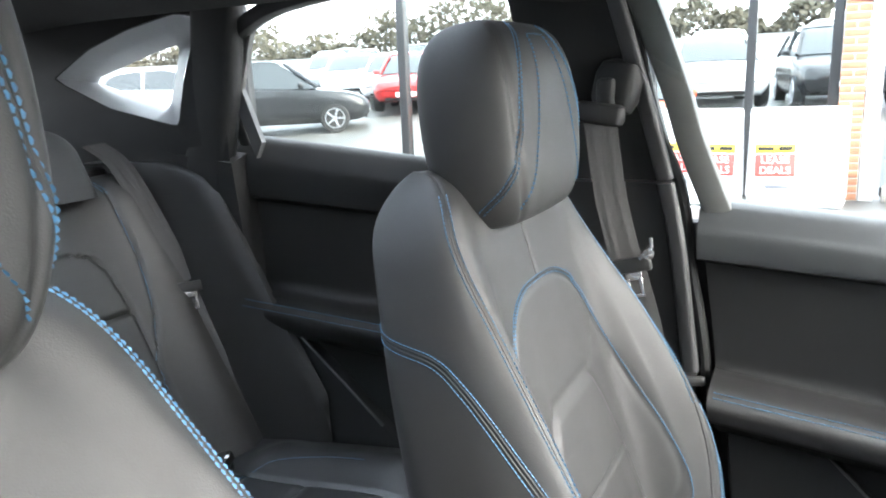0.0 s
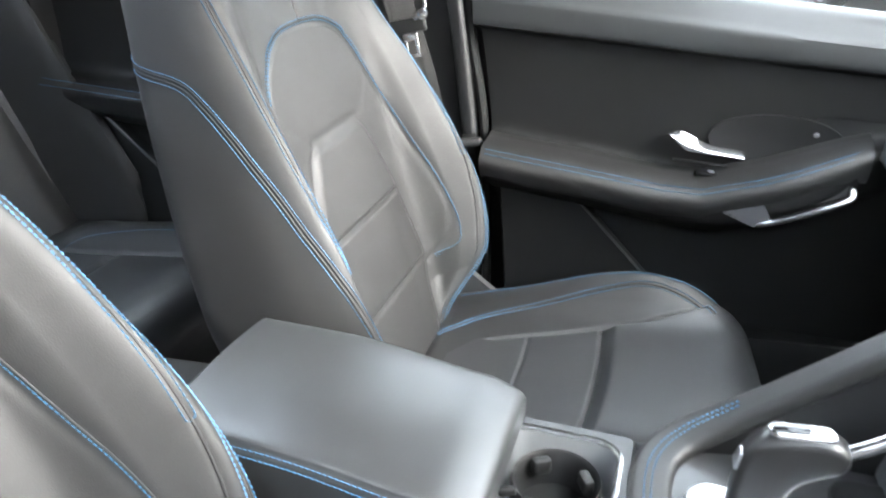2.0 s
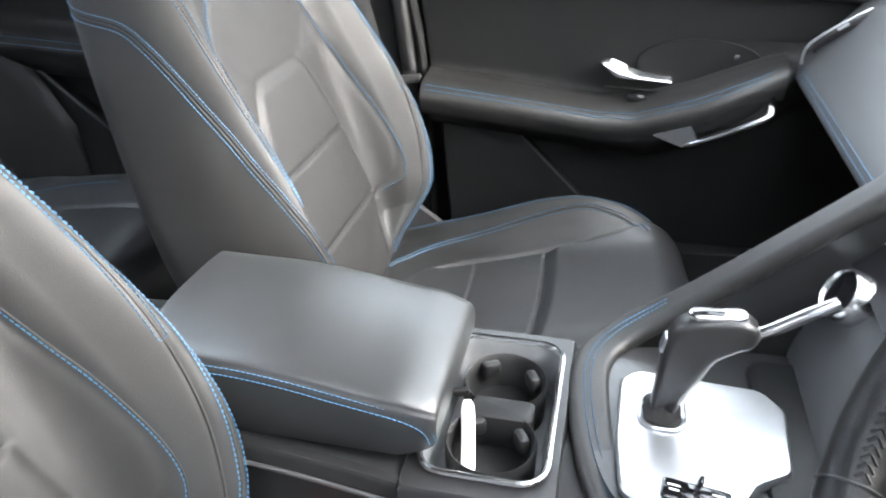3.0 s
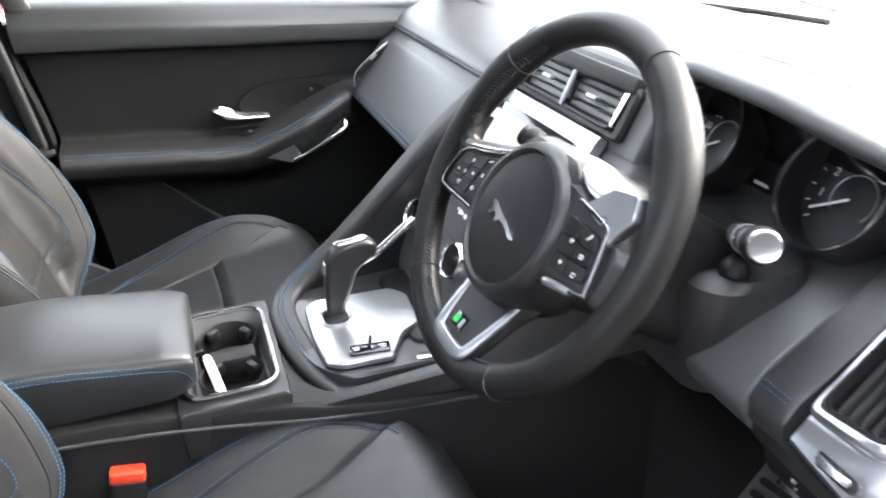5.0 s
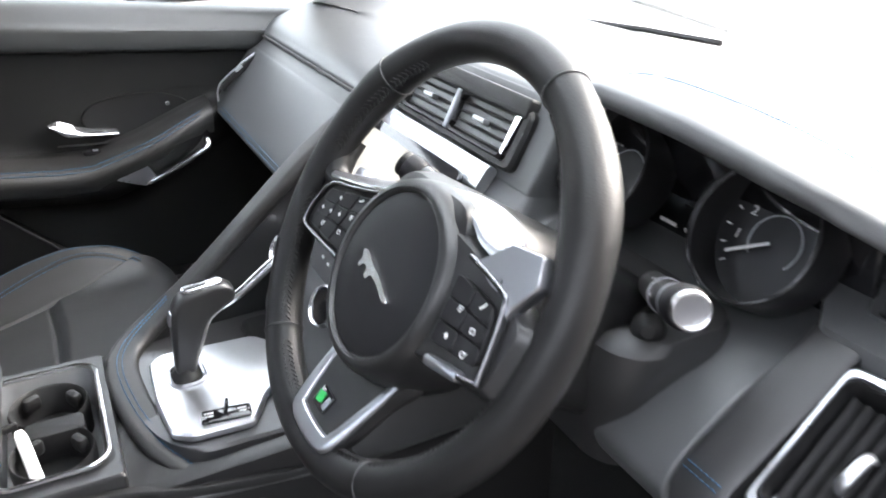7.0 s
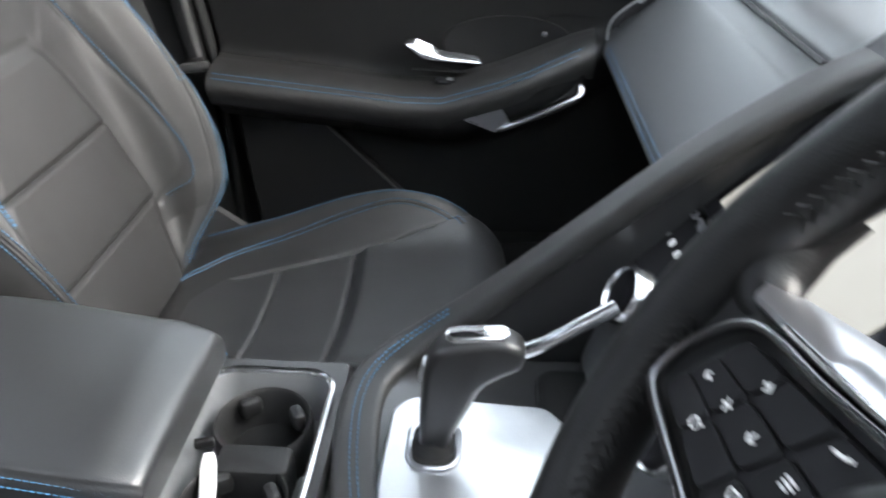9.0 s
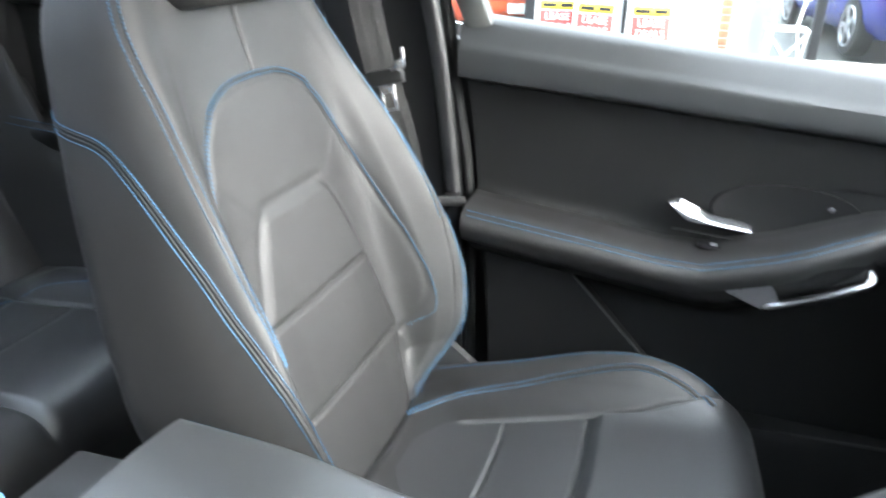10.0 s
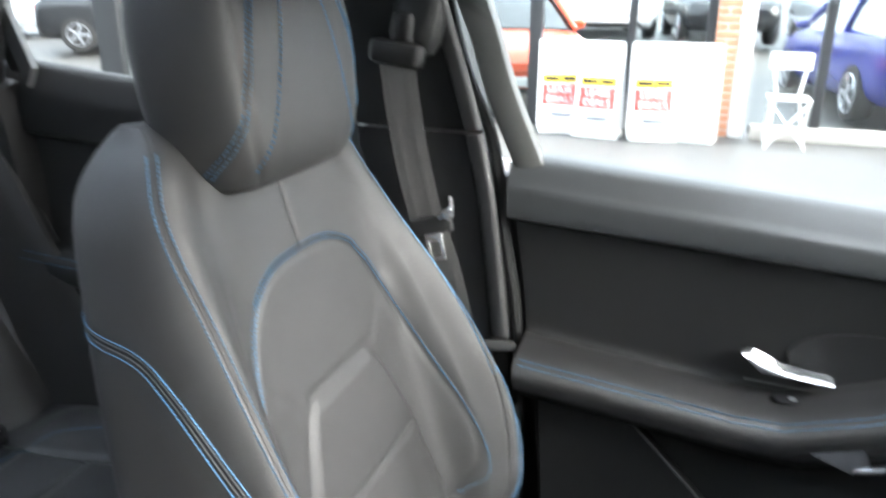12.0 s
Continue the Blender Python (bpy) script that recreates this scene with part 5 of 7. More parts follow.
part("dimmer_wheel", moved(turned([(0, -0.003), (0.020, -0.003), (0.021, 0), (0.020, 0.003), (0, 0.003)], 40, m=pose(0, 0, -0.011, 90, 0, 0)), facing((0.7075, -0.594, 0.966), (-0.82, 0.1, 0.57), (0.57, 0, 0.82))), ALU, dash, "ribbed dimmer wheel")
part("strip_stitching", join(stitches(arr([(0.712, y, 0.990) for y in np.linspace(-0.512, -0.545, 12)]), VN), stitches(arr([(0.7085, y, 0.9865) for y in np.linspace(-0.512, -0.545, 12)]), VN)), THREAD, dash, "short double row of blue stitching")
part("leather_strip", loft([[(0.818, y, 1.064 + d), (0.716, y, 0.988 + d), (0.704, y, 0.970 + d), (0.706, y, 0.950), (0.73, y, 0.945), (0.85, y, 1.03)] for y, d in ((-0.508, 0), (-0.512, 0.003), (-0.542, 0.003), (-0.546, 0))]), COLUMN, dash, "leather covered strip beside the vent")
svm = facing((0.864, -0.546, 1.0835), (-0.28, 0, 0.96), (0.96, 0, 0.28))
v_o = polar(cornered([(-0.0190, -0.0230), (-0.0365, 0.0165), (0.0140, 0.0265), (0.0385, -0.0260)], 0.007, 8))
v_i = polar(cornered([(-0.0135, -0.0175), (-0.0230, 0.0150), (0.0095, 0.0195), (0.0265, -0.0210)], 0.004, 8))
s_o = polar(cornered([(-0.032, -0.0535), (-0.105, 0.050), (0.034, 0.060), (0.045, 0.021), (0.070, -0.0500), (0.064, -0.0530)], 0.006, 8))
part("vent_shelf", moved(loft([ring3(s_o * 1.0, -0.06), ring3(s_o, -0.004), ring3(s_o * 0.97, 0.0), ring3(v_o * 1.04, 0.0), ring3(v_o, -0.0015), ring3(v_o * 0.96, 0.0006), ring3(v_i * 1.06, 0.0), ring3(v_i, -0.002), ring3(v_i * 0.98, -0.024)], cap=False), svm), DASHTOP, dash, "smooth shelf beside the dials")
dm = part("demist_vent", moved(loft([ring3(v_i, -0.024), ring3(v_i, -0.022)]), svm), DIAL, dash, "small slatted side window vent")
for i in range(4):
    part("slat", moved(rbox(0.0020, 0.034, 0.012, 0.0006, at=(-0.0115 + 0.0085 * i, -0.001, -0.008), rot=(0, -28, 24)), svm), HARD, dm)
lower = part("lower_panel", loft([curve([(0.705 + d, y, 0.950 - e), (0.722 + d, y, 0.915 - e), (0.760, y, 0.860), (0.84, y, 0.81), (0.88, y, 0.90), (0.80, y, 0.95)], 40, True) for y, d, e in ((-0.495, 0.02, 0.0), (-0.515, 0.003, 0.0), (-0.56, 0.0, 0.0), (-0.62, 0.004, 0.006), (-0.65, 0.012, 0.012), (-0.662, 0.03, 0.016))]), DOORSKIN, dash, "black lower switch panel")
for y, z, w in ((-0.562, 0.926, 0.008), (-0.556, 0.908, 0.005), (-0.576, 0.902, 0.006), (-0.615, 0.893, 0.004), (-0.630, 0.888, 0.005)):
    part("switch_mark", rbox(0.001, w * 0.5, 0.0028, 0.0005, 0.0002, at=(0.7195 + (0.915 - z) * 0.62 - 0.0035, y, z), rot=(0, 32, 0)), SILVER, lower)
part("switch_cover", moved(plate(rrect(0.030, 0.022, 0.004), 0.003, Matrix.Identity(4), 0.001), facing((0.715, -0.560, 0.928), (-0.86, 0, -0.5), (-0.5, 0, 0.86))), KEYBLACK, lower)
part("end_panel", loft([[(0.72, y, 0.92), (0.83, y, 1.08), (0.92, y, 1.11), (1.25, y, 1.08), (1.25, y, 0.45), (0.95, y, 0.45)] for y in (-0.645, -0.69)]), DOORSKIN, dash, "black end panel of the dashboard")

# ---- steering wheel ----
WC, WN, WU = Vector((0.566, -0.369, 1.121)), Vector((-0.855, 0, 0.519)), Vector((0.519, 0, 0.855))
wm = facing(WC, WN, WU)
wheel = thing("steering_wheel", "black leather steering wheel with control pads on its spokes", "steering wheel", tuple(WC))
# the rim lies a little behind the plane of the spokes
rm = facing((0.575, -0.3613, 1.109), (-0.8606, -0.0585, 0.5058), (0.507, 0, 0.862))
RIM_R, RIM_T = 0.153, 0.0143
ra = np.linspace(0, 2 * np.pi, 144, endpoint=False)
rim_path = np.c_[RIM_R * np.cos(ra), RIM_R * np.sin(ra), np.zeros(144)]


def grip(a):
    """The rim's thickness at an angle: fuller where the thumbs lie."""
    d = np.degrees(a) % 360
    return 1 + 0.16 * np.exp(-(((d - 145) / 14) ** 2)) + 0.16 * np.exp(-(((d - 35) / 14) ** 2))


part("rim", moved(sweep(rim_path, circle(RIM_T, 22, RIM_T * 1.06), up=(0, 0, 1), closed=True, scale=grip(ra)), rm), RIMLEATHER, wheel, "leather wrapped rim")
for a in (65, 138, 231, 301):
    c, s = math.cos(radians(a)), math.sin(radians(a))
    k = RIM_T * float(grip(radians(a))) + 0.0004
    ring = [(c * (RIM_R + k * math.cos(b)), s * (RIM_R + k * math.cos(b)), k * 1.06 * math.sin(b)) for b in np.linspace(0, 2 * np.pi, 28, endpoint=False)]
    part("rim_seam", moved(tube(ring, 0.0007, 5, up=(c, s, 0.01), closed=True), rm), PILLAR, wheel, "thin seam round the rim")
lac = []
for a0, a1 in ((122, 168), (186, 230), (238, 300), (303, 350), (12, 60)):
    for a in np.arange(a0, a1, 1.8):
        c, s = math.cos(radians(a)), math.sin(radians(a))
        k = RIM_T * float(grip(radians(a)))
        for ph, lean in ((18, 0.75), (34, -0.75)):
            n = arr((-c * math.cos(radians(ph)), -s * math.cos(radians(ph)), math.sin(radians(ph))))
            t = arr((-s, c, 0.0))
            d = t * math.cos(lean) + np.cross(n, t) * math.sin(lean)
            m0 = arr((RIM_R * c, RIM_R * s, 0.0)) + n * (k + 0.0001)
            lac.append(moved(tube([m0 - d * 0.0023, m0 + d * 0.0023], 0.0009, 5, up=tuple(n)), rm))
part("rim_lacing", join(*lac), RIMLEATHER, wheel, "black cross stitching inside the rim")
# spokes, control pads with their keys


def quad_at(q, u, v):
    a, b, c, d = arr(q)
    return (a * (1 - u) + b * u) * (1 - v) + (d * (1 - u) + c * u) * v


def symbol(kind):
    """A small printed sign, about 5 mm across: an arrow, a ring, bars, a curve, a cross or a box."""
    bar = lambda w, h, x, y, r=0: rbox(w, h, 0.0005, 0.0003, 0.0001, k=2, at=(x, y, 0), rot=(0, 0, r))  # noqa: E731
    ring = lambda r, x=0.0, y=0.0: tube([(x + r * math.cos(q), y + r * math.sin(q), 0) for q in np.linspace(0, 2 * np.pi, 14, endpoint=False)], 0.0004, 4, closed=True)  # noqa: E731
    return {"arrow": join(bar(0.0030, 0.0009, 0.0008, 0), bar(0.0026, 0.0009, -0.0006, 0.0008, 45), bar(0.0026, 0.0009, -0.0006, -0.0008, -45)),
            "ring": join(ring(0.0018), bar(0.0026, 0.0008, 0.0022, 0.0016, 45)),
            "bars": join(bar(0.0044, 0.0008, 0, 0.0014), bar(0.0044, 0.0008, 0, 0), bar(0.0030, 0.0008, -0.0007, -0.0014)),
            "curve": tube(curve([(-0.002, 0.0022, 0), (-0.0008, 0.0006, 0), (0.0008, -0.0010, 0), (0.0024, -0.0020, 0)], 10), 0.0007, 5),
            "cross": join(bar(0.0042, 0.0009, 0, 0), bar(0.0009, 0.0042, 0, 0)),
            "box": join(bar(0.0040, 0.0007, 0, 0.0014), bar(0.0040, 0.0007, 0, -0.0014), bar(0.0007, 0.0034, 0.0018, 0), bar(0.0007, 0.0034, -0.0018, 0))}[kind]


def control_pad(body, keys, rows, frame, label, signs):
    """A spoke plate, a key field cut in rows and columns, and a silver edge; outlines in the wheel's plane."""
    sp = part("spoke", moved(plate(cornered(body, 0.010, 6), 0.024, Matrix.Translation((0, 0, -0.028)), 0.006), wm), SOFT, wheel)
    pad = part("control_pad", moved(plate(cornered(keys, 0.008, 6), 0.004, Matrix.Translation((0, 0, -0.005)), 0.001), wm), KEYBLACK, sp, label)
    for j in range(rows[1]):
        for i in range(rows[0]):
            g = 0.03
            c4 = [quad_at(keys, (i + e) / rows[0], (j + f) / rows[1]) for e, f in ((g, g), (1 - g, g), (1 - g, 1 - g), (g, 1 - g))]
            part("key", moved(plate(cornered(c4, 0.003, 4), 0.0014, Matrix.Translation((0, 0, -0.001)), 0.0006), wm), KEYBLACK, pad)
    for kind, x, y, turn in signs:
        part("key_mark", moved(symbol(kind), wm @ pose(x, y, 0.0006, 0, 0, turn)), WHITE, pad)
    part("pad_trim", moved(sweep(curve([(*p, 0.0) for p in frame], 60), rrect(0.0034, 0.005, 0.0014, 4), up=(0, 0, 1)), wm), DARKCHROME, sp, "dark chrome edge of the control pad")
    return sp


left = control_pad([(-0.158, -0.050), (-0.163, -0.006), (-0.138, 0.006), (-0.09, 0.016), (-0.03, 0.034), (-0.03, -0.055), (-0.060, -0.047), (-0.085, -0.048)],
                   [(-0.133, -0.038), (-0.121, -0.005), (-0.052, 0.012), (-0.066, -0.038)], (3, 3), [(-0.064, -0.0415), (-0.095, -0.0425), (-0.134, -0.0425), (-0.1395, -0.037), (-0.1375, -0.022), (-0.122, -0.001), (-0.085, 0.0085), (-0.049, 0.0185)], "black control keys with white symbols",
                   [("arrow", -0.1201, -0.0212, 0), ("cross", -0.1056, -0.019, 20), ("arrow", -0.1003, -0.0056, 180), ("ring", -0.1088, -0.0311, 0), ("arrow", -0.0904, -0.016, 90), ("curve", -0.0692, 0.0036, 70), ("bars", -0.0719, -0.0116, 10), ("box", -0.0791, -0.0268, 20)])
for i in range(3):
    part("key_mark", moved(rbox(0.004, 0.0022, 0.0005, 0.0006, 0.0001, at=(-0.066 - 0.012 * i, -0.054 + 0.001 * i, -0.0035)), wm), WHITE, left)
right = control_pad([(0.136, -0.036), (0.140, 0.010), (0.10, 0.026), (0.03, 0.034), (0.03, -0.060), (0.085, -0.044)],
                    [(0.070, 0.012), (0.112, 0.010), (0.121, -0.024), (0.076, -0.032)], (2, 3), [(0.082, -0.040), (0.100, -0.037), (0.1275, -0.030), (0.129, -0.026), (0.119, 0.013), (0.108, 0.020), (0.074, 0.024)], "black control keys with grey symbols",
                    [("curve", 0.104, 0.006, 100), ("box", 0.106, -0.009, 12), ("bars", 0.088, -0.004, 10), ("ring", 0.108, -0.023, 0), ("cross", 0.088, -0.022, 0)])
part("pad_foot", moved(rbox(0.034, 0.007, 0.008, 0.003, 0.002, at=(0.098, -0.0375, -0.001), rot=(0, 0, 12)), wm), SILVER, right, "silver foot of the control pad")
for name, q in (("upper_spoke_trim", [(0.079, 0.0238), (0.099, 0.0440), (0.126, 0.0485), (0.133, 0.0330), (0.124, 0.0150), (0.1215, 0.0060), (0.1185, 0.0130), (0.112, 0.0175), (0.100, 0.0170)]),):
    part(name, moved(plate(cornered(q, 0.0022, 5), 0.010, Matrix.Translation((0, 0, -0.010)), 0.0012), wm), SILVER, wheel, "satin silver upper edge of the spoke")
# silver bridge that runs from the left spoke behind the top of the cover to the right spoke
low_e = curve([(-0.132, 0.002, 0.0), (-0.085, 0.0115, 0.001), (-0.049, 0.0205, 0.001), (-0.021, 0.0310, -0.002), (-0.004, 0.0380, -0.006), (0.018, 0.0420, -0.010), (0.045, 0.0380, -0.010), (0.066, 0.0320, -0.006), (0.090, 0.0300, -0.002)], 48)
up_e = curve([(-0.146, 0.006, -0.016), (-0.0925, 0.0230, -0.026), (-0.0631, 0.0330, -0.028), (-0.0325, 0.0420, -0.028), (-0.010, 0.0490, -0.028), (0.020, 0.0530, -0.030), (0.045, 0.0535, -0.030), (0.070, 0.0505, -0.026), (0.090, 0.0445, -0.016)], 48)
bridge = []
for p, q in zip(low_e, up_e):
    mid_ = 0.5 * (p + q) + arr((0, 0.0025, 0.004))
    bridge.append([p, p + 0.2 * (mid_ - p) + arr((0, 0.0006, 0.0012)), mid_, q, q + arr((0, -0.003, -0.004)), p + arr((0, -0.004, -0.010))])
part("spoke_bridge", moved(loft(bridge), wm), SILVER, wheel, "satin silver bridge over the airbag cover")
part("bridge_edge", moved(tube(low_e[4:24] + arr((0, 0.0008, 0.0008)), 0.0011, 6), wm), CHROME, wheel, "bright lower edge of the bridge")
root = curve([(-0.160, 0.034, -0.014), (-0.157, 0.016, -0.012), (-0.147, 0.003, -0.011), (-0.132, -0.002, -0.012)], 16)
part("spoke_root", moved(tube(root, np.r_[np.linspace(0.0145, 0.0135, 8), np.linspace(0.013, 0.008, 8)], 16), wm), RIMLEATHER, wheel, "leather flare where the spoke meets the rim")
tl = wm @ Matrix.Translation((0, -0.115, -0.017)) @ Matrix.Rotation(radians(-17), 4, "X") @ Matrix.Translation((0, 0.115, 0.0))
low_out = curve(arr([(-0.050, -0.066), (-0.042, -0.10), (-0.034, -0.140), (-0.022, -0.154), (0.022, -0.154), (0.034, -0.140), (0.042, -0.10), (0.050, -0.066), (0.0, -0.060)]), 60, True)
part("lower_spoke", moved(plate(low_out, 0.014, Matrix.Translation((0, 0, -0.012)), 0.004), tl), SOFT, wheel)
utrim = curve([(-0.041, -0.074, 0.002), (-0.035, -0.11, 0.002), (-0.029, -0.138, 0.002), (-0.020, -0.147, 0.002), (0.020, -0.147, 0.002), (0.029, -0.138, 0.002), (0.035, -0.11, 0.002), (0.041, -0.074, 0.002)], 60)
part("lower_spoke_trim", moved(sweep(utrim, rrect(0.011, 0.006, 0.0025, 4), up=(0, 0, 1), scale=np.r_[np.linspace(0.5, 1.15, 24), np.full(12, 1.2), np.linspace(1.15, 0.5, 24)]), tl), SILVER, wheel, "silver trim round the lower spoke")
badge = part("sport_badge", moved(rbox(0.020, 0.015, 0.003, 0.002, at=(-0.006, -0.128, 0.003)), tl), GLOSS, wheel, "small black badge with a green mark")
part("badge_mark", moved(rbox(0.008, 0.008, 0.001, 0.001, 0.0003, at=(-0.009, -0.128, 0.005), rot=(0, 0, 12)), tl), GREEN, badge)
part("badge_letter", moved(rbox(0.004, 0.009, 0.001, 0.001, 0.0003, at=(0.001, -0.128, 0.005)), tl), SILVER, badge)
hc_ = wm @ Matrix.Translation((0, -0.023, 0))
hb = part("airbag_cover", turned([(0.060, -0.062), (0.071, -0.058), (0.0745, -0.045), (0.0742, -0.032), (0.0725, -0.018), (0.0695, -0.006), (0.0660, 0.001), (0.063, 0.0035), (0.0600, 0.0035), (0.0588, 0.0015), (0.0580, -0.001), (0.0570, 0.0005), (0.050, 0.0022), (0.03, 0.0032), (0, 0.0036)], 96, m=hc_), SOFT, wheel, "round padded airbag cover")
part("cover_ring", turned([(0.0577, -0.0005), (0.0587, 0.0014), (0.0593, 0.0024), (0.0588, 0.0028), (0.0577, 0.0010)], 96, m=hc_), PILLAR, hb, "thin grey ring round the emblem disc")
em = [(-0.0270, 0.0040), (-0.0225, 0.0062), (-0.0170, 0.0050), (-0.0080, 0.0015), (0.0060, -0.0020), (0.0170, -0.0060), (0.0270, -0.0105), (0.0215, -0.0125), (0.0120, -0.0085), (0.0020, -0.0060), (-0.0050, -0.0060), (-0.0080, -0.0100), (-0.0120, -0.0085), (-0.0125, -0.0040), (-0.0185, -0.0030), (-0.0225, -0.0070), (-0.0255, -0.0055), (-0.0235, -0.0005)]
part("cover_disc", turned([(0.0568, 0.0008), (0.050, 0.0026), (0.03, 0.0036), (0, 0.0040)], 72, m=hc_), KEYBLACK, hb)
part("emblem", moved(plate(curve(arr(em), 80, True), 0.0030, Matrix.Translation((0.0, -0.0235, 0.0030)), 0.0006), wm), CHROME, hb, "plain chrome emblem")
part("column_shroud", join(rbox(0.12, 0.115, 0.22, 0.03, 0.02, at=(0.655, -0.369, 1.055), rot=(0, -58, 0))), SOFT, wheel, "black column shroud")
cowl = []
for z, xf, hw in ((0.900, 0.735, 0.060), (0.910, 0.716, 0.068), (0.95, 0.702, 0.074), (0.99, 0.694, 0.084), (1.02, 0.690, 0.094), (1.038, 0.694, 0.096), (1.045, 0.704, 0.092)):
    q = rrect(0.81 - xf, 2 * hw, 0.034, 8)
    cowl.append(np.c_[q[:, 0] + (0.81 + xf) / 2, q[:, 1] - 0.369, np.full(len(q), z)])
part("column_cowl", loft(cowl), COLUMN, wheel, "smooth black cowl under the column")
# stalks
for s, y1 in ((-1, -0.502), (1, -0.172)):
    stalk = thing("column_stalk", "black column stalk with white markings", "stalk", (0.70, -0.369 + s * 0.06, 1.08), "column stalks")
    pth = curve([(0.745, -0.425, 1.072), (0.718, -0.462, 1.090), (0.694, y1, 1.108)] if s < 0 else [(0.728, -0.285, 1.036), (0.700, -0.230, 1.062), (0.6705, y1, 1.0905)], 16)
    part("arm", tube(pth, np.linspace(0.011, 0.0125, 16) if s < 0 else np.linspace(0.0115, 0.0130, 16), 20), HARD if s < 0 else GLOSS, stalk)
    ax_ = Vector(pth[-1] - pth[-2]).normalized()
    kmx = ax_.to_track_quat("Z", "Y").to_matrix().to_4x4()
    kmx.translation = Vector(pth[-1]) - ax_ * 0.012
    part("collar", turned([(0, 0), (0.0135, 0), (0.0145, 0.004), (0.0145, 0.016), (0.013, 0.018), (0, 0.018)], 28, m=kmx), KEYBLACK, stalk)
    part("end_cap", turned([(0, 0.018), (0.0118, 0.018), (0.0128, 0.020), (0.0128, 0.023), (0.0120, 0.0246), (0.0112, 0.0250), (0.0102, 0.0246), (0, 0.0246)], 36, m=kmx), CHROME if s < 0 else HARD, stalk, "bright end cap" if s < 0 else "")
    if s < 0:
        part("lower_lever", tube(curve([(0.752, -0.418, 1.040), (0.735, -0.436, 1.046), (0.722, -0.449, 1.052)], 10), np.r_[np.linspace(0.010, 0.013, 8), 0.011, 0.005], 14), HARD, stalk)
    face = (-0.78, 0, 0.62)
    for i, kind in enumerate(("ring", "bars", "arrow", "box", "bars", "cross")):
        q = pth[5 + 2 * (i // 2) * 2 - (i // 2)] + arr(face) * (0.0128 if s < 0 else 0.0134)
        mm = facing(tuple(q), face, tuple(pth[-1] - pth[0]))
        part("mark", moved(symbol(kind), mm @ pose(-0.004 + 0.008 * (i % 2), 0, 0)), WHITE, stalk)
    for k in (8, 12):
        ax2 = Vector(pth[k + 1] - pth[k - 1]).normalized()
        bm_ = ax2.to_track_quat("Z", "Y").to_matrix().to_4x4()
        bm_.translation = Vector(pth[k])
        rr_ = 0.0126 if s < 0 else 0.0133
        part("band", turned([(rr_ - 0.002, -0.0016), (rr_, -0.0016), (rr_, 0.0016), (rr_ - 0.002, 0.0016)], 28, m=bm_), SILVER, stalk, "bright band round the stalk")
part("paddle", moved(rbox(0.018, 0.09, 0.006, 0.004, 0.002, at=(0.122, 0.01, -0.03)), wm), HARD, wheel)

# ---- centre console ----
console = thing("centre_console", "black centre console with silver trim between the seats", "console", (0.3, 0, 0.37))
rings = []
for x, w, z in ((-0.15, 0.105, 0.80), (0.05, 0.105, 0.815), (0.245, 0.108, 0.795), (0.246, 0.108, 0.745), (0.366, 0.128, 0.745), (0.367, 0.128, 0.785), (0.40, 0.135, 0.785), (0.60, 0.15, 0.80), (0.85, 0.16, 0.83)):
    r = [(-w, 0.40), (-w - 0.004, z - 0.05), (-w + 0.004, z - 0.006), (-w + 0.012, z), (w - 0.012, z), (w - 0.004, z - 0.006), (w + 0.004, z - 0.05), (w, 0.40)]
    rings.append([(x, y - 0.013, zz) for y, zz in r])
part("console_body", loft(rings), SOFT, console)
for sy in (1, -1):
    part("side_rail", tube(curve([(-0.02, sy * 0.112 - 0.013, 0.800), (0.10, sy * 0.114 - 0.013, 0.797), (0.20, sy * 0.117 - 0.013, 0.788), (0.30, sy * 0.124 - 0.013, 0.776), (0.42, sy * 0.142 - 0.013, 0.765), (0.60, sy * 0.158 - 0.013, 0.755)], 40), 0.0022, 8), PILLAR, console, "grey edge strip")
cover = []
for x, y, z in curve([(-0.05, -0.122, 0.812), (0.05, -0.1235, 0.815), (0.16, -0.1255, 0.810), (0.25, -0.1285, 0.798), (0.36, -0.142, 0.787), (0.43, -0.1555, 0.776), (0.52, -0.166, 0.768), (0.66, -0.172, 0.765), (0.87, -0.176, 0.775)], 76):
    cover.append([(x, y + 0.012, z), (x, y + 0.003, z), (x, y, z - 0.004), (x, y - 0.004, 0.60), (x, y, 0.38), (x, y + 0.012, 0.38)])
part("side_cover", loft(cover), DOORSKIN, console, "plain black side cover of the console")
lid = []
for x in np.r_[-0.02, -0.015, np.linspace(-0.005, 0.235, 30), 0.246, 0.254, 0.261, 0.266, 0.269]:
    e = min(1.0, max(0.0, (0.269 - x) / 0.034)) ** 0.5 * min(1.0, 0.3 + max(0.0, (x + 0.02) / 0.015))
    zt = 0.890 - 0.019 * smooth01((x - 0.08) / 0.18)
    mid = 0.845
    h = [(-0.0900, 0.812), (-0.0925, 0.832), (-0.0925, zt - 0.024), (-0.0885, zt - 0.009), (-0.074, zt), (0, zt + 0.005), (0.074, zt), (0.0885, zt - 0.009), (0.0925, zt - 0.024), (0.0925, 0.832), (0.0900, 0.812)]
    q = cr(arr(h), np.linspace(0, 10 - 1e-9, 80), closed=False)
    lid.append(np.c_[np.full(80, x), q[:, 0] * (0.93 + 0.07 * e) - 0.015, mid + (q[:, 1] - mid) * (0.45 + 0.55 * e)])
part("armrest_lid", loft(lid), ARMREST_LIT, console, "padded leather armrest lid")
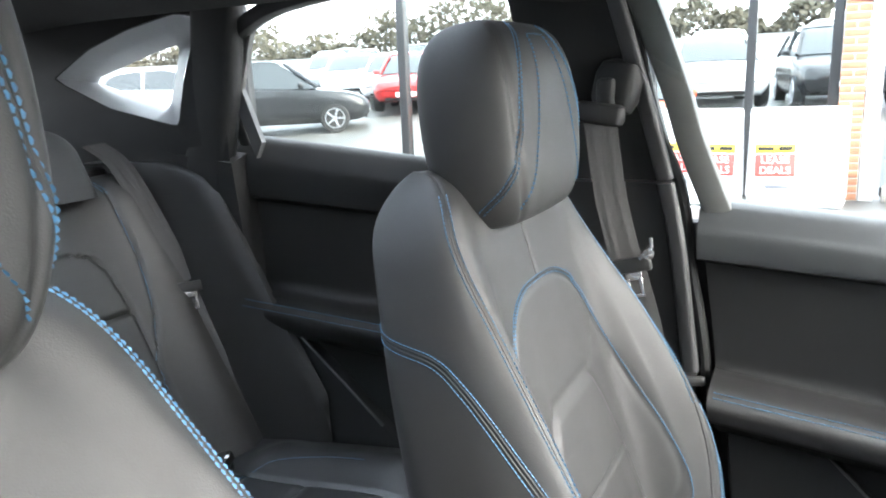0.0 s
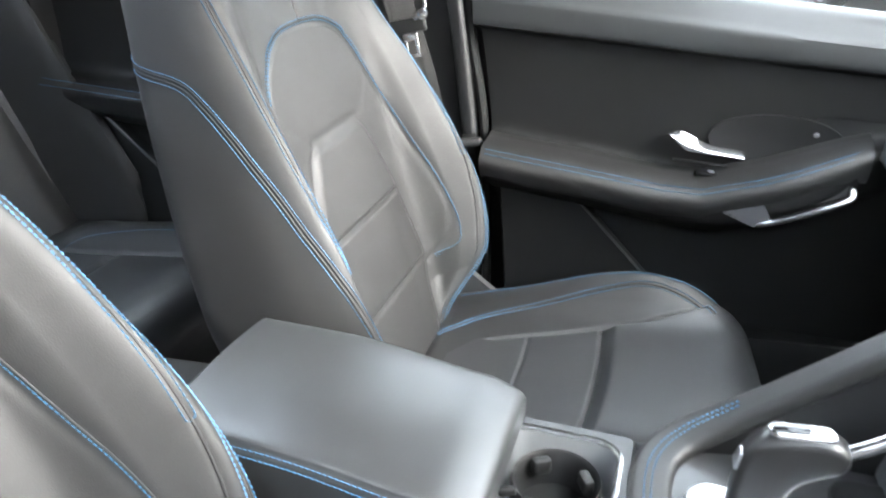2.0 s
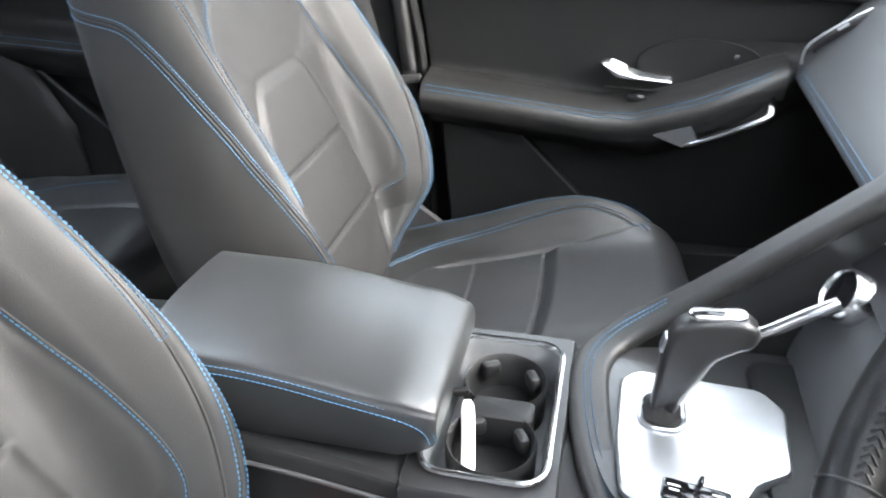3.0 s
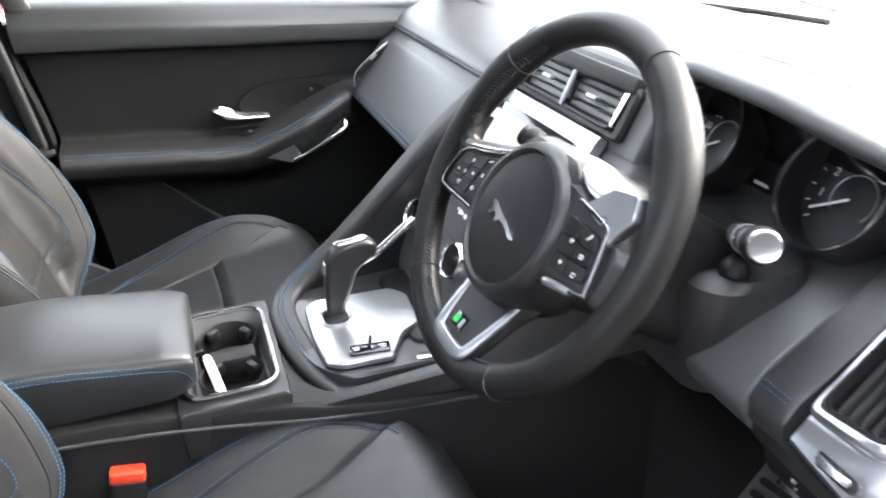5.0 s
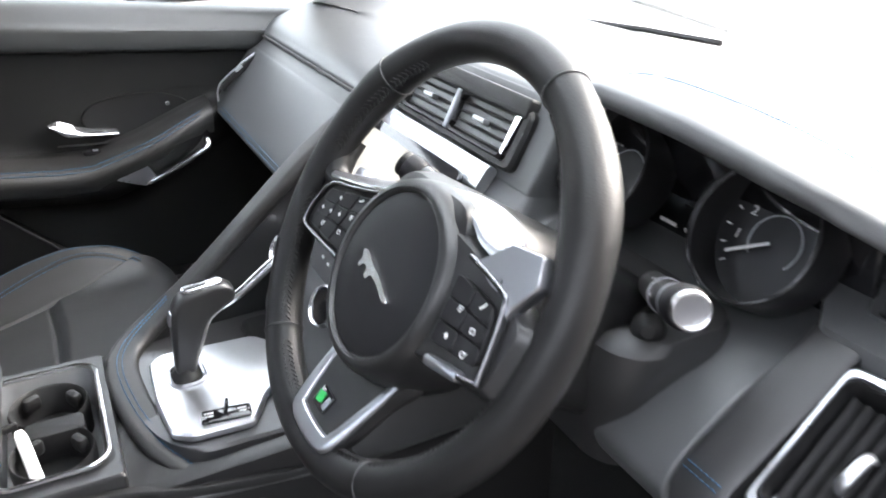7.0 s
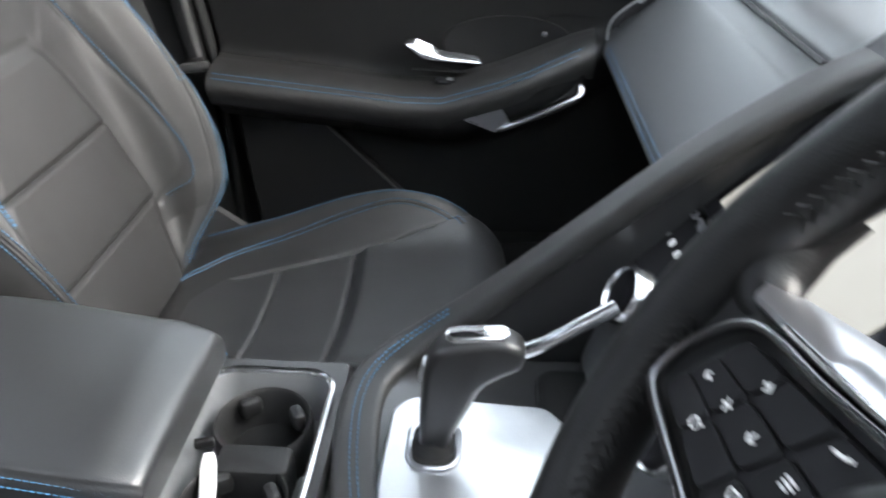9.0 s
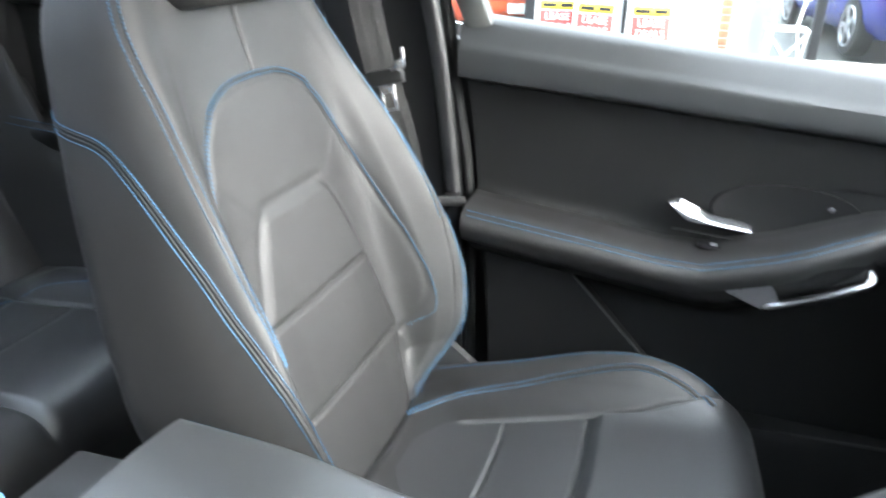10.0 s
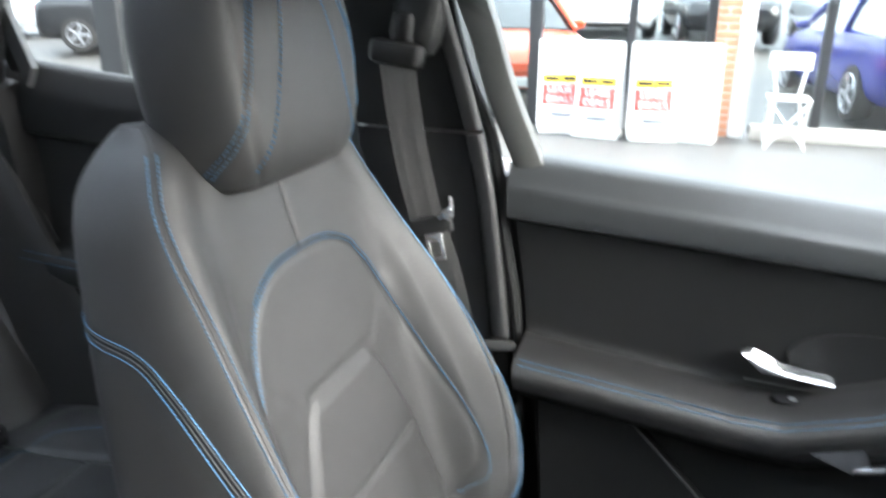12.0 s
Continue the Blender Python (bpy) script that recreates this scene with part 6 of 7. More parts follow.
for sy in (1, -1):
    ls = curve([(0.0, 0.0915, 0.8790), (0.08, 0.0915, 0.8785), (0.13, 0.0915, 0.8745), (0.18, 0.0915, 0.8665), (0.225, 0.0913, 0.8590), (0.248, 0.0905, 0.8530), (0.261, 0.0890, 0.8430), (0.2675, 0.0875, 0.8260)], 90) * arr((1, sy, 1)) + arr((0, -0.015, 0))
    part("lid_stitching", twin(ls, np.broadcast_to(arr((0.10, 0.80 * sy, 0.58)), ls.shape), 0.0030), THREAD, console, "double row of blue stitching")
# cup tray
tray_top = lambda w, d, r, z: np.c_[rrect(w, d, r, 7), np.full(28, z)]  # noqa: E731
tray = part("cup_tray", moved(loft([tray_top(0.09, 0.168, 0.014, -0.052), tray_top(0.110, 0.190, 0.020, -0.05), tray_top(0.112, 0.196, 0.024, -0.006), tray_top(0.112, 0.196, 0.024, 0.001), tray_top(0.108, 0.188, 0.023, 0.002), tray_top(0.105, 0.184, 0.022, -0.004), tray_top(0.096, 0.174, 0.018, -0.046), tray_top(0.03, 0.06, 0.012, -0.047)]), pose(0.306, -0.013, 0.802)), TRAY, console, "grey cup holder tray")
ring_in, ring_out = rrect(0.111, 0.194, 0.024, 7), rrect(0.134, 0.236, 0.004, 7)
part("tray_surround", moved(loft([np.c_[ring_in, np.full(28, -0.05)], np.c_[ring_in, np.full(28, 0.0005)], np.c_[ring_in * 0.15 + ring_out * 0.85, np.full(28, 0.0005)], np.c_[ring_out, np.full(28, -0.004)], np.c_[ring_out, np.full(28, -0.065)]], cap=False), pose(0.306, -0.013, 0.802)), SOFT, tray, "black satin surround of the tray")
part("tray_rim", moved(tube(np.c_[rrect(0.112, 0.194, 0.024, 7), np.full(28, 0.004)], 0.0032, 8, closed=True), pose(0.306, -0.013, 0.802)), CHROME, tray, "chrome rim")
for yy in (0.030, -0.056):
    part("cup_wall", turned([(0.034, -0.040), (0.0385, -0.004), (0.0405, -0.002), (0.042, -0.006), (0.041, -0.044), (0.0, -0.044), (0, -0.040)], 36, at=(0.308, yy, 0.800)), HARD, tray, "black cup holder")
    part("cup_grip", rbox(0.012, 0.020, 0.018, 0.005, at=(0.334, yy + 0.014, 0.788), rot=(0, 0, 30)), HARD, tray)
    part("cup_grip", rbox(0.020, 0.012, 0.018, 0.005, at=(0.290, yy + 0.024, 0.788), rot=(0, 0, 30)), HARD, tray)
part("cup_bridge", rbox(0.060, 0.030, 0.036, 0.006, 0.003, at=(0.312, -0.013, 0.780)), HARD, tray, "black bridge between the cup holders")
part("cup_clip", rbox(0.016, 0.007, 0.008, 0.002, at=(0.270, -0.004, 0.803), rot=(0, 0, 20)), HARD, tray)
fob = thing("key_fob", "slim white stick leaning in the cup tray", "key fob", (0.29, -0.05, 0.76))
part("fob_body", sweep(curve([(0.279, -0.018, 0.806), (0.286, -0.050, 0.792), (0.293, -0.086, 0.778)], 14), rrect(0.013, 0.007, 0.003, 4), scale=np.r_[0.6, 0.9, np.ones(10), 0.9, 0.6]), WHITE, fob)
# gear surround: a flat leather band from the driver's side round the selector and up to the dashboard
rollp = curve([(0.462, -0.142, 0.763), (0.446, -0.131, 0.772), (0.430, -0.114, 0.781), (0.416, -0.092, 0.788), (0.402, -0.050, 0.794), (0.393, 0.000, 0.797), (0.390, 0.050, 0.799), (0.398, 0.086, 0.802), (0.420, 0.112, 0.810), (0.457, 0.126, 0.832), (0.507, 0.130, 0.872), (0.59, 0.130, 0.948), (0.656, 0.132, 1.006), (0.735, 0.136, 1.062), (0.775, 0.138, 1.083)], 130)
part("padded_roll", sweep(rollp, rrect(0.040, 0.020, 0.009, 6), up=(0, 0, 1), scale=np.r_[np.linspace(0.80, 1.0, 8), np.ones(122)]), LEATHER_SIDE, console, "leather band round the selector")
rt = np.gradient(rollp, axis=0)
rs = np.cross(rt, (0, 0, 1))
rs /= np.linalg.norm(rs, axis=1)[:, None]
rn = np.cross(rs, rt)
rn /= np.linalg.norm(rn, axis=1)[:, None]
part("roll_stitching", twin((rollp + rn * 0.0104 - rs * 0.002)[2:62], rn[2:62], 0.003), THREAD, console, "double row of blue stitching")
web = []
for p in rollp[(rollp[:, 0] > 0.43) & (rollp[:, 1] > 0.1)]:
    web.append([p + arr((0, 0.012, 0)), p + arr((0, -0.012, 0)), (p[0] + 0.01, p[1] - 0.006, 0.62), (p[0] + 0.01, p[1] + 0.006, 0.62)])
part("side_web", loft(web), SOFT, console)
part("selector_box", loft([curve(arr([(0.400, -0.06, z), (0.402, 0.045, z), (0.430, 0.10, z), (0.66, 0.11, z), (0.72, 0.0, z), (0.70, -0.138 - s, z), (0.60, -0.139 - s, z), (0.50, -0.136 - s, z), (0.436, -0.126 - s, z)]), 96, True) for z, s in ((0.755, 0.0), (0.800, 0.0), (0.8035, -0.003))]), mat("satin_dark_plastic", (0.024, 0.0245, 0.026), 0.30, spec=0.7, var=0.08, vscale=6), console, "satin dark selector housing")
gp = cornered([(0.416, -0.045), (0.419, 0.036), (0.434, 0.051), (0.548, 0.044), (0.566, 0.020), (0.560, -0.060), (0.531, -0.078), (0.506, -0.122), (0.440, -0.118), (0.421, -0.103)], 0.008, 6)
base_plate = part("selector_plate", plate(gp, 0.012, Matrix.Translation((0, 0, 0.803)), 0.003), ALU, console, "brushed metal selector plate")
part("selector_well", moved(tube(np.c_[rrect(0.038, 0.050, 0.014, 7), np.full(28, 0.0)], 0.0028, 8, closed=True), pose(0.456, -0.006, 0.8155)), SILVER, base_plate)
part("gaiter", turned([(0, 0.0), (0.018, 0.0), (0.016, 0.003), (0.011, 0.008), (0.009, 0.014), (0, 0.014)], 28, at=(0.455, -0.006, 0.8155)), DOORSKIN, base_plate, "black gaiter")
part("well_floor", plate(rrect(0.036, 0.048, 0.013, 7) + arr((0.456, -0.006)), 0.0012, Matrix.Translation((0, 0, 0.8148)), 0.0003), DOORSKIN, base_plate)
sw = part("mode_switch", rbox(0.054, 0.022, 0.004, 0.004, at=(0.480, -0.101, 0.8165), rot=(0, 0, -8)), GLOSS, base_plate, "gloss black mode switch")
part("switch_lever", rbox(0.004, 0.008, 0.018, 0.0018, at=(0.481, -0.099, 0.825), rot=(0, 12, -8)), GLOSS, sw)
for xx, yy in ((0.463, -0.0985), (0.497, -0.1035)):
    part("switch_mark", join(rbox(0.010, 0.0016, 0.0006, 0.0004, 0.0002, at=(xx, yy + 0.003, 0.8188), rot=(0, 0, -8)), rbox(0.008, 0.0016, 0.0006, 0.0004, 0.0002, at=(xx, yy - 0.002, 0.8188), rot=(0, 0, -8))), WHITE, sw)
part("side_key", rbox(0.022, 0.010, 0.003, 0.003, at=(0.545, -0.128, 0.8045), rot=(0, 0, -6)), ALU, console, "small silver key beside the plate")
part("console_well", rbox(0.12, 0.20, 0.02, 0.02, 0.006, at=(0.60, 0.0, 0.80)), HARD, console)
lever = thing("gear_selector", "black pistol grip gear selector with silver cap", "gear lever", (0.452, -0.008, 0.82))
body_o = curve(arr([(0.4465, 0.815), (0.4455, 0.85), (0.4470, 0.88), (0.4510, 0.905), (0.4620, 0.9195), (0.484, 0.9255), (0.506, 0.9275), (0.5200, 0.919), (0.5190, 0.904), (0.505, 0.8945), (0.4915, 0.883), (0.4830, 0.862), (0.4720, 0.835), (0.4640, 0.815)]), 120, True)
tg = np.roll(body_o, -1, 0) - np.roll(body_o, 1, 0)
nb = np.c_[tg[:, 1], -tg[:, 0]] / np.linalg.norm(tg, axis=1)[:, None]
nb *= np.sign(((body_o - body_o.mean(0)) * nb).sum())
rings = []
for a in np.linspace(-85, 85, 15):
    q = body_o - nb * 0.0075 * (1 - math.cos(radians(a)))
    yy = -0.006 + 0.0055 * np.sign(a) + 0.0075 * math.sin(radians(a)) + 0.0 * q[:, 0]
    yy = -0.006 + (yy + 0.006) * (0.75 + 0.25 * smooth01((q[:, 1] - 0.83) / 0.05))
    rings.append(np.c_[q[:, 0], yy, q[:, 1]])
part("grip", loft(rings), SOFT, lever, "soft black pistol grip")
cap_ = part("grip_cap", rbox(0.046, 0.018, 0.005, 0.008, 0.002, at=(0.487, -0.006, 0.9262), rot=(0, -5, 0)), CHROME, lever, "silver cap")
part("shift_panel", rbox(0.026, 0.010, 0.001, 0.002, 0.0003, at=(0.479, -0.006, 0.9286), rot=(0, -5, 0)), GLOSS, cap_)
part("release_button", rbox(0.004, 0.014, 0.016, 0.002, at=(0.4482, -0.006, 0.893), rot=(0, 14, 0)), SILVER, lever)
part("support_bar", tube(curve([(0.50, 0.045, 0.862), (0.535, 0.047, 0.875), (0.57, 0.050, 0.898), (0.595, 0.055, 0.912)], 16), 0.0065, 10), CHROME, console, "bright curved bar beside the selector")

# driver's belt buckle, pedals
bk = thing("belt_buckle", "black belt buckle with a red release button", "buckle", (0.165, -0.135, 0.70))
part("buckle_body", rbox(0.042, 0.024, 0.085, 0.008, 0.004, at=(0.163, -0.138, 0.700), rot=(0, 12, 0)), HARD, bk)
part("release_button", rbox(0.040, 0.020, 0.016, 0.005, 0.003, at=(0.172, -0.138, 0.746), rot=(0, 12, 0)), RED, bk, "bright red release button")
part("moulded_mark", rbox(0.018, 0.002, 0.010, 0.002, at=(0.163, -0.151, 0.70), rot=(0, 12, 0)), PILLAR, bk)
pedal = thing("accelerator_pedal", "ribbed metal accelerator pedal", "pedal", (1.10, -0.20, 0.40))
pmx = facing((1.085, -0.225, 0.445), (-0.8, 0, 0.6), (0.6, 0, 0.8))
pl = part("pedal_plate", moved(rbox(0.085, 0.13, 0.01, 0.014, 0.003), pmx), ALU, pedal, "brushed metal plate")
for i in range(4):
    part("rubber_bar", moved(rbox(0.062, 0.012, 0.004, 0.005, 0.001, at=(0.0, -0.042 + 0.027 * i, 0.0062), rot=(0, 0, 8)), pmx), RUBBER, pl)
part("pedal_arm", tube([(1.10, -0.225, 0.46), (1.20, -0.225, 0.60)], 0.012, 8, up=(0, 1, 0)), HARD, pedal)


# ---- windscreen, offside pillars, sill ----
pane("window_1", [(1.24, -0.66, 1.115), (1.28, 0.0, 1.13), (1.24, 0.66, 1.115), (0.40, 0.56, 1.475), (0.40, -0.56, 1.475)])
tagged(bpy.data.objects["window_1"], "raked clear windscreen above the dashboard", "windscreen", kind="structure")
for sy, lab in ((1, "nearside"), (-1, "offside")):
    ap = thing("a_pillar", "dark cloth covered windscreen pillar", "pillar", (0.9, sy * 0.68, 1.0), "windscreen pillars", "structure")
    ln = curve([(1.24, sy * 0.71, 1.015), (0.95, sy * 0.70, 1.165), (0.70, sy * 0.675, 1.328), (0.45, sy * 0.65, 1.482), (0.22, sy * 0.64, 1.60)], 40)
    part("pillar_cover", sweep(ln, rrect(0.14, 0.05, 0.02, 5), up=(0, sy, 0.15)), HARD, ap)
    part("pillar_seal", tube(ln + arr((-0.02, sy * 0.035, -0.035)), 0.012, 8, up=(0, 1, 0)), RUBBER, ap)
tagged(part("door_sill", loft([[(x, -0.70, 0.36), (x, -0.70, 0.44), (x, -0.74, 0.45), (x, -0.86, 0.43), (x, -0.88, 0.25), (x, -0.70, 0.25)] for x in (-1.2, 1.1)]), HARD), "black sill of the open driver's doorway", "sill", kind="structure")
tagged(part("offside_pillar", loft([[(-0.25 + 0.25 * k, -0.62 - 0.12 * (1 - k) , 0.40 + 1.12 * k), (-0.10 + 0.02 * k, -0.62 - 0.12 * (1 - k), 0.40 + 1.12 * k), (-0.10 + 0.02 * k, -0.70 - 0.12 * (1 - k), 0.40 + 1.12 * k), (-0.25 + 0.25 * k, -0.70 - 0.12 * (1 - k), 0.40 + 1.12 * k)] for k in (0, 0.4, 0.7, 1)]), PILLAR), "black trim of the pillar behind the driver", "pillar", kind="structure")
tagged(part("offside_rear_wall", loft([[(x, -0.70, 0.36), (x, -0.72, 1.20), (x, -0.78, 1.20), (x, -0.78, 0.36)] for x in (-1.95, -0.2)]), DOORSKIN), "black rear door card on the driver's side", "car door", kind="structure")
tagged(part("tail_wall", loft([[(-1.95, y, 0.36), (-1.95, y, 1.22), (-2.0, y, 1.22), (-2.0, y, 0.36)] for y in (-0.74, 0.74)]), CARPET), "black boot lining", "boot lining", kind="structure")
tagged(part("bonnet", loft([[(x, y, 1.06 - 0.06 * (x - 1.3) - 0.12 * (y / 0.8) ** 2 - 0.25 * max(0, x - 2.1) ** 2) for y in np.linspace(-0.8, 0.8, 20)] + [(x, 0.8, 0.5), (x, -0.8, 0.5)] for x in np.linspace(1.27, 2.4, 14)]), mat("car_paint_white", (0.75, 0.76, 0.78), 0.2, var=0.03, coat=0.8)), "white painted car bonnet outside the windscreen", "bonnet", kind="structure")

# ---- outside ----
ASPHALT = mat("wet_asphalt", (0.090, 0.086, 0.080), 0.55, spec=0.45, var=0.3, vscale=0.8, bump=0.5, bscale=60)
def rise(y):
    """The height of the ground, which climbs beyond the showroom."""
    return 0.055 * np.maximum(0.0, np.asarray(y, float) - 8.6) ** 1.0 * smooth01((np.asarray(y, float) - 8.6) / 6.0)


g_rows = []
for y in np.r_[-400, -60, -8, 0, np.linspace(8, 20, 13), 30, 45, 70, 110, 180, 400]:
    z = float(rise(min(y, 110)))
    g_rows.append([(-400, y, z), (-30, y, z), (0, y, z), (30, y, z), (400, y, z), (400, y, z - 0.5), (-400, y, z - 0.5)])
g = part("ground", loft(g_rows), ASPHALT)
tagged(g, "dark wet asphalt forecourt", "ground", kind="structure")
# Unseen wall, added to cut the light through the open driver's door.
tagged(part("yard_wall", rbox(90, 0.2, 5.4, 0.02, at=(0, -7, 2.7)), mat("dark_shade_wall", (0.045, 0.045, 0.047), 0.85, var=0.2, vscale=1.5)), "plain dark wall, unseen, added to cut light through the doorway", "wall", kind="structure")
BRICK = mat("orange_brick", (0.42, 0.19, 0.11), 0.85, var=0.3, vscale=9, bump=0.5, bscale=160)
MORTAR = mat("pale_mortar", (0.45, 0.42, 0.38), 0.9, var=0.15, vscale=12)
METAL = mat("grey_window_frame", (0.030, 0.031, 0.033), 0.4, var=0.1, vscale=6)
PALE = mat("white_render", (0.78, 0.78, 0.76), 0.7, var=0.08, vscale=3)
YELLOW = mat("yellow_print", (0.75, 0.50, 0.03), 0.5, var=0.06)
REDPRINT = mat("red_print", (0.62, 0.05, 0.04), 0.5, var=0.06)

# showroom front: posts, glazing, a brick pier
front = thing("showroom_front", "glazed showroom front with grey frames and a brick pier", "shopfront", (0, 7.9, 0), kind="structure")
for x, w in ((-7.34, 0.38), (-4.63, 0.11), (-1.56, 0.135), (-0.55, 0.085), (0.217, 0.09), (1.286, 0.09), (2.65, 0.09), (4.0, 0.09)):
    part("post", rbox(w, 0.12, 3.4, 0.008, 0.004, at=(x, 7.9, 1.7)), METAL, front)
for x0, x1 in ((-7.15, -4.69), (-4.57, -1.63), (-1.49, -0.595), (-0.505, 0.170), (0.68, 1.24), (1.332, 2.605), (2.695, 3.955)):
    part("rail", rbox(x1 - x0, 0.09, 0.09, 0.006, at=((x0 + x1) / 2, 7.9, 0.09)), METAL, front)
    part("rail", rbox(x1 - x0, 0.09, 0.10, 0.006, at=((x0 + x1) / 2, 7.9, 3.30)), METAL, front)
    pane("pane", [(x0, 7.9, 0.13), (x1, 7.9, 0.13), (x1, 7.9, 3.25), (x0, 7.9, 3.25)], front)
part("pier_core", rbox(0.215, 0.21, 3.4, 0.004, at=(0.375, 7.9, 1.7)), MORTAR, front, "pale mortar")
part("white_post", rbox(0.13, 0.16, 3.4, 0.01, at=(0.56, 7.88, 1.7)), PALE, front, "white painted post")
part("plinth", rbox(3.2, 0.14, 0.14, 0.01, at=(2.3, 7.83, 0.07)), MORTAR, front, "mossy brick plinth")

# sale boards on the pavement
def sale_board(x, y, turn, heading, blank):
    b = thing("pavement_sign", "white pavement sign with red and yellow lettering panels", "sign", (x, y, 0), "pavement signs")
    m = pose(x, y, 0, 0, 0, turn) @ pose(0, 0, 0.50, 80, 0, 0)
    part("panel", moved(plate(rrect(0.45, 0.90, 0.03), 0.012, Matrix.Identity(4), 0.002), m), WHITE, b, "white sign panel")
    part("back_panel", moved(plate(rrect(0.45, 0.90, 0.03), 0.012, Matrix.Identity(4), 0.002), pose(x, y, 0, 0, 0, turn) @ pose(0, 0.16, 0.50, 100, 0, 0)), WHITE, b)
    part("foot", moved(rbox(0.46, 0.30, 0.06, 0.02), pose(x, y + 0.08, 0.03, 0, 0, turn)), PALE, b, "white plastic foot")
    if not blank:
        part("yellow_band", moved(rbox(0.36, 0.085, 0.002, 0.004, 0.0005, at=(0, 0.06, 0.013)), m), YELLOW, b)
        part("band_bars", moved(join(rbox(0.14, 0.035, 0.001, 0.004, 0.0003, at=(-0.085, 0.06, 0.0145)), rbox(0.12, 0.035, 0.001, 0.004, 0.0003, at=(0.09, 0.06, 0.0145))), m), HARD, b)
        part("red_panel", moved(rbox(0.36, 0.21, 0.002, 0.004, 0.0005, at=(0, -0.10, 0.013)), m), REDPRINT, b)
        words("letters", "LEASE\nDEALS", 0.098, WHITE, m @ Matrix.Translation((0, -0.10, 0.0145)), b, 0.0004)
        part("car_picture", moved(rbox(0.22, 0.075, 0.001, 0.03, 0.0003, at=(0.02, -0.29, 0.0135)), m), SILVER, b)
        if heading:
            words("heading", heading, 0.085, METAL, m @ Matrix.Translation((0, 0.26, 0.0150)), b, 0.0006)
    return b


sale_board(-1.18, 7.42, 14, "WE\nLEASE", False)
sale_board(-0.77, 7.28, -6, "PICKUP", False)
sale_board(-0.24, 7.30, 12, "", False)
sale_board(0.14, 7.38, -8, "", True)

# folding chair by the glass
ch = thing("folding_chair", "white folding chair by the showroom glass", "chair", (0.99, 7.47, 0))
for dx in (-0.17, 0.17):
    part("leg", tube([(0.99 + dx, 7.30, 0.0), (0.99 - dx * 0.2 + dx * 0.8, 7.70, 0.46), (0.99 + dx, 7.80, 0.85)], 0.012, 8), WHITE, ch)
    part("leg", tube([(0.99 + dx, 7.73, 0.0), (0.99 + dx, 7.33, 0.45)], 0.012, 8), WHITE, ch)
for dx in (-1, 1):
    part("cross_brace", tube([(0.99 - 0.17 * dx, 7.31, 0.02), (0.99 + 0.17 * dx, 7.31, 0.44)], 0.012, 8, up=(0, 1, 0)), WHITE, ch)
part("seat", rbox(0.38, 0.38, 0.02, 0.02, 0.006, at=(0.99, 7.51, 0.46)), WHITE, ch)
part("backrest", rbox(0.38, 0.02, 0.16, 0.01, 0.006, at=(0.99, 7.77, 0.78)), WHITE, ch)


# parked cars
TYRE = mat("tyre", (0.02, 0.02, 0.02), 0.8, var=0.2, vscale=8)
CARGLASS = mat("dark_car_glass", (0.02, 0.025, 0.027), 0.05, var=0.1, vscale=2, coat=0.6)
LAMP = mat("lamp_lens", (0.6, 0.62, 0.65), 0.1, var=0.1, vscale=8, coat=0.6)


def car_paint(name, col):
    return mat(name, col, 0.25, var=0.05, vscale=2, spec=0.35, coat=0.25)


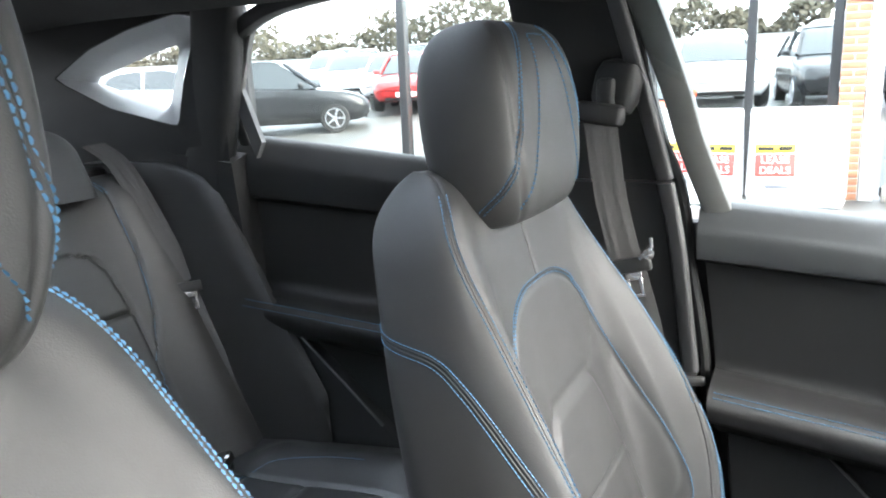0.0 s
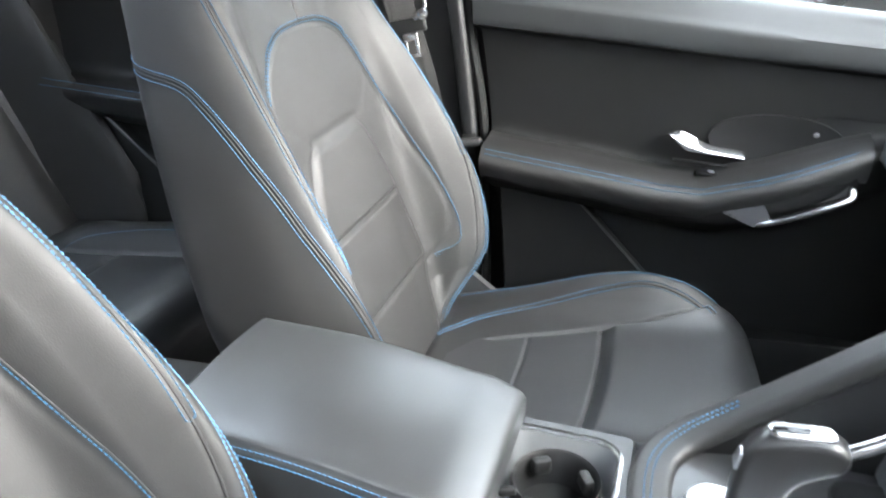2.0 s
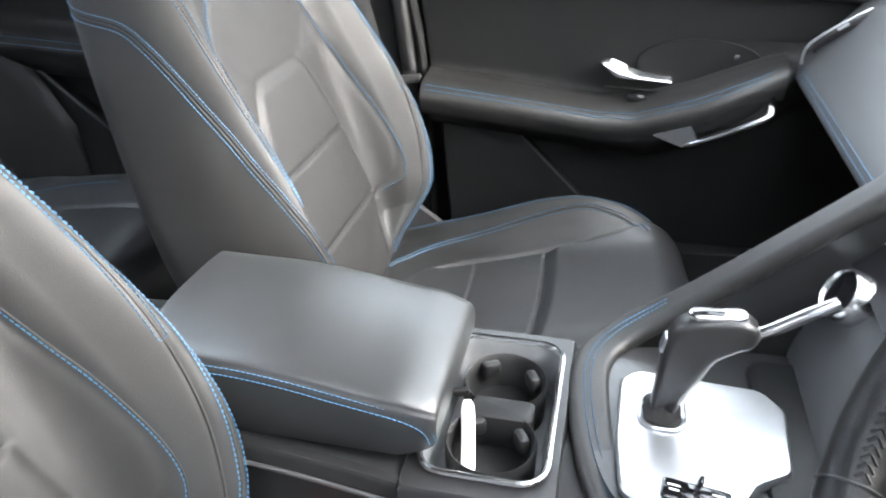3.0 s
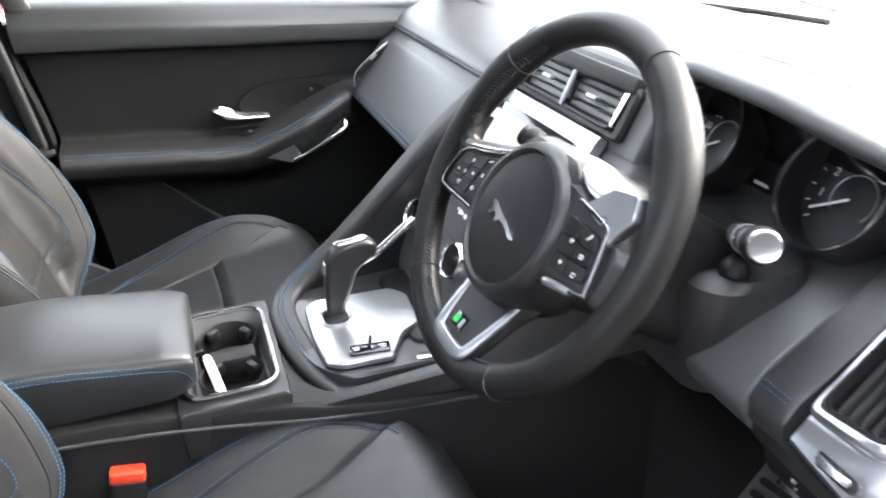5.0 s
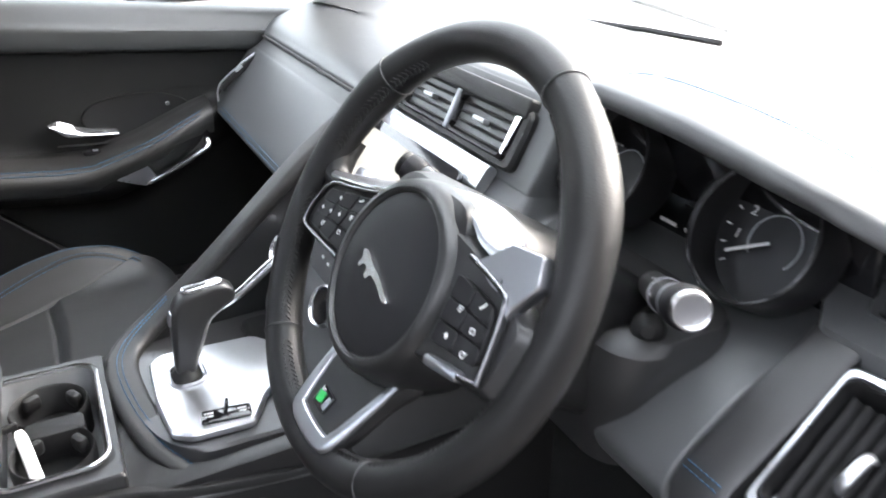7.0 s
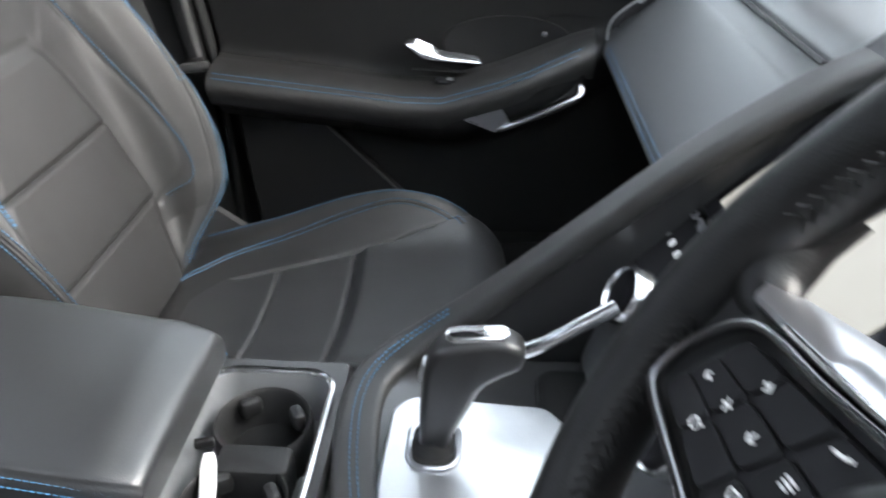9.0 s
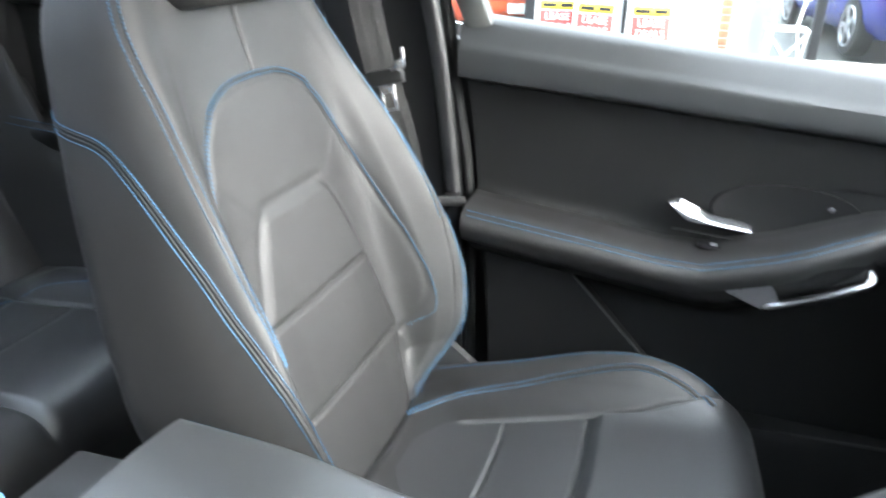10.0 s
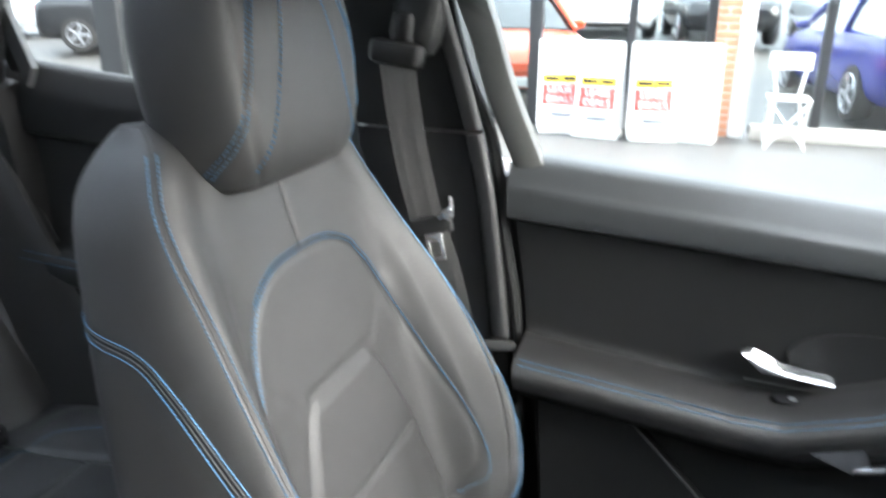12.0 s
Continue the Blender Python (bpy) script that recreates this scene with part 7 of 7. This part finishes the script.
def parked_car(label, paint, tall=1.0):
    c = thing("parked_car", label, "car", (0, 0, 0), "parked cars")
    st = [(-2.12, 0.62, 0.40, 0.78), (-2.05, 0.78, 0.28, 0.90), (-1.75, 0.86, 0.24, 0.99), (-1.0, 0.90, 0.22, 1.0), (0.0, 0.90, 0.22, 0.97), (0.8, 0.90, 0.22, 0.94), (1.1, 0.90, 0.23, 0.91), (1.6, 0.87, 0.25, 0.84), (1.95, 0.80, 0.30, 0.74), (2.12, 0.64, 0.42, 0.62)]
    rings = []
    for x, w, lo, hi in arr([cr(st, k, False) for k in np.linspace(0, 9 - 1e-9, 28)]):
        hi *= tall
        q = curve(arr([(w * 0.86, lo), (w, lo + 0.14), (w + 0.02, (lo + hi) / 2), (w, hi - 0.10), (w * 0.90, hi - 0.012), (w * 0.5, hi + 0.012), (0, hi + 0.018)]), 16)
        rings.append([(x, y, z) for y, z in q] + [(x, -y, z) for y, z in q[-2::-1]])
    part("body", loft(rings), paint, c)
    cab = [(-1.95, 0.97, 0.02), (-1.55, 1.36, 0.9), (-1.1, 1.46, 1.0), (-0.2, 1.50, 1.0), (0.25, 1.42, 0.95), (0.95, 0.96, 0.02)]
    g_, r_ = [], []
    for x, z, k in arr([cr(cab, t_, False) for t_ in np.linspace(0, 5 - 1e-9, 24)]):
        z0, z1 = 0.93 * tall, max(z, 0.95) * tall
        w0, w1 = 0.82, 0.82 - 0.20 * (z1 - z0) / 0.55
        g_.append([(x, w0, z0), (x, (w0 + w1) / 2 + 0.01, (z0 + z1) / 2), (x, w1, z1 - 0.03), (x, w1 - 0.12, z1), (x, 0, z1 + 0.01), (x, -w1 + 0.12, z1), (x, -w1, z1 - 0.03), (x, -(w0 + w1) / 2 - 0.01, (z0 + z1) / 2), (x, -w0, z0)])
        if -1.6 < x < 0.32:
            r_.append([(x, w1 + 0.006, z1 - 0.05), (x, w1 - 0.02, z1 + 0.004), (x, 0.3, z1 + 0.022), (x, -0.3, z1 + 0.022), (x, -w1 + 0.02, z1 + 0.004), (x, -w1 - 0.006, z1 - 0.05), (x, 0, z1 - 0.02)])
    part("windows", loft(g_), CARGLASS, c, "dark car windows")
    part("roof", loft(r_), paint, c)
    for sy in (1, -1):
        for xa, xb in ((-1.62, -1.95), (-0.62, -0.60), (0.28, 0.98)):
            za, zb = (1.44 if xa > -1.5 else 1.36) * tall, 0.95 * tall
            part("window_pillar", tube([(xa, sy * 0.655, za), (xb, sy * 0.83, zb)], 0.035, 6, up=(0, 1, 0)), paint, c)
        part("door_mirror", rbox(0.12, 0.16, 0.12, 0.04, at=(0.62, sy * 0.98, 1.0 * tall)), paint, c)
        part("headlight", rbox(0.30, 0.22, 0.11, 0.04, at=(1.87, sy * 0.62, 0.66 * tall), rot=(0, 12, -sy * 22)), LAMP, c, "clear headlight")
        part("tail_light", rbox(0.16, 0.24, 0.14, 0.03, at=(-2.0, sy * 0.62, 0.80 * tall), rot=(0, 0, sy * 20)), RED, c, "red tail light")
        part("door_handle", rbox(0.16, 0.02, 0.025, 0.008, at=(-0.45, sy * 0.925, 0.82 * tall)), CHROME, c)
        for x in (1.32, -1.32):
            w_ = part("wheel", turned([(0.0, -0.10), (0.30, -0.10), (0.325, -0.07), (0.325, 0.07), (0.30, 0.10), (0.0, 0.10)], 28, at=(x, sy * 0.82, 0.325), rot=(90, 0, 0)), TYRE, c, "black tyre")
            sp_ = [turned([(0.0, 0.0), (0.06, 0.0), (0.06, 0.02), (0, 0.02)], 12, m=pose(x, sy * 0.922, 0.325, 90 if sy < 0 else -90, 0, 0)), turned([(0.195, 0.0), (0.205, 0.014), (0.22, 0.014), (0.225, 0.0)], 28, m=pose(x, sy * 0.922, 0.325, 90 if sy < 0 else -90, 0, 0))]
            for a in range(5):
                sp_.append(moved(rbox(0.17, 0.05, 0.016, 0.01, at=(0.12, 0, 0.008)), pose(x, sy * 0.922, 0.325, 90 if sy < 0 else -90, 0, 0) @ pose(0, 0, 0, 0, 0, 72 * a)))
            part("rim", join(*sp_), SILVER, w_, "five spoke alloy rim")
    part("grille", rbox(0.05, 0.80, 0.16, 0.03, at=(2.07, 0, 0.55 * tall)), GLOSS, c)
    part("number_plate", rbox(0.02, 0.52, 0.11, 0.01, at=(2.135, 0, 0.44 * tall)), WHITE, c, "plain white plate")
    part("bumper_intake", rbox(0.05, 1.1, 0.08, 0.02, at=(2.03, 0, 0.33)), HARD, c)
    return c


P_WHITE, P_RED, P_DARK, P_SILVER, P_BLUE, P_ORANGE = (car_paint("white_car_paint", (0.75, 0.76, 0.77)), car_paint("red_car_paint", (0.45, 0.03, 0.03)), car_paint("dark_grey_car_paint", (0.020, 0.021, 0.023)), car_paint("silver_car_paint", (0.42, 0.44, 0.46)), car_paint("blue_car_paint", (0.03, 0.04, 0.22)), car_paint("orange_red_car_paint", (0.62, 0.09, 0.035)))
fleet = {}
for key, paint, lab in (("w", P_WHITE, "white parked hatchback on the forecourt"), ("r", P_RED, "red parked hatchback on the forecourt"), ("d", P_DARK, "dark grey parked car beside the showroom"), ("s", P_SILVER, "silver parked hatchback on the forecourt"), ("b", P_BLUE, "dark blue car inside the showroom"), ("o", P_ORANGE, "bright orange-red car inside the showroom")):
    fleet[key] = parked_car(lab, paint, 1.06 if key == "d" else 1.0)
spots = [("o", -2.6, 9.9, -62), ("b", 2.4, 10.6, 100), ("r", -10.0, 17.8, -68), ("w", -6.9, 18.0, -70), ("w", -11.6, 19.5, -66), ("s", -4.4, 17.5, -72), ("w", -14.5, 21.5, -64), ("s", -17.2, 24.0, -60),
         ("w", -9.0, 25.5, -66), ("w", -12.5, 27.0, -66), ("d", -16.0, 29.0, -62), ("s", -6.0, 25.0, -70), ("w", -20.5, 31.5, -60), ("s", -25.0, 35.0, -58), ("w", -2.2, 17.2, -75), ("d", 0.2, 17.0, -80), ("s", 2.8, 17.0, -84), ("w", 5.4, 17.2, -86),
         ("w", -3.0, 24.5, -75), ("s", 0.5, 24.5, -78), ("w", 4.0, 24.5, -80), ("d", -11.15, 13.2, 36), ("w", -15.5, 14.5, 20), ("d", -13.0, 8.4, 10), ("w", -30.0, 44.0, -55), ("w", -22.0, 41.0, -60), ("s", -15.0, 38.0, -64), ("w", -8.0, 36.0, -70), ("s", 0.0, 36.0, -80), ("w", 9.0, 21.0, -86)]
used_keys = set()
for key, x, y, a in spots:
    if key in used_keys:
        copy_thing(fleet[key], pose(x, y, float(rise(y)), 0, 0, a))
    else:
        fleet[key].matrix_basis = pose(x, y, float(rise(y)), 0, 0, a)
        used_keys.add(key)

# trees along the far side
LEAF = mat("winter_foliage", (0.085, 0.075, 0.05), 0.8, var=0.4, vscale=0.5)
rng = np.random.RandomState(4)
pts, faces = [], []
for i in range(26000):
    x = rng.uniform(-150, 90)
    top = 4.5 + 2.2 * np.sin(x * 0.11) + 1.6 * np.sin(x * 0.43 + 1) + 0.9 * np.sin(x * 1.3)
    p = arr((x, 85 + rng.uniform(-4, 4) + 0.25 * abs(x + 20), 4.1 + top * rng.uniform(0, 1) ** 0.7))
    a, b = rng.normal(size=3), rng.normal(size=3)
    a, b = a / np.linalg.norm(a) * rng.uniform(0.15, 0.6), b / np.linalg.norm(b) * rng.uniform(0.15, 0.5)
    k = len(pts)
    pts += [p + a, p + b, p - a, p - b]
    faces.append((k, k + 1, k + 2, k + 3))
trees = part("far_trees", (arr(pts), faces), LEAF)
tagged(trees, "bare hedge and trees beyond the car park", "trees", kind="stuff")

# bricks of the pier, each a piece of its own
bm_full = rbox(0.212, 0.104, 0.064, 0.004, 0.003, k=2)
brick_me = None
for course in range(46):
    z = 0.04 + course * 0.0745
    for j, (dx, dy, turn) in enumerate(((0, -0.056, 0), (0, 0.056, 0)) if course % 2 else ((-0.056, 0, 90), (0.056, 0, 90))):
        if brick_me is None:
            ob = part("brick", bm_full, BRICK, front)
            brick_me = ob.data
        else:
            ob = new("brick", brick_me)
            ob.parent = front
            ob.matrix_parent_inverse = front.matrix_basis.inverted()
        ob.matrix_basis = pose(0.375 + dx, 7.9 + dy, z, 0, 0, turn)
